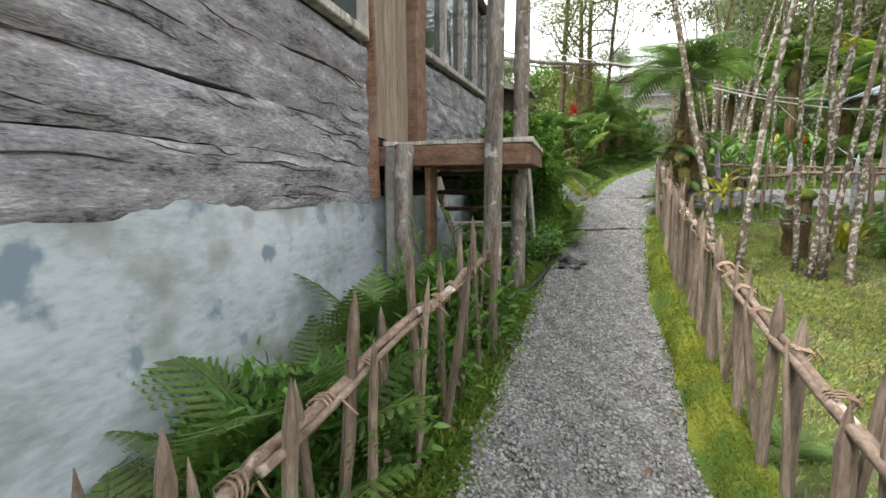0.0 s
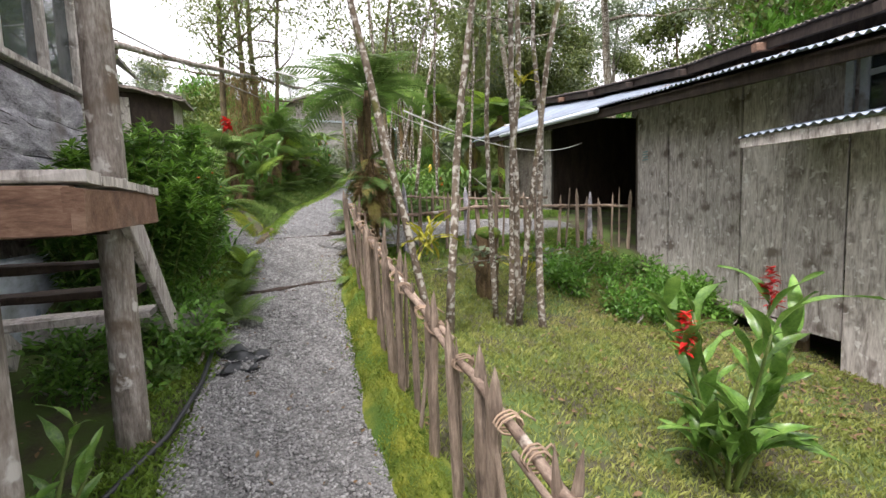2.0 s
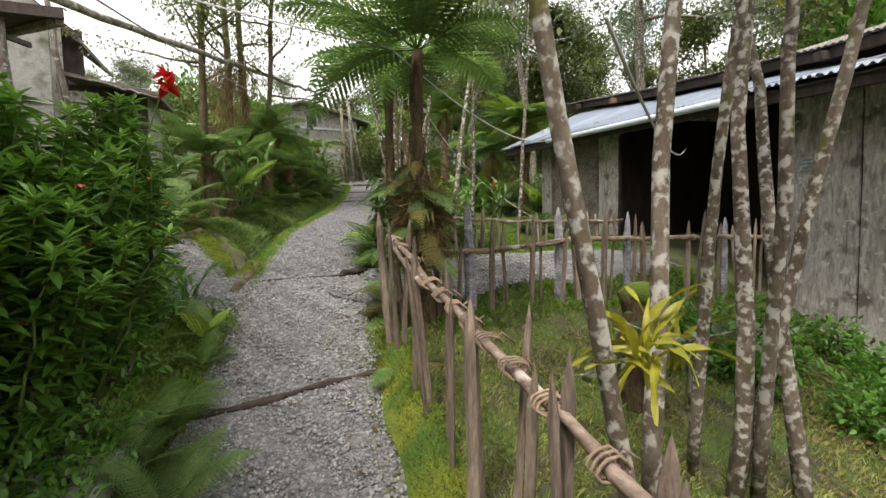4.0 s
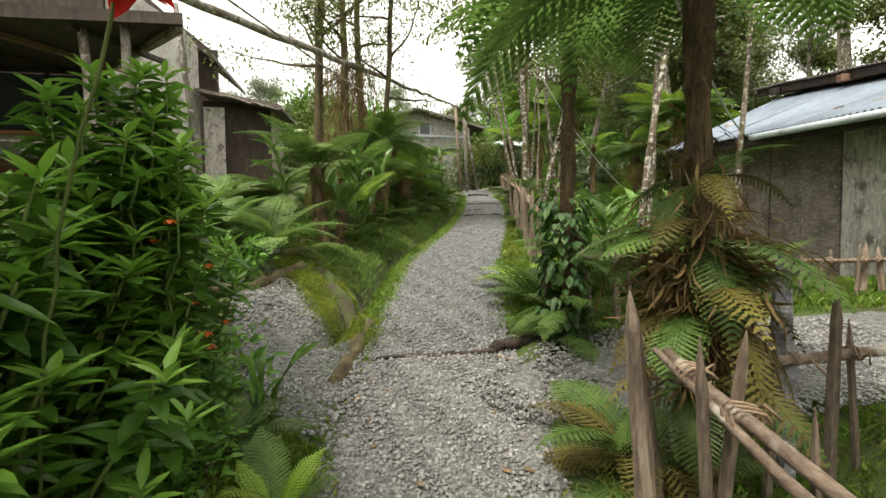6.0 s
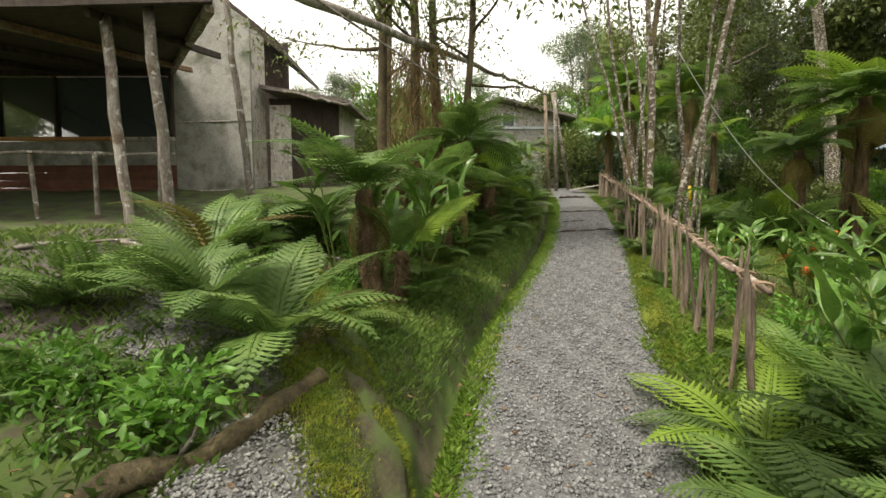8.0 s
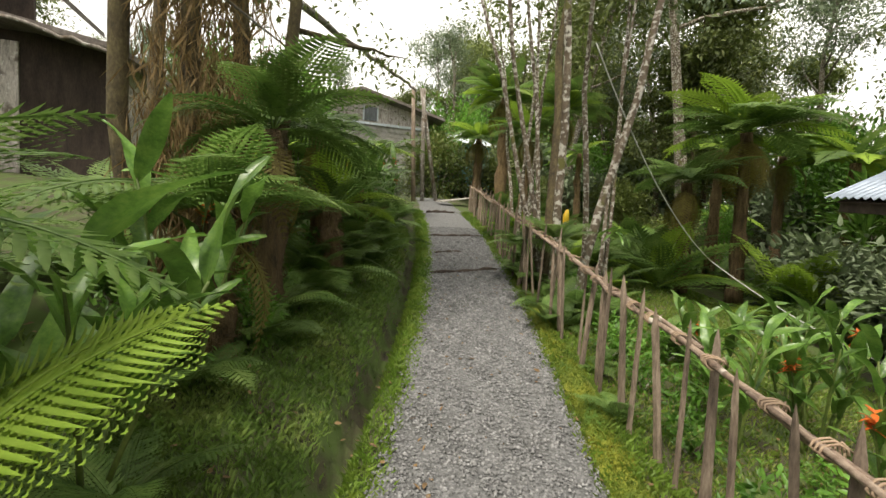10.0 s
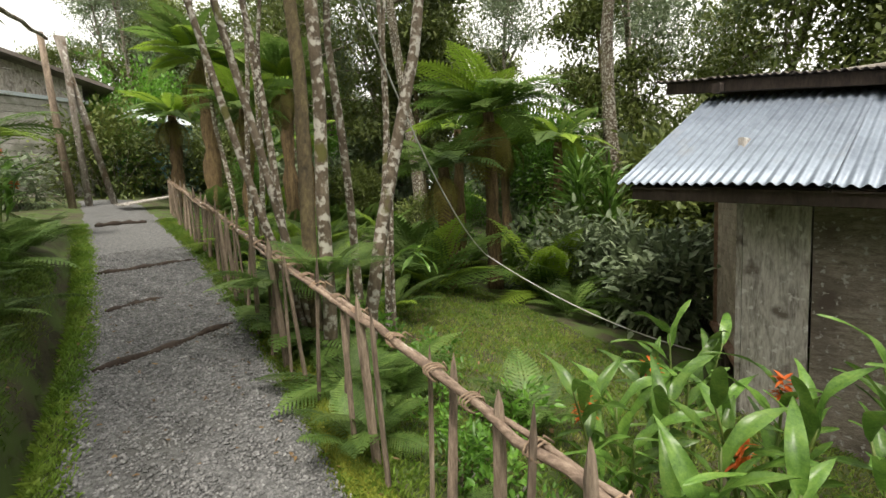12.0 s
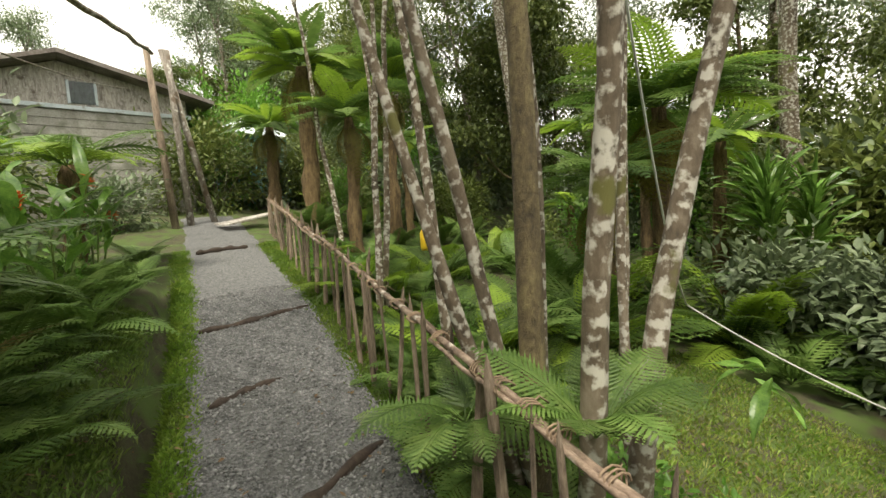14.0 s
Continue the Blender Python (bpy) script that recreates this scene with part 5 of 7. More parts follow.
for x, y, n, ln, kinds, rise in ((0.22, 1.25, 8, 0.95, ("near",), (15, 55)), (0.3, 1.7, 10, 0.8, ("near",), (20, 60)), (0.3, 2.7, 11, 1.1, ("near",), (30, 72)), (0.28, 3.75, 10, 1.05, ("near",), (40, 78)), (0.42, 4.3, 9, 0.85, ("near",), (30, 75)),
                                 (0.38, 3.2, 11, 1.0, ("near",), (25, 65)), (0.42, 2.2, 10, 0.85, ("near",), (20, 60)), (0.55, 3.2, 7, 0.4, ("near",), (15, 60)), (0.6, 2.3, 7, 0.42, ("near",), (15, 60)), (2.62, 2.6, 6, 0.3, ("near",), (20, 60)), (2.6, 3.5, 6, 0.28, ("near",), (20, 60)), (1.25, 6.9, 7, 0.4, ("near",), (15, 55)),
                                 (1.0, 7.25, 8, 0.55, ("near",), (10, 45)), (0.85, 6.9, 7, 0.5, ("near",), (10, 45)), (1.45, 8.0, 8, 0.45, ("near",), (10, 50)), (1.5, 7.45, 8, 0.4, ("near",), (10, 50)), (1.55, 9.0, 7, 0.4, ("near", "limemid"), (10, 55)), (1.38, 7.7, 6, 0.35, ("near",), (20, 60)), (1.55, 8.6, 5, 0.3, ("near",), (20, 60)), (1.3, 9.4, 7, 0.45, ("mid",), (15, 55)), (2.75, 8.15, 5, 0.35, ("dry", "near"), (0, 50)),
                                 (3.05, 8.95, 9, 0.6, ("dry", "dry", "near"), (-20, 40)), (3.1, 9.0, 7, 0.6, ("near", "dry"), (0, 40)), (3.3, 10.3, 8, 0.55, ("near",), (0, 45)), (3.45, 10.9, 9, 0.75, ("near", "mid"), (10, 50)), (3.6, 11.5, 9, 0.85, ("near", "limemid"), (10, 45)), (4.2, 11.2, 9, 0.9, ("mid",), (10, 50)),
                                 (4.9, 11.9, 9, 0.9, ("mid",), (10, 50)), (1.9, 14.1, 7, 0.55, ("near",), (5, 40)), (1.75, 13.55, 7, 0.5, ("near",), (5, 40)), (1.1, 12.9, 7, 0.6, ("mid", "dry"), (0, 40)), (0.2, 13.2, 7, 0.55, ("mid",), (5, 45)), (1.95, 15.0, 7, 0.6, ("near",), (5, 40)), (2.35, 16.2, 8, 0.7, ("mid",), (5, 45)),
                                 (2.3, 15.6, 7, 0.6, ("near",), (5, 40)), (2.85, 17.2, 9, 0.8, ("near",), (5, 45)), (2.6, 16.7, 8, 0.7, ("near",), (5, 45)), (3.5, 18.3, 8, 0.7, ("mid",), (5, 45)), (3.9, 19.6, 8, 0.8, ("mid",), (5, 45)), (4.2, 21, 8, 0.8, ("mid",), (5, 45)), (4.7, 22.5, 8, 0.8, ("mid",), (5, 45)), (5.2, 24.5, 8, 0.8, ("mid",), (5, 45)),
                                 (4.62, 14.6, 6, 0.35, ("near",), (15, 55)), (4.98, 15.35, 6, 0.35, ("near",), (15, 55)), (5.05, 16.2, 6, 0.45, ("near",), (15, 60)), (5.42, 16.75, 8, 0.6, ("near",), (10, 60)), (5.6, 16.5, 8, 0.62, ("near",), (15, 60)), (5.75, 17.8, 9, 0.7, ("mid", "near"), (10, 50)),
                                 (6.1, 18.6, 9, 0.75, ("mid", "near"), (10, 50)), (6.5, 19.6, 9, 0.75, ("mid", "limemid"), (10, 50)), (6.9, 20.8, 9, 0.8, ("mid", "limemid"), (10, 50)), (7.3, 22.0, 9, 0.8, ("mid", "limemid"), (10, 50)), (7.8, 23.4, 9, 0.8, ("mid", "limemid"), (10, 50)), (8.3, 25.0, 9, 0.8, ("mid", "limemid"), (10, 50)),
                                 (6.3, 15.7, 7, 0.75, ("mid",), (25, 60)), (9.0, 18.9, 14, 1.6, ("mid", "limemid", "mid"), (15, 65)), (11.2, 17.9, 18, 1.8, ("limemid", "mid", "limemid"), (15, 72)), (11.6, 17.0, 14, 1.3, ("mid",), (15, 65)), (9.7, 19.8, 12, 1.7, ("mid",), (25, 70)), (8.3, 19.6, 10, 1.1, ("mid",), (15, 60)), (10.6, 17.2, 9, 1.1, ("mid",), (15, 55)), (7.4, 19.8, 9, 0.9, ("mid",), (15, 55)),
                                 (0.5, 11.9, 7, 0.5, ("mid",), (10, 50)), (-0.2, 11.6, 7, 0.6, ("mid",), (10, 50)), (0.1, 16.2, 9, 0.9, ("mid",), (5, 50)), (-0.9, 12.6, 7, 0.6, ("mid",), (10, 50))):
    fern(x, y, n, ln, kinds, 500 + k, "low green fern growing at the path's edge" if "dry" not in kinds else "fern with browned hanging fronds", rise)
    k += 1
rng = np.random.default_rng(55)
for k in range(22):
    y = rng.uniform(11.7, 22.5)
    x = float(path_x(y)) - rng.uniform(1.75, 3.6) - (0.7 if 12.5 < y < 16.5 else 0)
    fern(x, y, 10, rng.uniform(0.7, 1.1), (("mid", "near"), ("mid", "dry", "mid"), ("mid",))[k % 3], 800 + k, "bank fern with arching fronds", (10, 60), 360, 0, float(ground(x, y)) + rng.uniform(0, 0.35))
for k in range(16):
    y = rng.uniform(10.9, 16.0)
    x = float(path_x(y)) + rng.uniform(1.5, 4.0)
    if y < 12.5:
        fern(x, y, 9, rng.uniform(0.6, 0.95), (("mid", "near"), ("mid", "limemid"))[k % 2], 840 + k, "fern growing behind the fence", (15, 60))
fern(5.55, 17.02, 9, 0.6, ("near",), 702, "bright green fern arching over the fence rail", (15, 50), 360, 0, 2.62)
fern(6.0, 16.7, 8, 0.6, ("near", "mid"), 704, "bright green fern arching over the fence rail", (15, 50))
for k in range(12):
    y = 16.2 + 0.28 * k
    fern(float(path_x(y)) + 0.95 + 0.5 * ((k * 0.618) % 1), y, 8, 0.5 + 0.2 * ((k * 0.38) % 1), ("near", "mid"), 760 + k, "fern growing along the fence foot", (10, 60))
fern(5.40, 17.6, 9, 0.6, ("near",), 703, "blue-green fern spilling over the fence", (0, 40), 360, 0, 2.55)

rng = np.random.default_rng(57)
for k in range(18):
    y = 17.3 + 0.32 * k
    fern(float(path_x(y)) - rng.uniform(1.65, 2.1), y, 9, rng.uniform(0.6, 0.85), ("near", "mid"), 860 + k, "lush fern on the ditch bank", (5, 55))
for k in range(14):
    y = rng.uniform(17.8, 22.5)
    fern(float(path_x(y)) + rng.uniform(1.3, 2.8), y, 10, rng.uniform(0.7, 1.0), ("mid", "limemid", "mid"), 880 + k, "yellow-green fern behind the upper fence", (10, 60))
fern(0.35, 1.95, 8, 0.95, ("near",), 899, "large fern leaning from the plinth's foot", (30, 62))

# ---- the tall leafy shrub beside the path ----
def leafy_shrub(cx, cy, rx, ry, height, count, seed, blossoms, label):
    rng = np.random.default_rng(seed)
    gz = float(ground(cx, cy))
    shrub = thing("leafy_shrub", (cx, cy, gz), label, "shrub")
    so = np.array(ORIGIN[shrub.name])
    stems, pos, way, ln, wd, ypos, yway, yln, ywd = [], [], [], [], [], [], [], [], []
    for k in range(count):
        a, rr = rng.uniform(0, 6.28), math.sqrt(rng.random())
        bx, by = cx - 0.05 + 0.6 * rx * rr * math.cos(a), cy + 0.7 * ry * rr * math.sin(a)
        e = np.array([cx + rx * rr * math.cos(a), cy + ry * rr * math.sin(a), gz + height * (1 - 0.5 * rr ** 2.4) * rng.uniform(0.72, 1.06)])
        b = np.array([bx, by, float(ground(bx, by)) - 0.05])
        pts = np.array([b + (e - b) * s + np.array([0.0, 0.0, 0.10 * math.sin(math.pi * s)]) + rng.normal(0, 0.012, 3) for s in np.linspace(0, 1, 8)])
        stems.append(tri_tube(pts, np.linspace(0.010, 0.004, 8), 5))
        L = np.linalg.norm(e - b)
        for j in range(int(L / 0.022)):
            s = 0.12 + 0.88 * j / (L / 0.022)
            i = min(6, int(s * 7))
            ang = j * 2.4 + k
            pos.append(pts[i] + (pts[i + 1] - pts[i]) * (s * 7 - i))
            way.append((math.cos(ang), math.sin(ang), rng.uniform(-0.25, 0.55)))
            ln.append(rng.uniform(0.085, 0.15))
            wd.append(rng.uniform(0.034, 0.056))
        for j in range(9):
            ang = j * 2.4 + k
            ypos.append(e - (0, 0, 0.004 * (9 - j)))
            yway.append((math.cos(ang), math.sin(ang), 0.25 + 0.12 * j))
            yln.append(rng.uniform(0.07, 0.125))
            ywd.append(rng.uniform(0.02, 0.032))
    v, t = merge(stems)
    link("branchwork", fast_mesh("branchwork", v - so, t, M["stem"]), shrub)
    v, t = leaf_arrays(np.array(pos) - so, way, [(0, 0, 1)] * len(pos), ln, wd, 0.35, 0.3)
    link("leaves", fast_mesh("leaves", v, t, M["leaf"], True), shrub, "glossy green pointed leaves")
    v, t = leaf_arrays(np.array(ypos) - so, yway, [(0, 0, 1)] * len(ypos), yln, ywd, 0.35, 0.2)
    link("young_leaves", fast_mesh("young_leaves", v, t, M["young"], True), shrub, "fresh light green shoot tips")
    for k in range(blossoms):
        x, y = cx + rx * rng.uniform(0.3, 0.8), cy + ry * rng.uniform(-0.7, 0.7)
        p = np.array([[x, y, gz + height * rng.uniform(0.3, 0.7)]] * 4) - so
        v, t = leaf_arrays(p, [(1, 0, -0.4), (-1, 0.2, -0.5), (0, 1, -0.5), (0.3, -1, -0.4)], [(0, 0, 1)] * 4, [0.028] * 4, [0.02] * 4)
        link("blossom", fast_mesh("blossom", v, t, M["orange"]), shrub)


leafy_shrub(0.64, 8.3, 0.82, 1.1, 1.60, 290, 31, 20, "tall dense shrub with glossy pointed green leaves")
leafy_shrub(1.05, 9.12, 0.38, 0.42, 1.62, 64, 32, 10, "slender shrub with bright green whorled leaves beside gravel")
rng = np.random.default_rng(33)


def petals(c, n, length, width, spread, rng):
    a = rng.uniform(0, 6.28, n)
    return leaf_arrays(np.repeat([c], n, 0), np.stack([np.cos(a) * spread, np.sin(a) * spread, rng.uniform(-0.3, 0.9, n)], 1), np.repeat([(0.1, 0.1, 1)], n, 0), length * rng.uniform(0.7, 1.2, n), width * rng.uniform(0.7, 1.2, n))


hib = thing("red_hibiscus", (1.52, 8.13, 0.4), "red drooping flower on a thin tall stem", "flower")
v, q = tri_tube(lerp_path([(1.1, 8.35, 0.5), (1.3, 8.25, 1.6), (1.5, 8.14, 2.22)], 0.1, 0.006, 3), 0.0038, 5)
link("stem", fast_mesh("stem", v - np.array(ORIGIN[hib.name]), q, M["stem"]), hib)
v, t = merge([petals((1.52, 8.13, 2.25 - 0.03 * j), 8, 0.075, 0.04, 0.6, rng) for j in range(4)])
link("petals", fast_mesh("petals", v - np.array(ORIGIN[hib.name]), t, M["red"]), hib)


# ---- ginger and strap-leaved plants ----
def big_leaf_mesh(name, length, width, mat, droop=0.5, seed=0):
    rng = np.random.default_rng(seed)
    n = 10
    v, t = [], []
    for i in range(n + 1):
        s = i / n
        w = width * 0.5 * (math.sin(math.pi * s ** 0.8) ** 0.75) * (1 - 0.1 * s) + 0.003
        x, z = length * (s - 0.12 * droop * s * s), length * droop * (0.35 * s - 0.8 * s ** 2.3)
        wave = 0.012 * math.sin(9 * s + seed)
        v += [(x, w, z + 0.25 * w + wave), (x, w * 0.5, z + 0.06 * w), (x, 0, z - 0.02 * width), (x, -w * 0.5, z + 0.06 * w), (x, -w, z + 0.25 * w - wave)]
    for i in range(n):
        for j in range(4):
            a = i * 5 + j
            t += [(a, a + 5, a + 1), (a + 1, a + 5, a + 6)]
    return fast_mesh(name, np.array(v), np.array(t), mat, True)


GING = [big_leaf_mesh("leaf_blade", 0.42, 0.072, M["ginger"], 0.35 + 0.25 * k, k) for k in range(3)]
STRAP = [big_leaf_mesh("leaf_blade", 0.45, 0.035, M["ginger"], 0.3 + 0.3 * k, 7 + k) for k in range(2)]
YSTRAP = [big_leaf_mesh("leaf_blade", 0.36, 0.035, M["yellowleaf"], 0.3 + 0.35 * k, 9 + k) for k in range(2)]


def put_leaf(t, mesh, at, yaw, rise, scale, roll=0):
    ob = link("leaf_blade", mesh, t)
    ob.matrix_local = Matrix.Translation(Vector(at) - ORIGIN[t.name]) @ pose(0, 0, 0, roll, -rise, yaw) @ Matrix.Diagonal((scale, scale, scale, 1))


def ginger(x, y, stems, height, seed, flowers=(), label="broad-leaved ginger plant", lean=0.25, size=1.0, z=None, mat="red"):
    rng = np.random.default_rng(seed)
    z = float(ground_full(x, y)) if z is None else z
    t = thing("ginger_plant", (x, y, z), label, "plant", "ginger plants")
    for k in range(stems):
        a = 6.28 * k / stems + rng.uniform(-0.4, 0.4)
        h = height * rng.uniform(0.6, 1.05)
        b = np.array([x + 0.06 * math.cos(a), y + 0.06 * math.sin(a), z - 0.03])
        e = b + np.array([lean * h * math.cos(a), lean * h * math.sin(a), h])
        pts = np.array([b + (e - b) * s + np.array([0, 0, 0.06 * math.sin(3 * s)]) for s in np.linspace(0, 1, 7)])
        v, q = tri_tube(pts, np.linspace(0.014, 0.006, 7), 6)
        link("stem", fast_mesh("stem", v - np.array((x, y, z)), q, M["stem"]), t)
        nl = 6
        for j in range(nl):
            s = 0.35 + 0.62 * j / (nl - 1)
            i = min(5, int(s * 6))
            p = pts[i] + (pts[i + 1] - pts[i]) * (s * 6 - i)
            put_leaf(t, GING[int(rng.integers(3))], p, math.degrees(a) + (90 if j % 2 else -90) + rng.uniform(-40, 40), rng.uniform(38, 76), size * rng.uniform(0.75, 1.15), rng.uniform(-25, 25))
        if k in flowers:
            c = pts[-1] - np.array((x, y, z))
            v, q = merge([petals(c + (0, 0, 0.03 * j - 0.02), 8, 0.088 - 0.006 * j, 0.026, 0.9, rng) for j in range(8 if mat == "red" else 4)])
            link("flower_head", fast_mesh("flower_head", v, q, M[mat]), t, "%s bract flower head" % mat)
    return t


ginger(4.10, 4.55, 6, 0.95, 1, (0, 3), "ginger plant with red flower heads on the lawn", 0.28)
ginger(4.02, 4.50, 7, 0.4, 2, (), "low rosette of broad glossy leaves", 0.5, 0.9)
for k, (x, y, n, h, fl) in enumerate(((5.75, 14.9, 5, 0.95, (1,)), (6.1, 14.3, 6, 1.05, (0, 3)), (5.85, 13.7, 5, 1.0, (2,)), (6.6, 14.8, 5, 1.0, (1,)), (6.6, 13.6, 6, 1.1, (4,)), (5.4, 14.4, 4, 0.8, ()), (5.5, 13.0, 5, 0.95, ()))):
    ginger(x, y, n, h, 10 + k, fl, "ginger plant with orange flower heads by the hut", 0.22, 0.95, None, "orange")
ginger(1.75, 14.2, 4, 1.1, 30, (), "ginger plant with long pale leaves over the ditch", 0.45, 1.35)
ginger(1.0, 13.75, 3, 1.2, 31, (), "ginger plant with long drooping leaves", 0.4, 1.3)
ginger(1.9, 15.0, 4, 1.3, 32, (1,), "ginger plant with an orange flower", 0.3, 1.3, None, "orange")
for k, (x, y) in enumerate(((3.6, 20.4), (4.1, 21.6), (3.4, 21.5), (4.5, 23.0))):
    ginger(x, y, 5, 1.3, 40 + k, (0, 2), "tall ginger plants beside the path", 0.25, 1.3, None, "orange")
ginger(4.5, 11.7, 5, 0.9, 50, (), "broad-leaved plant behind the fence", 0.4, 1.3)
ginger(0.75, 4.35, 6, 1.05, 51, (), "leafy garden plant beside the deck", 0.3, 0.55)
ginger(0.85, 5.0, 5, 0.6, 52, (), "leafy garden plant beside the deck", 0.35, 0.5)


def strap_plant(x, y, z, n, meshes, size, seed, label, name="strap_leaved_plant", rise=(15, 75), tall=0.08):
    rng = np.random.default_rng(seed)
    t = thing(name, (x, y, z), label, "plant")
    for k in range(n):
        put_leaf(t, meshes[k % len(meshes)], (x + rng.normal(0, 0.03), y + rng.normal(0, 0.03), z + rng.uniform(0, tall)), 360 * k / n * 2.6, rng.uniform(*rise), size * rng.uniform(0.6, 1.2), rng.uniform(-30, 30))
    return t


strap_plant(3.06, 6.42, 0.95, 26, YSTRAP, 0.75, 1, "clump of yellow-green orchid leaves on a trunk", "orchid_clump", (-30, 80))
strap_plant(4.12, 6.62, 2.35, 10, YSTRAP, 0.55, 2, "small yellow orchid clump on a trunk", "orchid_clump", (0, 80))
strap_plant(4.75, 7.7, float(ground(4.75, 7.7)), 16, YSTRAP, 1.5, 3, "yellow-green strap-leaved plant before the fence", rise=(40, 80))
for k, (x, y, z) in enumerate(((13.0, 17.9, 3.4), (13.9, 18.2, 3.6), (13.5, 17.4, 3.3))):
    t = strap_plant(x, y, z - 0.9, 95, STRAP, 2.0, 20 + k, "dark upright rosette of sword-shaped leaves", "dracaena", (25, 86), 1.0)
    v, q = tri_tube([(x, y, float(ground(x, y)) - 0.1), (x, y, z + 0.1)], [0.05, 0.04], 7)
    link("trunk", fast_mesh("trunk", v - np.array((x, y, z - 0.9)), q, M["bark"]), t)
for k, (x, y) in enumerate(((11.4, 15.9), (12.3, 16.3), (12.6, 15.4))):
    bush(BUSH[2], x, y, "grey-green broad-leaved bush beside the hut", "undergrowth bushes", 50 * k, 0.95)
strap_plant(1.35, 9.7, float(ground(1.35, 9.7)), 8, STRAP, 0.9, 30, "green strap-leaved plant by the gravel", rise=(50, 80))
strap_plant(6.15, 16.6, 2.75, 7, [GING[0], GING[1]], 0.75, 31, "sapling with drooping oval yellow-green leaves", "sapling", (-40, 30))

stump = thing("mossy_stump", (4.15, 7.45, float(ground(4.15, 7.45))), "short brown tree stump capped with green moss", "stump")
v, q = tri_tube(lerp_path([(4.15, 7.45, 0.0), (4.14, 7.45, 0.5), (4.16, 7.45, 0.98)], 0.08, 0.008, 2), 0.125, 14, 0.12, 3)
link("wood", fast_mesh("wood", v - np.array(ORIGIN[stump.name]), q, M["fibre"]), stump)
v, q = tri_tube([(4.16, 7.45, 0.90), (4.16, 7.45, 0.96), (4.16, 7.45, 1.01), (4.16, 7.45, 1.03)], [0.14, 0.155, 0.11, 0.03], 16, 0.10, 5)
link("moss_cap", fast_mesh("moss_cap", v - np.array(ORIGIN[stump.name]), q, M["moss"]), stump, "cushion of yellow-green moss")
rng = np.random.default_rng(23)
twig = thing("leafy_branch", (4.55, 7.35, float(ground(4.55, 7.35))), "thin branch with round blue-green leaves", "branch")
for k, (e, rise) in enumerate((((3.35, 7.15, 0.62), 0.15), ((3.75, 7.2, 0.85), 0.1), ((4.9, 7.0, 0.75), 0.12))):
    pts = lerp_path([(4.5, 7.35, float(ground(4.5, 7.35)) + 0.02), (4.35, 7.28, 0.55 + rise), e], 0.1, 0.01, k)
    v, q = tri_tube(pts, np.linspace(0.012, 0.005, len(pts)), 6)
    link("twig", fast_mesh("twig", v - np.array(ORIGIN[twig.name]), q, M["pole"]), twig)
    m = 26
    i = rng.integers(len(pts) // 2, len(pts), m)
    v, q = leaf_arrays(pts[i] + rng.normal(0, 0.03, (m, 3)) - np.array(ORIGIN[twig.name]), rng.normal(0, 1, (m, 3)), rng.normal(0, 0.4, (m, 3)) + (0, 0, 1), rng.uniform(0.06, 0.10, m), rng.uniform(0.045, 0.07, m), 0.2, 0.1)
    link("leaves", fast_mesh("leaves", v, q, M["palecrown"]), twig, "round blue-green leaves")

# ferns and dry tufts perched on the fern trunk at the fence's end
for k, (z0, n0, l0, kk) in enumerate(((1.42, 12, 0.5, ("dry", "near", "dry")), (1.68, 12, 0.55, ("dry", "near", "mid")), (1.15, 10, 0.5, ("near", "dry")), (1.9, 8, 0.36, ("mid", "dry")))):
    fern(3.13, 8.72, n0, l0, kk, 720 + k, "fern tuft perched on a trunk with browned fronds", (-40, 35), 360, 40 * k, z0)
for k, (z0, l0) in enumerate(((1.5, 0.5), (1.15, 0.55))):
    fern(3.38, 10.3, 8, l0, ("near", "mid"), 730 + k, "fern tuft perched on the gate trunk", (-20, 40), 360, 40 * k, z0)

# dry nest of dead fronds hanging round the fence-end trunk
r3 = np.random.default_rng(19)
nn = 1500
a, zz = r3.uniform(0, 6.28, nn), r3.normal(1.5, 0.17, nn)
rr = 0.07 + np.abs(r3.normal(0, 0.06, nn))
at = np.stack([3.14 + np.cos(a) * rr, 8.73 + np.sin(a) * rr, zz], 1)
v, t = leaf_arrays(at, np.stack([np.cos(a) * 0.9, np.sin(a) * 0.9, r3.normal(-0.9, 0.7, nn)], 1), r3.normal(0, 1, (nn, 3)), r3.uniform(0.05, 0.17, nn), r3.uniform(0.005, 0.016, nn), 0.1, 0.35)
tagged(new("dry_fern_nest", fast_mesh("dry_fern_nest", v, t, M["straw"])), "brown dead fern fronds hanging round a trunk", "dead fronds", kind="stuff")

# climbing leaves on the gate tree
rng = np.random.default_rng(12)
n = 420
z = rng.uniform(0.95, 1.95, n)
a = rng.uniform(0, 6.28, n)
at = np.stack([3.33 + np.cos(a) * 0.13, 10.3 + np.sin(a) * 0.13, z], 1) + rng.normal(0, 0.03, (n, 3))
v, t = leaf_arrays(at, np.stack([np.cos(a), np.sin(a), -0.8 + 0 * a], 1), np.stack([np.cos(a), np.sin(a), 0.5 + 0 * a], 1), rng.uniform(0.05, 0.1, n), rng.uniform(0.04, 0.07, n))
tagged(new("climbing_vine", fast_mesh("climbing_vine", v, t, M["vine"])), "glossy climbing leaves round the gate trunk", "vine", kind="stuff")

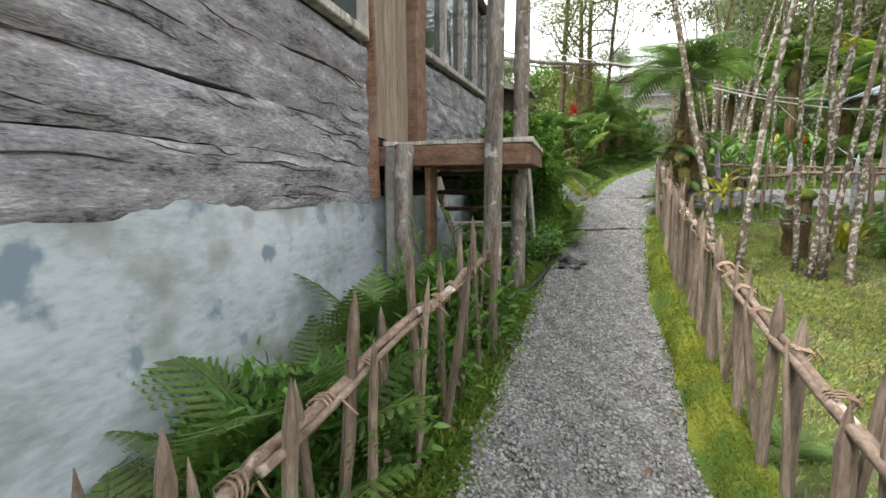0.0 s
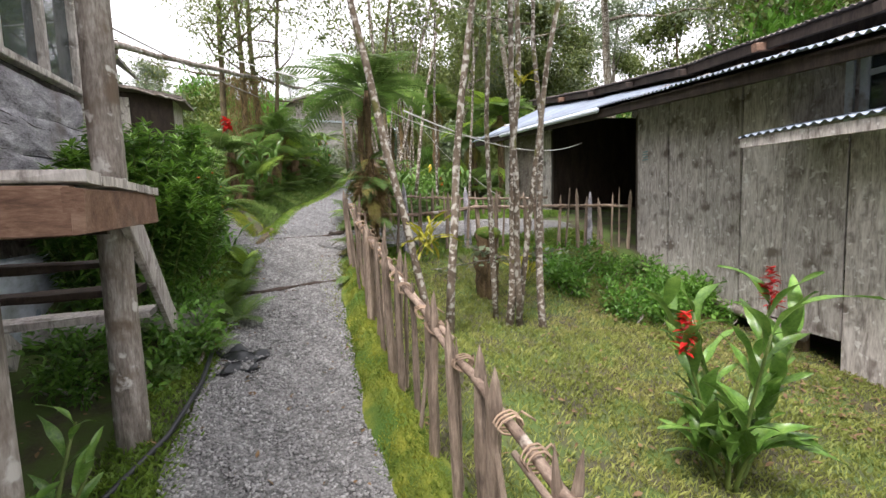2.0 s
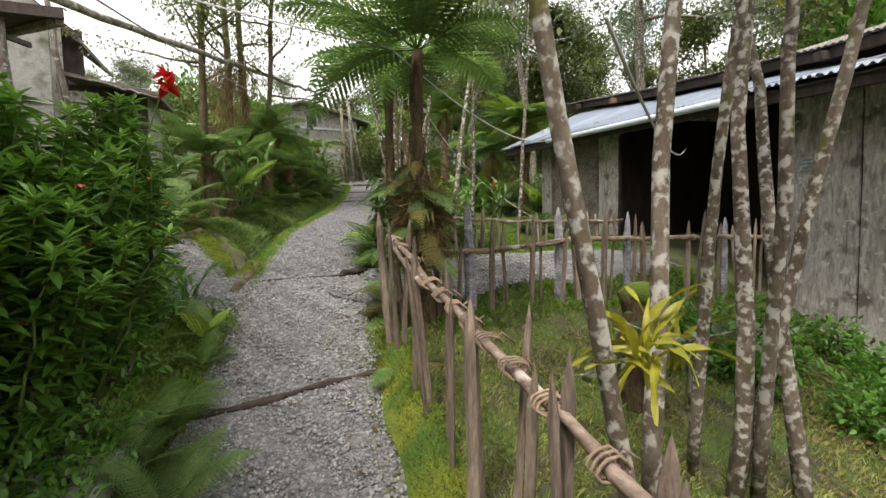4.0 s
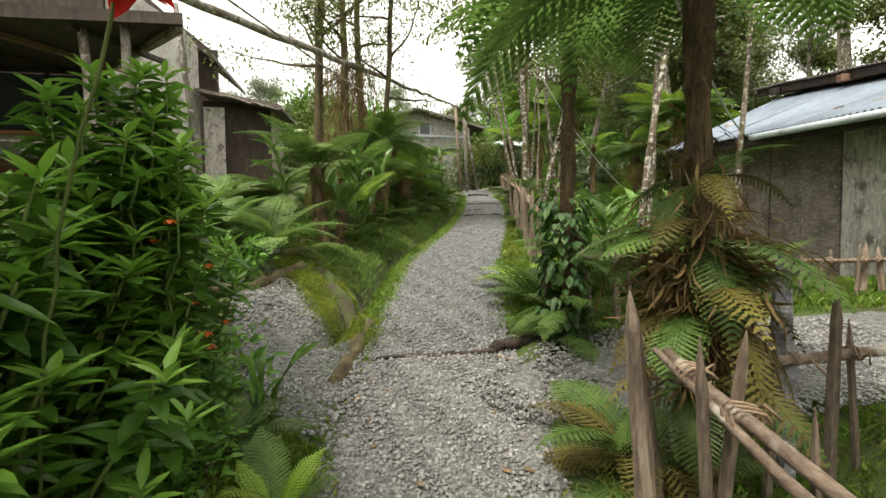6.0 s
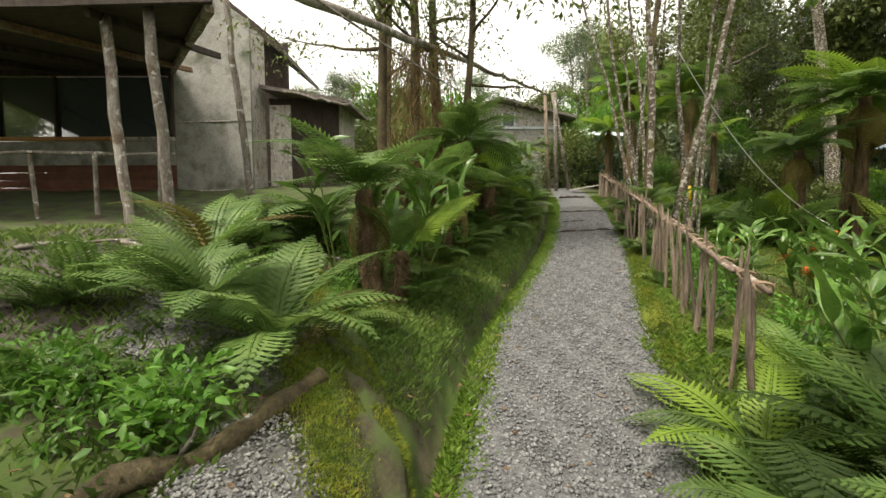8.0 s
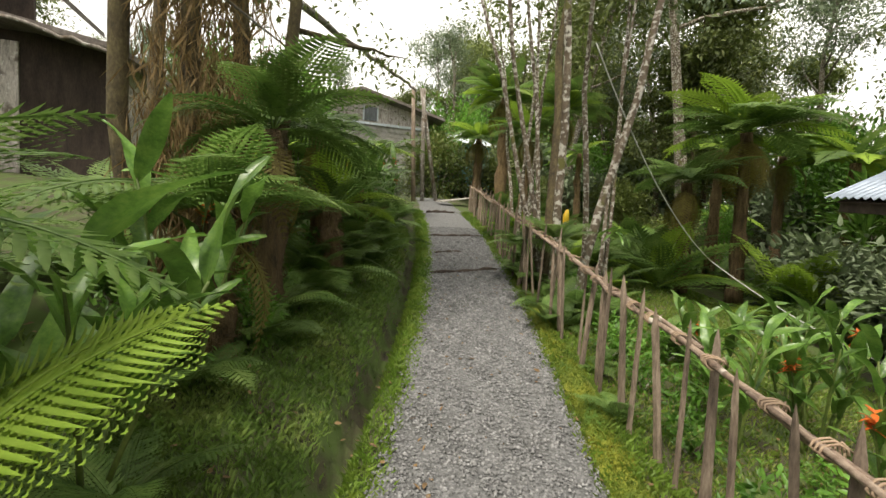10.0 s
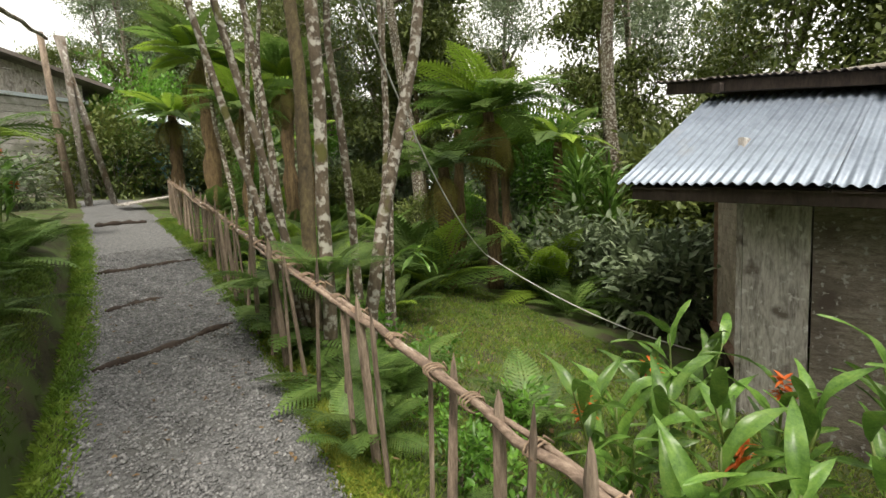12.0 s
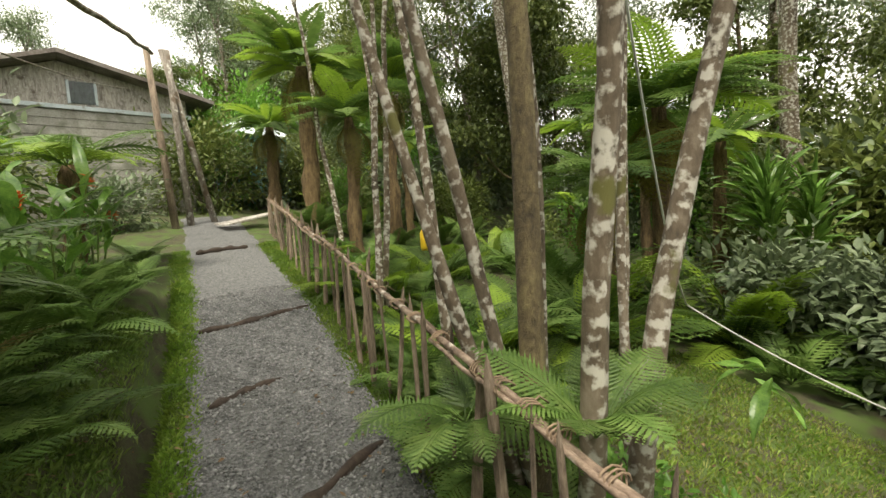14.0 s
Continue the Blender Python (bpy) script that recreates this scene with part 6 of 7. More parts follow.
# ---- low herbs, grass, moss sprigs ----
HERB = (bush_stems(60, 0.2, 0.25, 5), bush_mesh(60, 0.24, 0.3, 260, 0.06, M["leaf"], 0.42))
rng = np.random.default_rng(61)
for k in range(230):
    zone = k % 5
    if zone == 0:
        x, y = rng.uniform(0.1, 0.8), rng.uniform(1.2, 5.2)
    elif zone == 1:
        x, y = rng.uniform(0.2, 1.25), rng.uniform(6.6, 9.8)
    elif zone == 2:
        y = rng.uniform(11, 24)
        x = float(path_x(y)) - rng.uniform(1.7, 3.2)
    elif zone == 3:
        y = rng.uniform(10.8, 25)
        x = float(path_x(y)) + rng.uniform(1.15, 2.2)
    else:
        x, y = rng.uniform(5.2, 7.0), rng.uniform(6.5, 8.2)
    bush(HERB, x, y, "low leafy herb on damp soil", "low herbs", rng.uniform(0, 360), rng.uniform(0.6, 1.35), None, "low_herb")


for k in range(16):
    x, y = rng.uniform(-0.9, 0.75), rng.uniform(9.9, 11.6)
    bush(HERB, x, y, "low leafy herb on damp soil", "low herbs", rng.uniform(0, 360), rng.uniform(0.7, 1.2), None, "low_herb")
for k in range(7):
    fern(rng.uniform(-0.4, 0.9), rng.uniform(9.9, 11.2), 7, rng.uniform(0.35, 0.55), ("near", "mid"), 930 + k, "small fern on the damp yard soil", (10, 55))
GARDEN = [(bush_stems(63 + k, 0.28, 0.45, 7), bush_mesh(63 + k, 0.28, 0.46, 700, 0.065, M["leaf"], 0.36)) for k in range(2)]
rng = np.random.default_rng(64)
for k in range(22):
    bush(GARDEN[k % 2], 0.28 + 0.52 * ((k * 0.618) % 1), 1.0 + 3.5 * k / 21, "leafy green garden plant behind the picket fence", "bed plants", rng.uniform(0, 360), rng.uniform(0.95, 1.5) * (0.55 if k < 9 else 1.0), None, "garden_plant")


def scatter(name, n, region, length, width, mat, label, cat, seed, bend=0.8):
    rng = np.random.default_rng(seed)
    x, y = region(n, rng)
    patchy = np.sin(x * 2.3 + 1.7 * np.sin(y * 1.3)) * np.cos(y * 1.9 + np.sin(x * 1.1)) + rng.normal(0, 0.5, len(x))
    keep = patchy > -0.75
    x, y = x[keep], y[keep]
    pos = np.stack([x, y, ground_full(x, y) + 0.0], 1)
    m = len(x)
    v, t = blade_arrays(pos, unit(rng.normal(0, 0.3, (m, 3)) + (0, 0, 1)), length * rng.uniform(0.5, 1.4, m), width * rng.uniform(0.7, 1.3, m), bend, rng)
    return tagged(new(name, fast_mesh(name, v, t, mat)), label, cat, kind="stuff")


def box_region(x0, x1, y0, y1):
    return lambda n, r: (r.uniform(x0, x1, n), r.uniform(y0, y1, n))


def along(d0, d1, y0, y1, power=1.0):
    def f(n, r):
        y = y0 + (y1 - y0) * r.random(n) ** power
        side = 1 if d0 > 0 else -1
        return path_x(y) + r.uniform(d0, d1, n) + side * (wide(y) - HALF) + r.normal(0, 0.03, n), y
    return f


scatter("lawn_grass", 120000, box_region(2.35, 7.0, 1.5, 9.0), 0.045, 0.0048, M["drygrass"], "short patchy lawn grass", "grass", 1)
scatter("lawn_grass", 60000, along(0.75, 5.2, 10.5, 19.5), 0.05, 0.006, M["grass"], "bright green lawn sloping down from the fence", "grass", 2)
scatter("lawn_grass", 26000, along(0.9, 5.0, 12.0, 19.0), 0.045, 0.006, M["drygrass"], "yellowing blades in the sloping lawn", "grass", 12)
scatter("verge_grass", 26000, along(-0.95, -0.50, 1.5, 9.8), 0.055, 0.005, M["grass"], "green grass verge beside the gravel path", "grass", 3)
scatter("verge_grass", 30000, along(-0.76, -0.50, 10.0, 25), 0.05, 0.005, M["grass"], "bright grass strip between path and ditch", "grass", 4)
scatter("bank_grass", 78000, along(-2.6, -0.96, 12.0, 22), 0.06, 0.006, M["bankgrass"], "rough grass on the ditch bank", "grass", 5)
scatter("verge_grass", 30000, along(0.50, 0.95, 10.6, 25), 0.055, 0.005, M["grass"], "grass and moss under the fence", "grass", 6)
scatter("verge_grass", 14000, along(0.5, 0.8, 1.0, 8.8), 0.05, 0.005, M["grass"], "grass under the picket fence", "grass", 8)


scatter("rough_grass", 16000, box_region(-3.5, 1.0, 9.6, 15.5), 0.10, 0.007, M["bankgrass"], "rough grass before the porch", "grass", 9)
scatter("side_grass", 22000, box_region(3.6, 7.5, 10.3, 13.0), 0.08, 0.006, M["grass"], "grass behind the side path's fence", "grass", 10)
scatter("side_grass", 9000, box_region(3.2, 6.8, 8.5, 9.2), 0.07, 0.006, M["grass"], "grass under the cross fence", "grass", 11)


def moss_fill(n, r):
    y = r.uniform(2.5, 8.3, n)
    return path_x(y) + HALF - 0.02 + 0.25 * r.random(n), y


def moss_sprigs(name, n, region, lift, label, seed):
    rng = np.random.default_rng(seed)
    x, y = region(n, rng)
    d = x - path_x(y)
    z = ground(x, y) + lift(d, y)
    v, t = blade_arrays(np.stack([x, y, z], 1), unit(rng.normal(0, 0.5, (len(x), 3)) + (0, 0, 1)), 0.022 * rng.uniform(0.5, 1.4, len(x)), 0.006 * rng.uniform(0.7, 1.3, len(x)), 0.6, rng)
    tagged(new(name, fast_mesh(name, v, t, M["mossblade"])), label, "moss", kind="stuff")


moss_sprigs("moss_sprigs", 30000, moss_fill, lambda d, y: 0.03 + 0.09 * np.sin(np.pi * np.clip((d - HALF + 0.03) / 0.27, 0, 1)) * (0.8 + 0.3 * np.sin(y * 7)), "tiny yellow-green moss sprigs on the bank", 1)
moss_sprigs("moss_sprigs", 22000, along(0.52, 0.78, 12.5, 18), lambda d, y: 0.02 + 0.07 * np.sin(np.pi * np.clip((d - 0.64) / 0.21, 0, 1)) * np.maximum(0.15, 0.5 + 0.6 * np.sin(y * 4.3)), "yellow-green moss along the gravel", 2)
moss_sprigs("moss_sprigs", 14000, lambda n, r: ((1.88 - 0.42 * (q := r.uniform(0, 1.9, n)) + r.normal(0, 0.09, n)), 10.5 + q * 0.95 + r.normal(0, 0.08, n)), lambda d, y: 0.05 + 0 * d, "yellow moss ridge between the gravel paths", 3)

# mossy ridge between the gravel arms, rotten logs holding the little terraces
ridge = lerp_path([(1.95, 10.75, 0), (1.80, 11.4, 0), (1.42, 12.2, 0), (0.95, 13.2, 0), (0.55, 14.3, 0)], 0.12, 0.02, 4)
ridge = np.array([(x, y, float(ground(x, y)) - 0.045) for x, y, z in ridge])
ob = solid("moss_ridge", *tube(ridge, 0.04 + 0.09 * np.sin(np.linspace(0.1, 2.9, len(ridge))) ** 0.5, 12, 0.16, 6), M["soil"], smooth=True)
tagged(ob, "low ridge of yellow-green moss between gravel paths", "moss", kind="structure")
pick = np.random.default_rng(17)
m = 26000
i = pick.integers(0, len(ridge) - 1, m)
core = ridge[i] + (ridge[i + 1] - ridge[i]) * pick.random((m, 1))
a = pick.uniform(0, 3.14, m)
out = np.stack([np.cos(a), 0.4 * np.cos(a), np.sin(a)], 1)
v, t = blade_arrays(core + out * (0.04 + 0.09 * np.sin(np.linspace(0.1, 2.9, len(ridge))) ** 0.5)[i][:, None], unit(out + pick.normal(0, 0.4, (m, 3))), pick.uniform(0.012, 0.035, m), pick.uniform(0.004, 0.008, m), 0.5, pick)
tagged(new("moss_sprigs", fast_mesh("moss_sprigs", v, t, M["mossblade"])), "fine moss sprigs on the ridge", "moss", kind="stuff")
for pts, r in (([(0.62, 10.95), (0.95, 11.3), (1.28, 11.95)], 0.06), ([(1.72, 9.95), (1.84, 10.4), (1.93, 10.8)], 0.05), ([(-0.7, 13.2), (-0.1, 13.5), (0.5, 13.5)], 0.05)):
    line = lerp_path([(x, y, float(ground_full(x, y)) + r * 0.55) for x, y in pts], 0.12, 0.012, int(r * 100))
    e = thing("edging_log", tuple(line[0]), "rotten mossy log edging a gravel terrace", "log", "edging logs")
    solid("log", *tube(line, r * (1 + 0.15 * np.sin(np.arange(len(line)) * 1.9)), 9, 0.12, 3), M["mossbark"], e, smooth=True)
# sticks lying on the bare soil before the porch
for k, (x, y, L, ang) in enumerate(((-0.9, 13.6, 1.3, 0.3), (-1.6, 14.3, 1.7, -0.2), (-0.4, 14.4, 0.9, 1.1), (-2.3, 13.8, 1.1, 0.7), (-1.2, 15.0, 1.5, 0.1), (0.1, 14.9, 0.8, -0.5))):
    line = [(x + L * q * math.cos(ang), y + L * q * math.sin(ang) + 0.06 * math.sin(4 * q + k), float(ground_full(x + L * q * math.cos(ang), y + L * q * math.sin(ang))) + 0.055) for q in np.linspace(0, 1, 8)]
    e = thing("fallen_stick", line[0], "grey fallen stick on bare dark soil", "stick", "fallen sticks")
    solid("wood", *tube(line, np.linspace(0.03, 0.012, 8), 7, 0.1, k), M["pole"], e, smooth=True)
# red petals dropped on the gravel
for k, (x, y) in enumerate(((1.36, 7.25), (1.38, 6.95), (1.30, 7.05))):
    c = np.array([x, y, float(ground(x, y)) + 0.05])
    v, t = petals(c, 5, 0.035, 0.024, 0.8, np.random.default_rng(k))
    ob = new("fallen_blossom", fast_mesh("fallen_blossom", v, t, M["red"]))
    tagged(ob, "red blossom fallen on the gravel's edge", "blossom", "fallen blossoms")

# fallen leaves
rng = np.random.default_rng(90)
n = 2600
y = rng.uniform(1, 20, n)
x = path_x(y) + np.where(rng.random(n) < 0.25, rng.uniform(-0.5, 0.5, n), rng.choice([-1, 1], n) * rng.uniform(0.6, 3.2, n))
v, t = leaf_arrays(np.stack([x, y, ground_full(x, y) + 0.035], 1), np.stack([np.cos(y * 91), np.sin(x * 77), rng.normal(0, 0.2, n)], 1), rng.normal(0, 0.25, (n, 3)) + (0, 0, 1), rng.uniform(0.025, 0.07, n), rng.uniform(0.012, 0.03, n), 0.3, 0.1)
tagged(new("leaf_litter", fast_mesh("leaf_litter", v, t, M["litter"])), "brown fallen leaves on grass and soil", "leaf litter", kind="stuff")

n = 1500
x, y = rng.uniform(5.3, 7.2, n), rng.uniform(3.5, 8.3, n)
v, t = leaf_arrays(np.stack([x, y, ground_full(x, y) + 0.03], 1), np.stack([np.cos(y * 91), np.sin(x * 77), rng.normal(0, 0.2, n)], 1), rng.normal(0, 0.25, (n, 3)) + (0, 0, 1), rng.uniform(0.03, 0.09, n), rng.uniform(0.012, 0.03, n), 0.3, 0.1)
tagged(new("leaf_litter", fast_mesh("leaf_litter", v, t, M["litter"])), "brown leaf litter along the hut's foot", "leaf litter", kind="stuff")

# crushed stones of the path and of its side arms
rng = np.random.default_rng(44)
n = 75000
y = 2.0 + 20.0 * rng.random(n) ** 1.15
dd = (rng.uniform(-0.55, 0.55, n) + rng.normal(0, 0.03, n)) * wide(y) / HALF
x = path_x(y) + dd
z = ground(x, y) + 0.014 + 0.02 * (1 - (dd / 0.66) ** 2)
for cx, cy, rx, ry, turn, lift, m in ((1.38, 10.55, 0.42, 1.15, 0.3, 0.035, 5000), (0.35, 12.6, 0.7, 0.9, 0.7, 0.035, 5000), (4.2, 9.65, 1.7, 0.60, -0.02, 0.06, 9000)):
    a, r = rng.uniform(0, 6.28, m), 0.98 * np.sqrt(rng.random(m))
    px, py = cx + rx * r * np.cos(a) * math.cos(turn) - ry * r * np.sin(a) * math.sin(turn), cy + rx * r * np.cos(a) * math.sin(turn) + ry * r * np.sin(a) * math.cos(turn)
    x, y, z = np.concatenate([x, px]), np.concatenate([y, py]), np.concatenate([z, ground_full(px, py) + lift])
    n += m
s = 0.0065 + 0.012 * rng.random(n) ** 2
octa = np.array([(1, 0, 0), (-1, 0, 0), (0, 1, 0), (0, -1, 0), (0, 0, 0.7), (0, 0, -0.7)], float)
ang = rng.uniform(0, 6.28, n)
c, q = np.cos(ang), np.sin(ang)
jit = octa[None] * rng.uniform(0.6, 1.3, (n, 6, 1)) + rng.normal(0, 0.12, (n, 6, 3))
vx = jit[..., 0] * c[:, None] - jit[..., 1] * q[:, None]
vy = jit[..., 0] * q[:, None] + jit[..., 1] * c[:, None]
v = np.stack([vx, vy, jit[..., 2]], -1) * s[:, None, None] + np.stack([x, y, z + s * 0.25], 1)[:, None]
ft = np.array([(0, 2, 4), (2, 1, 4), (1, 3, 4), (3, 0, 4), (2, 0, 5), (1, 2, 5), (3, 1, 5), (0, 3, 5)])
upper = (y > 10.25 + rng.normal(0, 0.2, n)) & (np.abs(x - path_x(y)) < 0.75)
for part_v, mat, label in ((v[~upper], "pebble", "loose grey crushed stones on the path"), (v[upper], "upper_pebble", "darker grey crushed stones on the upper path")):
    t = (ft[None] + 6 * np.arange(len(part_v))[:, None, None]).reshape(-1, 3)
    tagged(new("gravel_stones", fast_mesh("gravel_stones", part_v.reshape(-1, 3), t, M[mat])), label, "gravel", kind="stuff")


# ---- porch house behind the ferns ----
def slab_of(corners, thick):
    """A flat slab from four upper corners."""
    q = list(corners)
    return q + [(x, y, z - thick) for x, y, z in q], [(0, 1, 2, 3), (7, 6, 5, 4), (0, 4, 5, 1), (1, 5, 6, 2), (2, 6, 7, 3), (3, 7, 4, 0)]


PH = 21.2
ph = thing("porch_house", (-4.5, PH, 1.8), "dark timber house with a tall window and porch", "house")
q = [(-5.0, PH, 1.7), (-3.0, PH, 1.7), (-3.0, PH, 7.5), (-5.0, PH, 8.9)]
solid("panel", q + [(x, y + 0.12, z) for x, y, z in q], [(0, 1, 2, 3), (7, 6, 5, 4), (0, 4, 5, 1), (1, 5, 6, 2), (2, 6, 7, 3), (3, 7, 4, 0)], M["concrete"], ph, "grey stained wall panel")
for z in (3.1, 4.9):
    solid("panel_joint", *beam((-5.0, PH - 0.012, z), (-3.0, PH - 0.012, z + 0.05), 0.02, 0.03), M["board"], ph)
solid("end_wall", *beam((-3.04, PH + 0.13, 4.6), (-3.04, PH + 1.0, 4.6), 0.08, 5.7), M["board"], ph)
for k in range(9):
    z = 2.0 + 0.2 * k
    solid("wall_board", *beam((-11, PH + 0.02, z + 0.1), (-5.02, PH + 0.02, z + 0.1), 0.06, 0.19, (0, 0, 1), 6, 0.004, k), M["brick"], ph, "" if k else "red-brown lower wall board")
solid("band", *beam((-11, PH - 0.02, 4.1), (-5.02, PH - 0.02, 4.1), 0.08, 0.62), M["concrete"], ph, "grey band under the window")
solid("window_sill", *beam((-11, PH - 0.07, 4.47), (-6.6, PH - 0.07, 4.47), 0.18, 0.09), M["orangepaint"], ph, "orange window sill")
solid("window_sill", *beam((-6.58, PH - 0.05, 4.47), (-5.02, PH - 0.05, 4.47), 0.14, 0.08), M["board"], ph)
for x in (-9.6, -8.1, -6.5, -5.06):
    solid("mullion", *beam((x, PH - 0.01, 4.52), (x, PH - 0.01, 6.1), 0.08, 0.09, (0, 1, 0)), M["dark"], ph)
solid("pane", *beam((-9.56, PH + 0.03, 5.3), (-5.1, PH + 0.03, 5.3), 0.012, 1.56), M["glass"], ph, "dark reflecting window glass")
solid("side_boards", *beam((-11, PH, 5.3), (-9.65, PH, 5.3), 0.08, 1.56), M["dark"], ph)
solid("head_wall", *beam((-11, PH, 7.4), (-5.02, PH, 7.4), 0.1, 2.6), M["dark"], ph)
solid("inner_wall", *beam((-11, 24.5, 5.0), (-3.1, 24.5, 5.0), 0.1, 6.4), M["dark"], ph)
solid("porch_roof", *slab_of([(-11, 15.2, 5.10), (-0.95, 15.2, 5.22), (-4.95, PH - 0.06, 6.34), (-11, PH - 0.06, 6.34)], 0.10), M["dark"], ph, "dark boarded porch roof")
solid("porch_fascia", *beam((-11, 15.16, 5.03), (-0.9, 15.16, 5.15), 0.05, 0.2, (0, 0, 1), 10, 0.006, 3), M["dark"], ph)
solid("hip_beam", *beam((-0.98, 15.26, 5.06), (-4.95, PH - 0.1, 6.2), 0.12, 0.14, (0, 0, 1), 10, 0.006, 4), M["pole"], ph)
for k in range(5):
    x = -9.6 + 1.75 * k
    solid("rafter", *beam((x, 15.3, 5.02), (x, min(PH - 0.1, 15.3 + (-x + 0.3) * 1.2), 5.02 + 0.2 * (min(PH - 0.1, 15.3 + (-x + 0.3) * 1.2) - 15.3)), 0.08, 0.12), M["redwood"] if k == 3 else M["dark"], ph)
solid("main_roof", *slab_of([(-3.05, 23.6, 7.8), (-3.05, 28.0, 7.8), (-7.5, 28.0, 11.6), (-7.5, 23.6, 11.6)], 0.14), M["oldtin"], ph, "dark sagging tin roof")
solid("barge_board", *beam((-7.4, 23.5, 11.35), (-2.95, 23.5, 7.62), 0.06, 0.22, (0, 0, 1), 10, 0.01, 6), M["dark"], ph)
solid("porch_slab", *beam((-6.5, 15.75, 1.72), (-1.25, 15.6, 1.72), 1.1, 0.3, (0, 0, 1), 10, 0.008, 5), M["concrete"], ph, "grey concrete porch slab")
solid("porch_rail", *tube(lerp_path([(-8, 16.6, 3.36), (-5, 16.6, 3.42), (-2.3, 16.6, 3.38)], 0.4, 0.01, 3), 0.03, 8, 0.06, 1), M["pole"], ph, "", True)
for x, dx in ((-6.2, -0.3), (-5.4, -0.2), (-4.5, -0.15), (-3.6, 0.0), (-2.6, 0.05)):
    solid("rail_post", *tube([(x, 16.6, 1.4), (x + dx, 16.6, 3.4)], 0.035, 8, 0.05, 4), M["pole"], ph)
for k, pts in enumerate(([(-1.83, 15.65, 1.85), (-1.80, 15.5, 3.3), (-1.84, 15.35, 5.1)], [(-2.35, 15.62, 1.85), (-2.48, 15.6, 3.4), (-2.56, 15.58, 5.1)])):
    solid("porch_post", *tube(lerp_path(pts, 0.3, 0.008, 6 + k), 0.07, 10, 0.06, 6 + k), M["pole"], ph, "leaning grey round porch post", True)
solid("roof_strut", *tube(lerp_path([(-1.36, 17.5, 1.5), (-1.58, 17.5, 3.8), (-1.86, 17.5, 6.5)], 0.4, 0.012, 2), np.linspace(0.075, 0.05, 13), 9, 0.06, 2), M["pole"], ph, "leaning bare grey pole", True)

shed = thing("low_shed", (-1.9, 22, 2.5), "low dark shed with a flat rusty roof", "shed")
solid("wall", *beam((-2.92, 22.3, 4.0), (-0.95, 22.3, 4.0), 0.1, 3.6), M["dark"], shed)
solid("wall_panel", *beam((-2.9, 22.22, 4.3), (-2.3, 22.22, 4.3), 0.04, 2.6), M["board"], shed)
solid("side_wall", *beam((-1.0, 22.36, 4.0), (-1.0, 24.6, 4.0), 0.1, 3.6), M["board"], shed)
solid("roof", *slab_of([(-2.94, 21.6, 6.0), (-0.55, 21.6, 5.6), (-0.55, 24.9, 5.85), (-2.94, 24.9, 6.25)], 0.1), M["oldtin"], shed)
solid("eave_branch", *tube(lerp_path([(-2.2, 21.5, 5.8), (-1.3, 21.45, 5.55), (-0.4, 21.4, 5.35)], 0.2, 0.03, 8), 0.035, 8, 0.1, 4), M["pole"], shed, "", True)

# ---- grey gabled house up the hill ----
fh = thing("gabled_house", (5.2, 33, 4.0), "grey timber house with a gabled roof uphill", "house")
gv = [(3.0, 33, 4.0), (8.2, 33, 4.0), (8.2, 33, 7.7), (5.0, 33, 8.45), (3.0, 33, 7.75)]
gb = [(x, 38, z) for x, y, z in gv]
solid("wall_shell", gv + gb, [(0, 1, 2, 3, 4), (9, 8, 7, 6, 5), (0, 5, 6, 1), (1, 6, 7, 2), (4, 9, 5, 0)], M["board"], fh)
for a, b in (((5.0, 8.6), (2.3, 7.65)), ((5.0, 8.6), (8.9, 7.62))):
    q = [(a[0], 32.3, a[1]), (b[0], 32.3, b[1]), (b[0], 38.4, b[1]), (a[0], 38.4, a[1])]
    solid("roof_slope", q + [(x, y, z - 0.12) for x, y, z in q], [(0, 1, 2, 3), (7, 6, 5, 4), (0, 4, 5, 1), (1, 5, 6, 2), (2, 6, 7, 3), (3, 7, 4, 0)], M["oldtin"], fh)
win = solid("window", *beam((5.2, 32.98, 7.6), (5.8, 32.98, 7.6), 0.05, 0.62), M["glass"], fh)
for x in (5.18, 5.82):
    solid("frame", *beam((x, 32.95, 7.27), (x, 32.95, 7.94), 0.06, 0.07, (1, 0, 0)), M["white"], fh)
solid("floor_band", *beam((3.0, 32.92, 7.16), (8.3, 32.92, 7.12), 0.08, 0.12), M["white"], fh, "pale band board")
for k in range(12):
    solid("cladding_board", *beam((3.02, 32.96, 4.3 + 0.24 * k), (8.18, 32.96, 4.3 + 0.24 * k), 0.03, 0.225), M["concrete"], fh)

teal = thing("teal_shelter", (10.8, 35, 4.2), "teal-sheeted shelter with a pale roof", "shelter")
solid("wall_shell", *beam((9.8, 35.2, 5.6), (12.2, 35.2, 5.6), 1.8, 2.8), M["blue"], teal)
solid("roof", [(9.5, 34.0, 7.0), (12.5, 34.0, 6.9), (12.5, 36.5, 7.1), (9.5, 36.5, 7.2), (10.8, 35.2, 7.8)], [(0, 1, 4), (1, 2, 4), (2, 3, 4), (3, 0, 4), (3, 2, 1, 0)], M["white"], teal)

jug = thing("yellow_jerrycan", (9.12, 22.2, 2.9), "small yellow plastic can among ferns", "can")
solid("body", *tube([(9.12, 22.2, 2.85), (9.12, 22.2, 2.9), (9.12, 22.2, 3.15), (9.14, 22.2, 3.24), (9.15, 22.2, 3.28)], [0.06, 0.08, 0.08, 0.05, 0.02], 12), M["yellow"], jug, "", True)

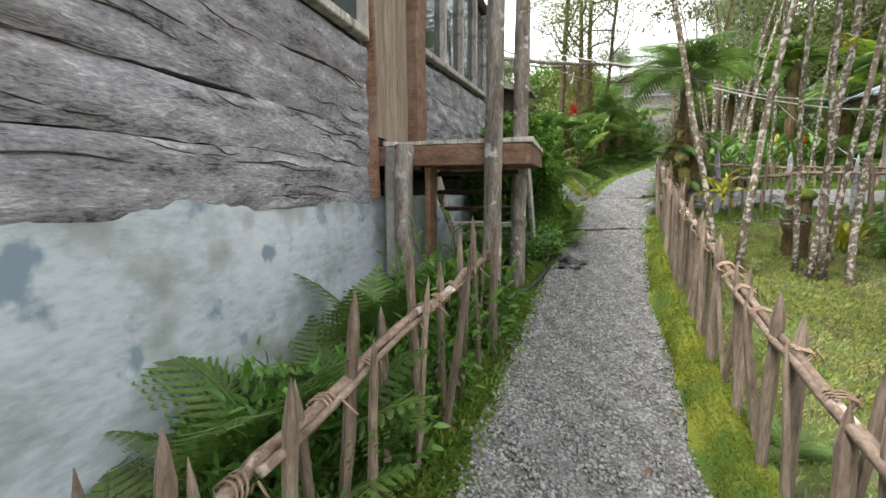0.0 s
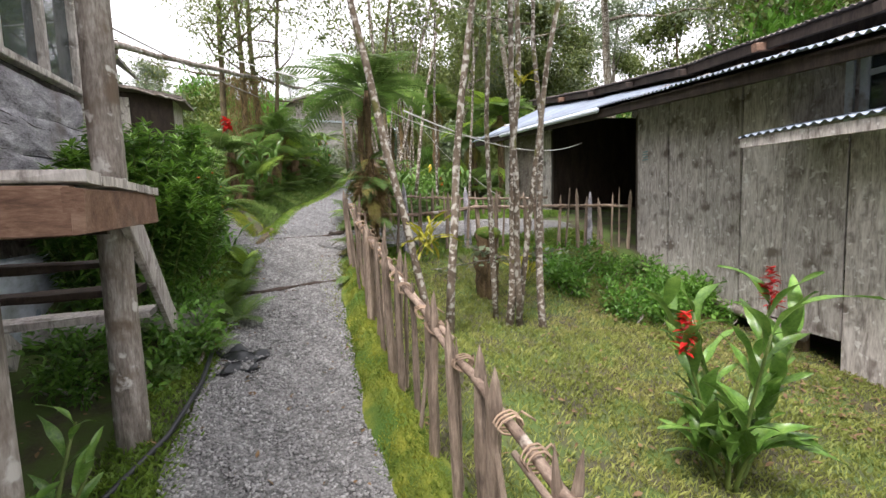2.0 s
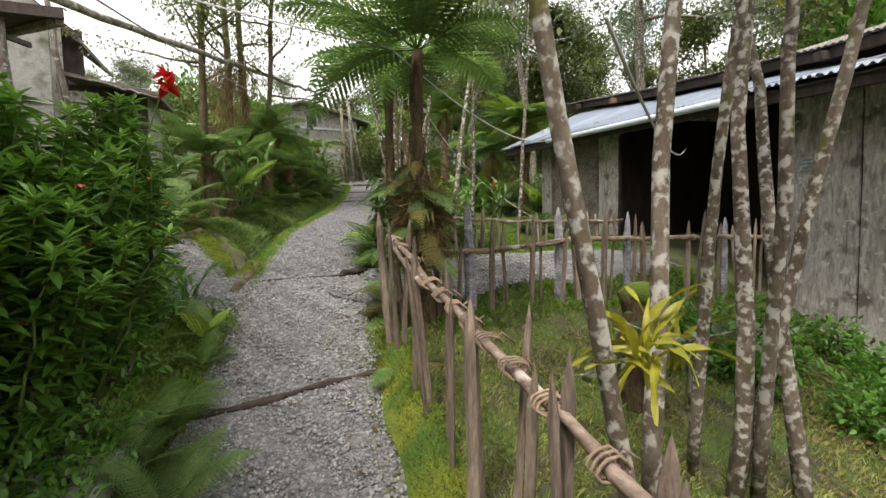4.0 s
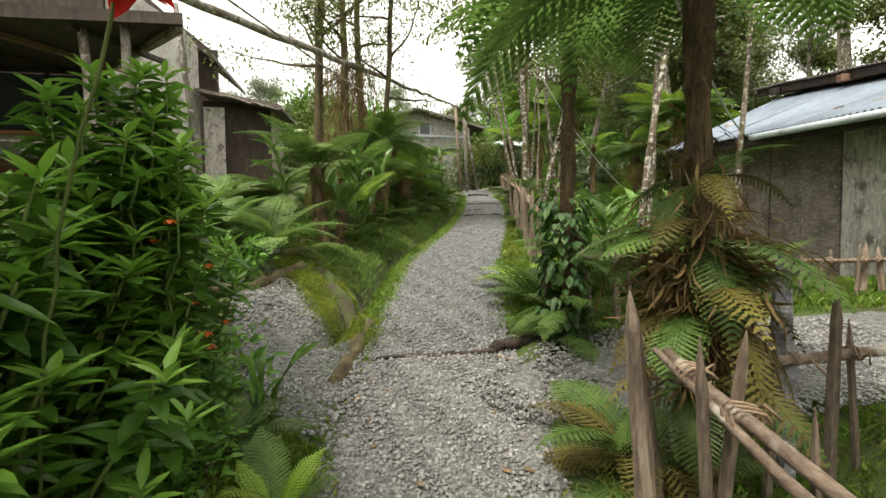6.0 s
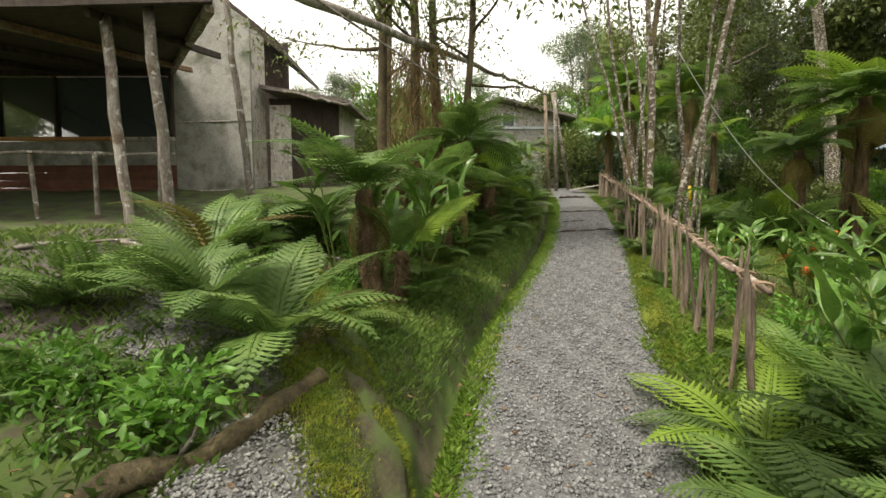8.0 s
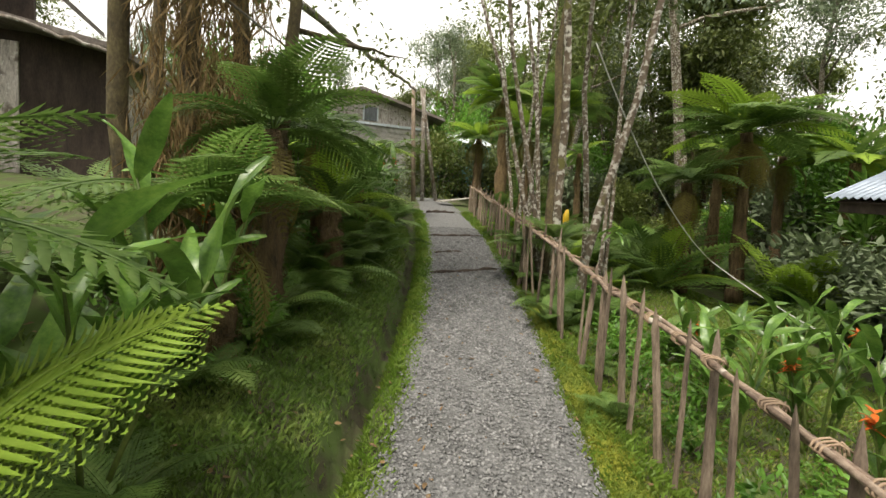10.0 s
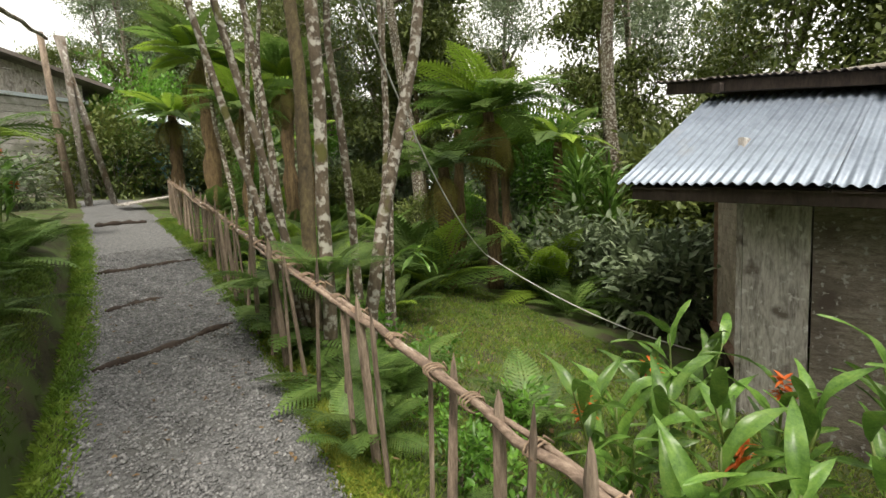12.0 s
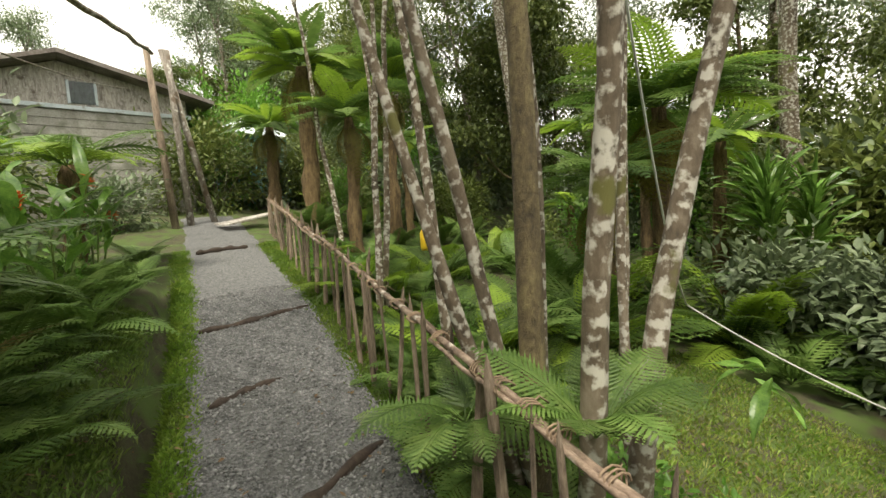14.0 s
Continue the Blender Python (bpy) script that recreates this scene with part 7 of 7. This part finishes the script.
# ---- long pole on posts, wires ----
lp = thing("pole_line", (6.45, 28.1, 3.4), "long bare pole carried on leaning posts", "pole")
solid("pole", *tube(lerp_path([(-0.6, 10.6, 3.8), (2.2, 17.5, 5.25), (6.43, 28.1, 7.5)], 0.7, 0.02, 5), np.linspace(0.055, 0.04, 28)[: len(lerp_path([(-0.6, 10.6, 3.8), (2.2, 17.5, 5.25), (6.43, 28.1, 7.5)], 0.7))], 9, 0.05, 2), M["pole"], lp, "", True)
for k, (x0, x1, m) in enumerate(((6.5, 6.3, "picket"), (6.9, 6.7, "pole"), (7.6, 6.6, "pole"))):
    solid("post", *tube([(x0, 28.1 + 0.3 * k, 3.2), (x1, 28.1, 7.6)], [0.085, 0.07], 9, 0.05, k), M[m], lp, "", True)
sl = thing("plank_stack", (7.6, 27.2, 3.4), "pale planks lying at the path's end", "planks")
for k in range(3):
    solid("plank", *beam((7.2, 27.0 + 0.25 * k, 3.5 + 0.02 * k), (8.6, 27.2 + 0.25 * k, 3.75), 0.2, 0.04), M["board"], sl)


def wire(a, b, sag, r, mat, label, name="wire", mid=None):
    a, b = np.array(a, float), np.array(b, float)
    pts = [a + (b - a) * s - np.array([0, 0, sag * 4 * s * (1 - s)]) for s in np.linspace(0, 1, 24)]
    tagged(solid(name, *tube(pts, r, 5), M[mat], smooth=True), label, "wire")


wire((-1.2, 12.0, 4.9), (2.97, 8.78, 2.80), 0.12, 0.008, "cord", "pale wire strung from the house to a tree fern")
wire((2.97, 8.78, 2.78), hut(7.3, -0.74, 3.02), 0.25, 0.007, "cord", "pale wire strung from a tree fern to the hut")
wire((2.9, 6.45, 2.05), (7.3, 9.6, 2.35), 0.22, 0.007, "cord", "pale wire from a slender tree to the hut's eave")
wire((0.2, 9.6, 3.6), (6.6, 33.0, 7.9), 0.5, 0.012, "pole", "grey cable strung uphill towards the gabled house", "cable")
wire((6.1, 17.2, 5.2), (9.2, 17.9, 2.35), 0.35, 0.009, "cord", "white cord hanging from a slender tree", "cord")
wire((9.2, 17.9, 2.35), (10.0, 15.2, 1.05), 0.15, 0.009, "cord", "white cord running down to the hut's leg", "cord")
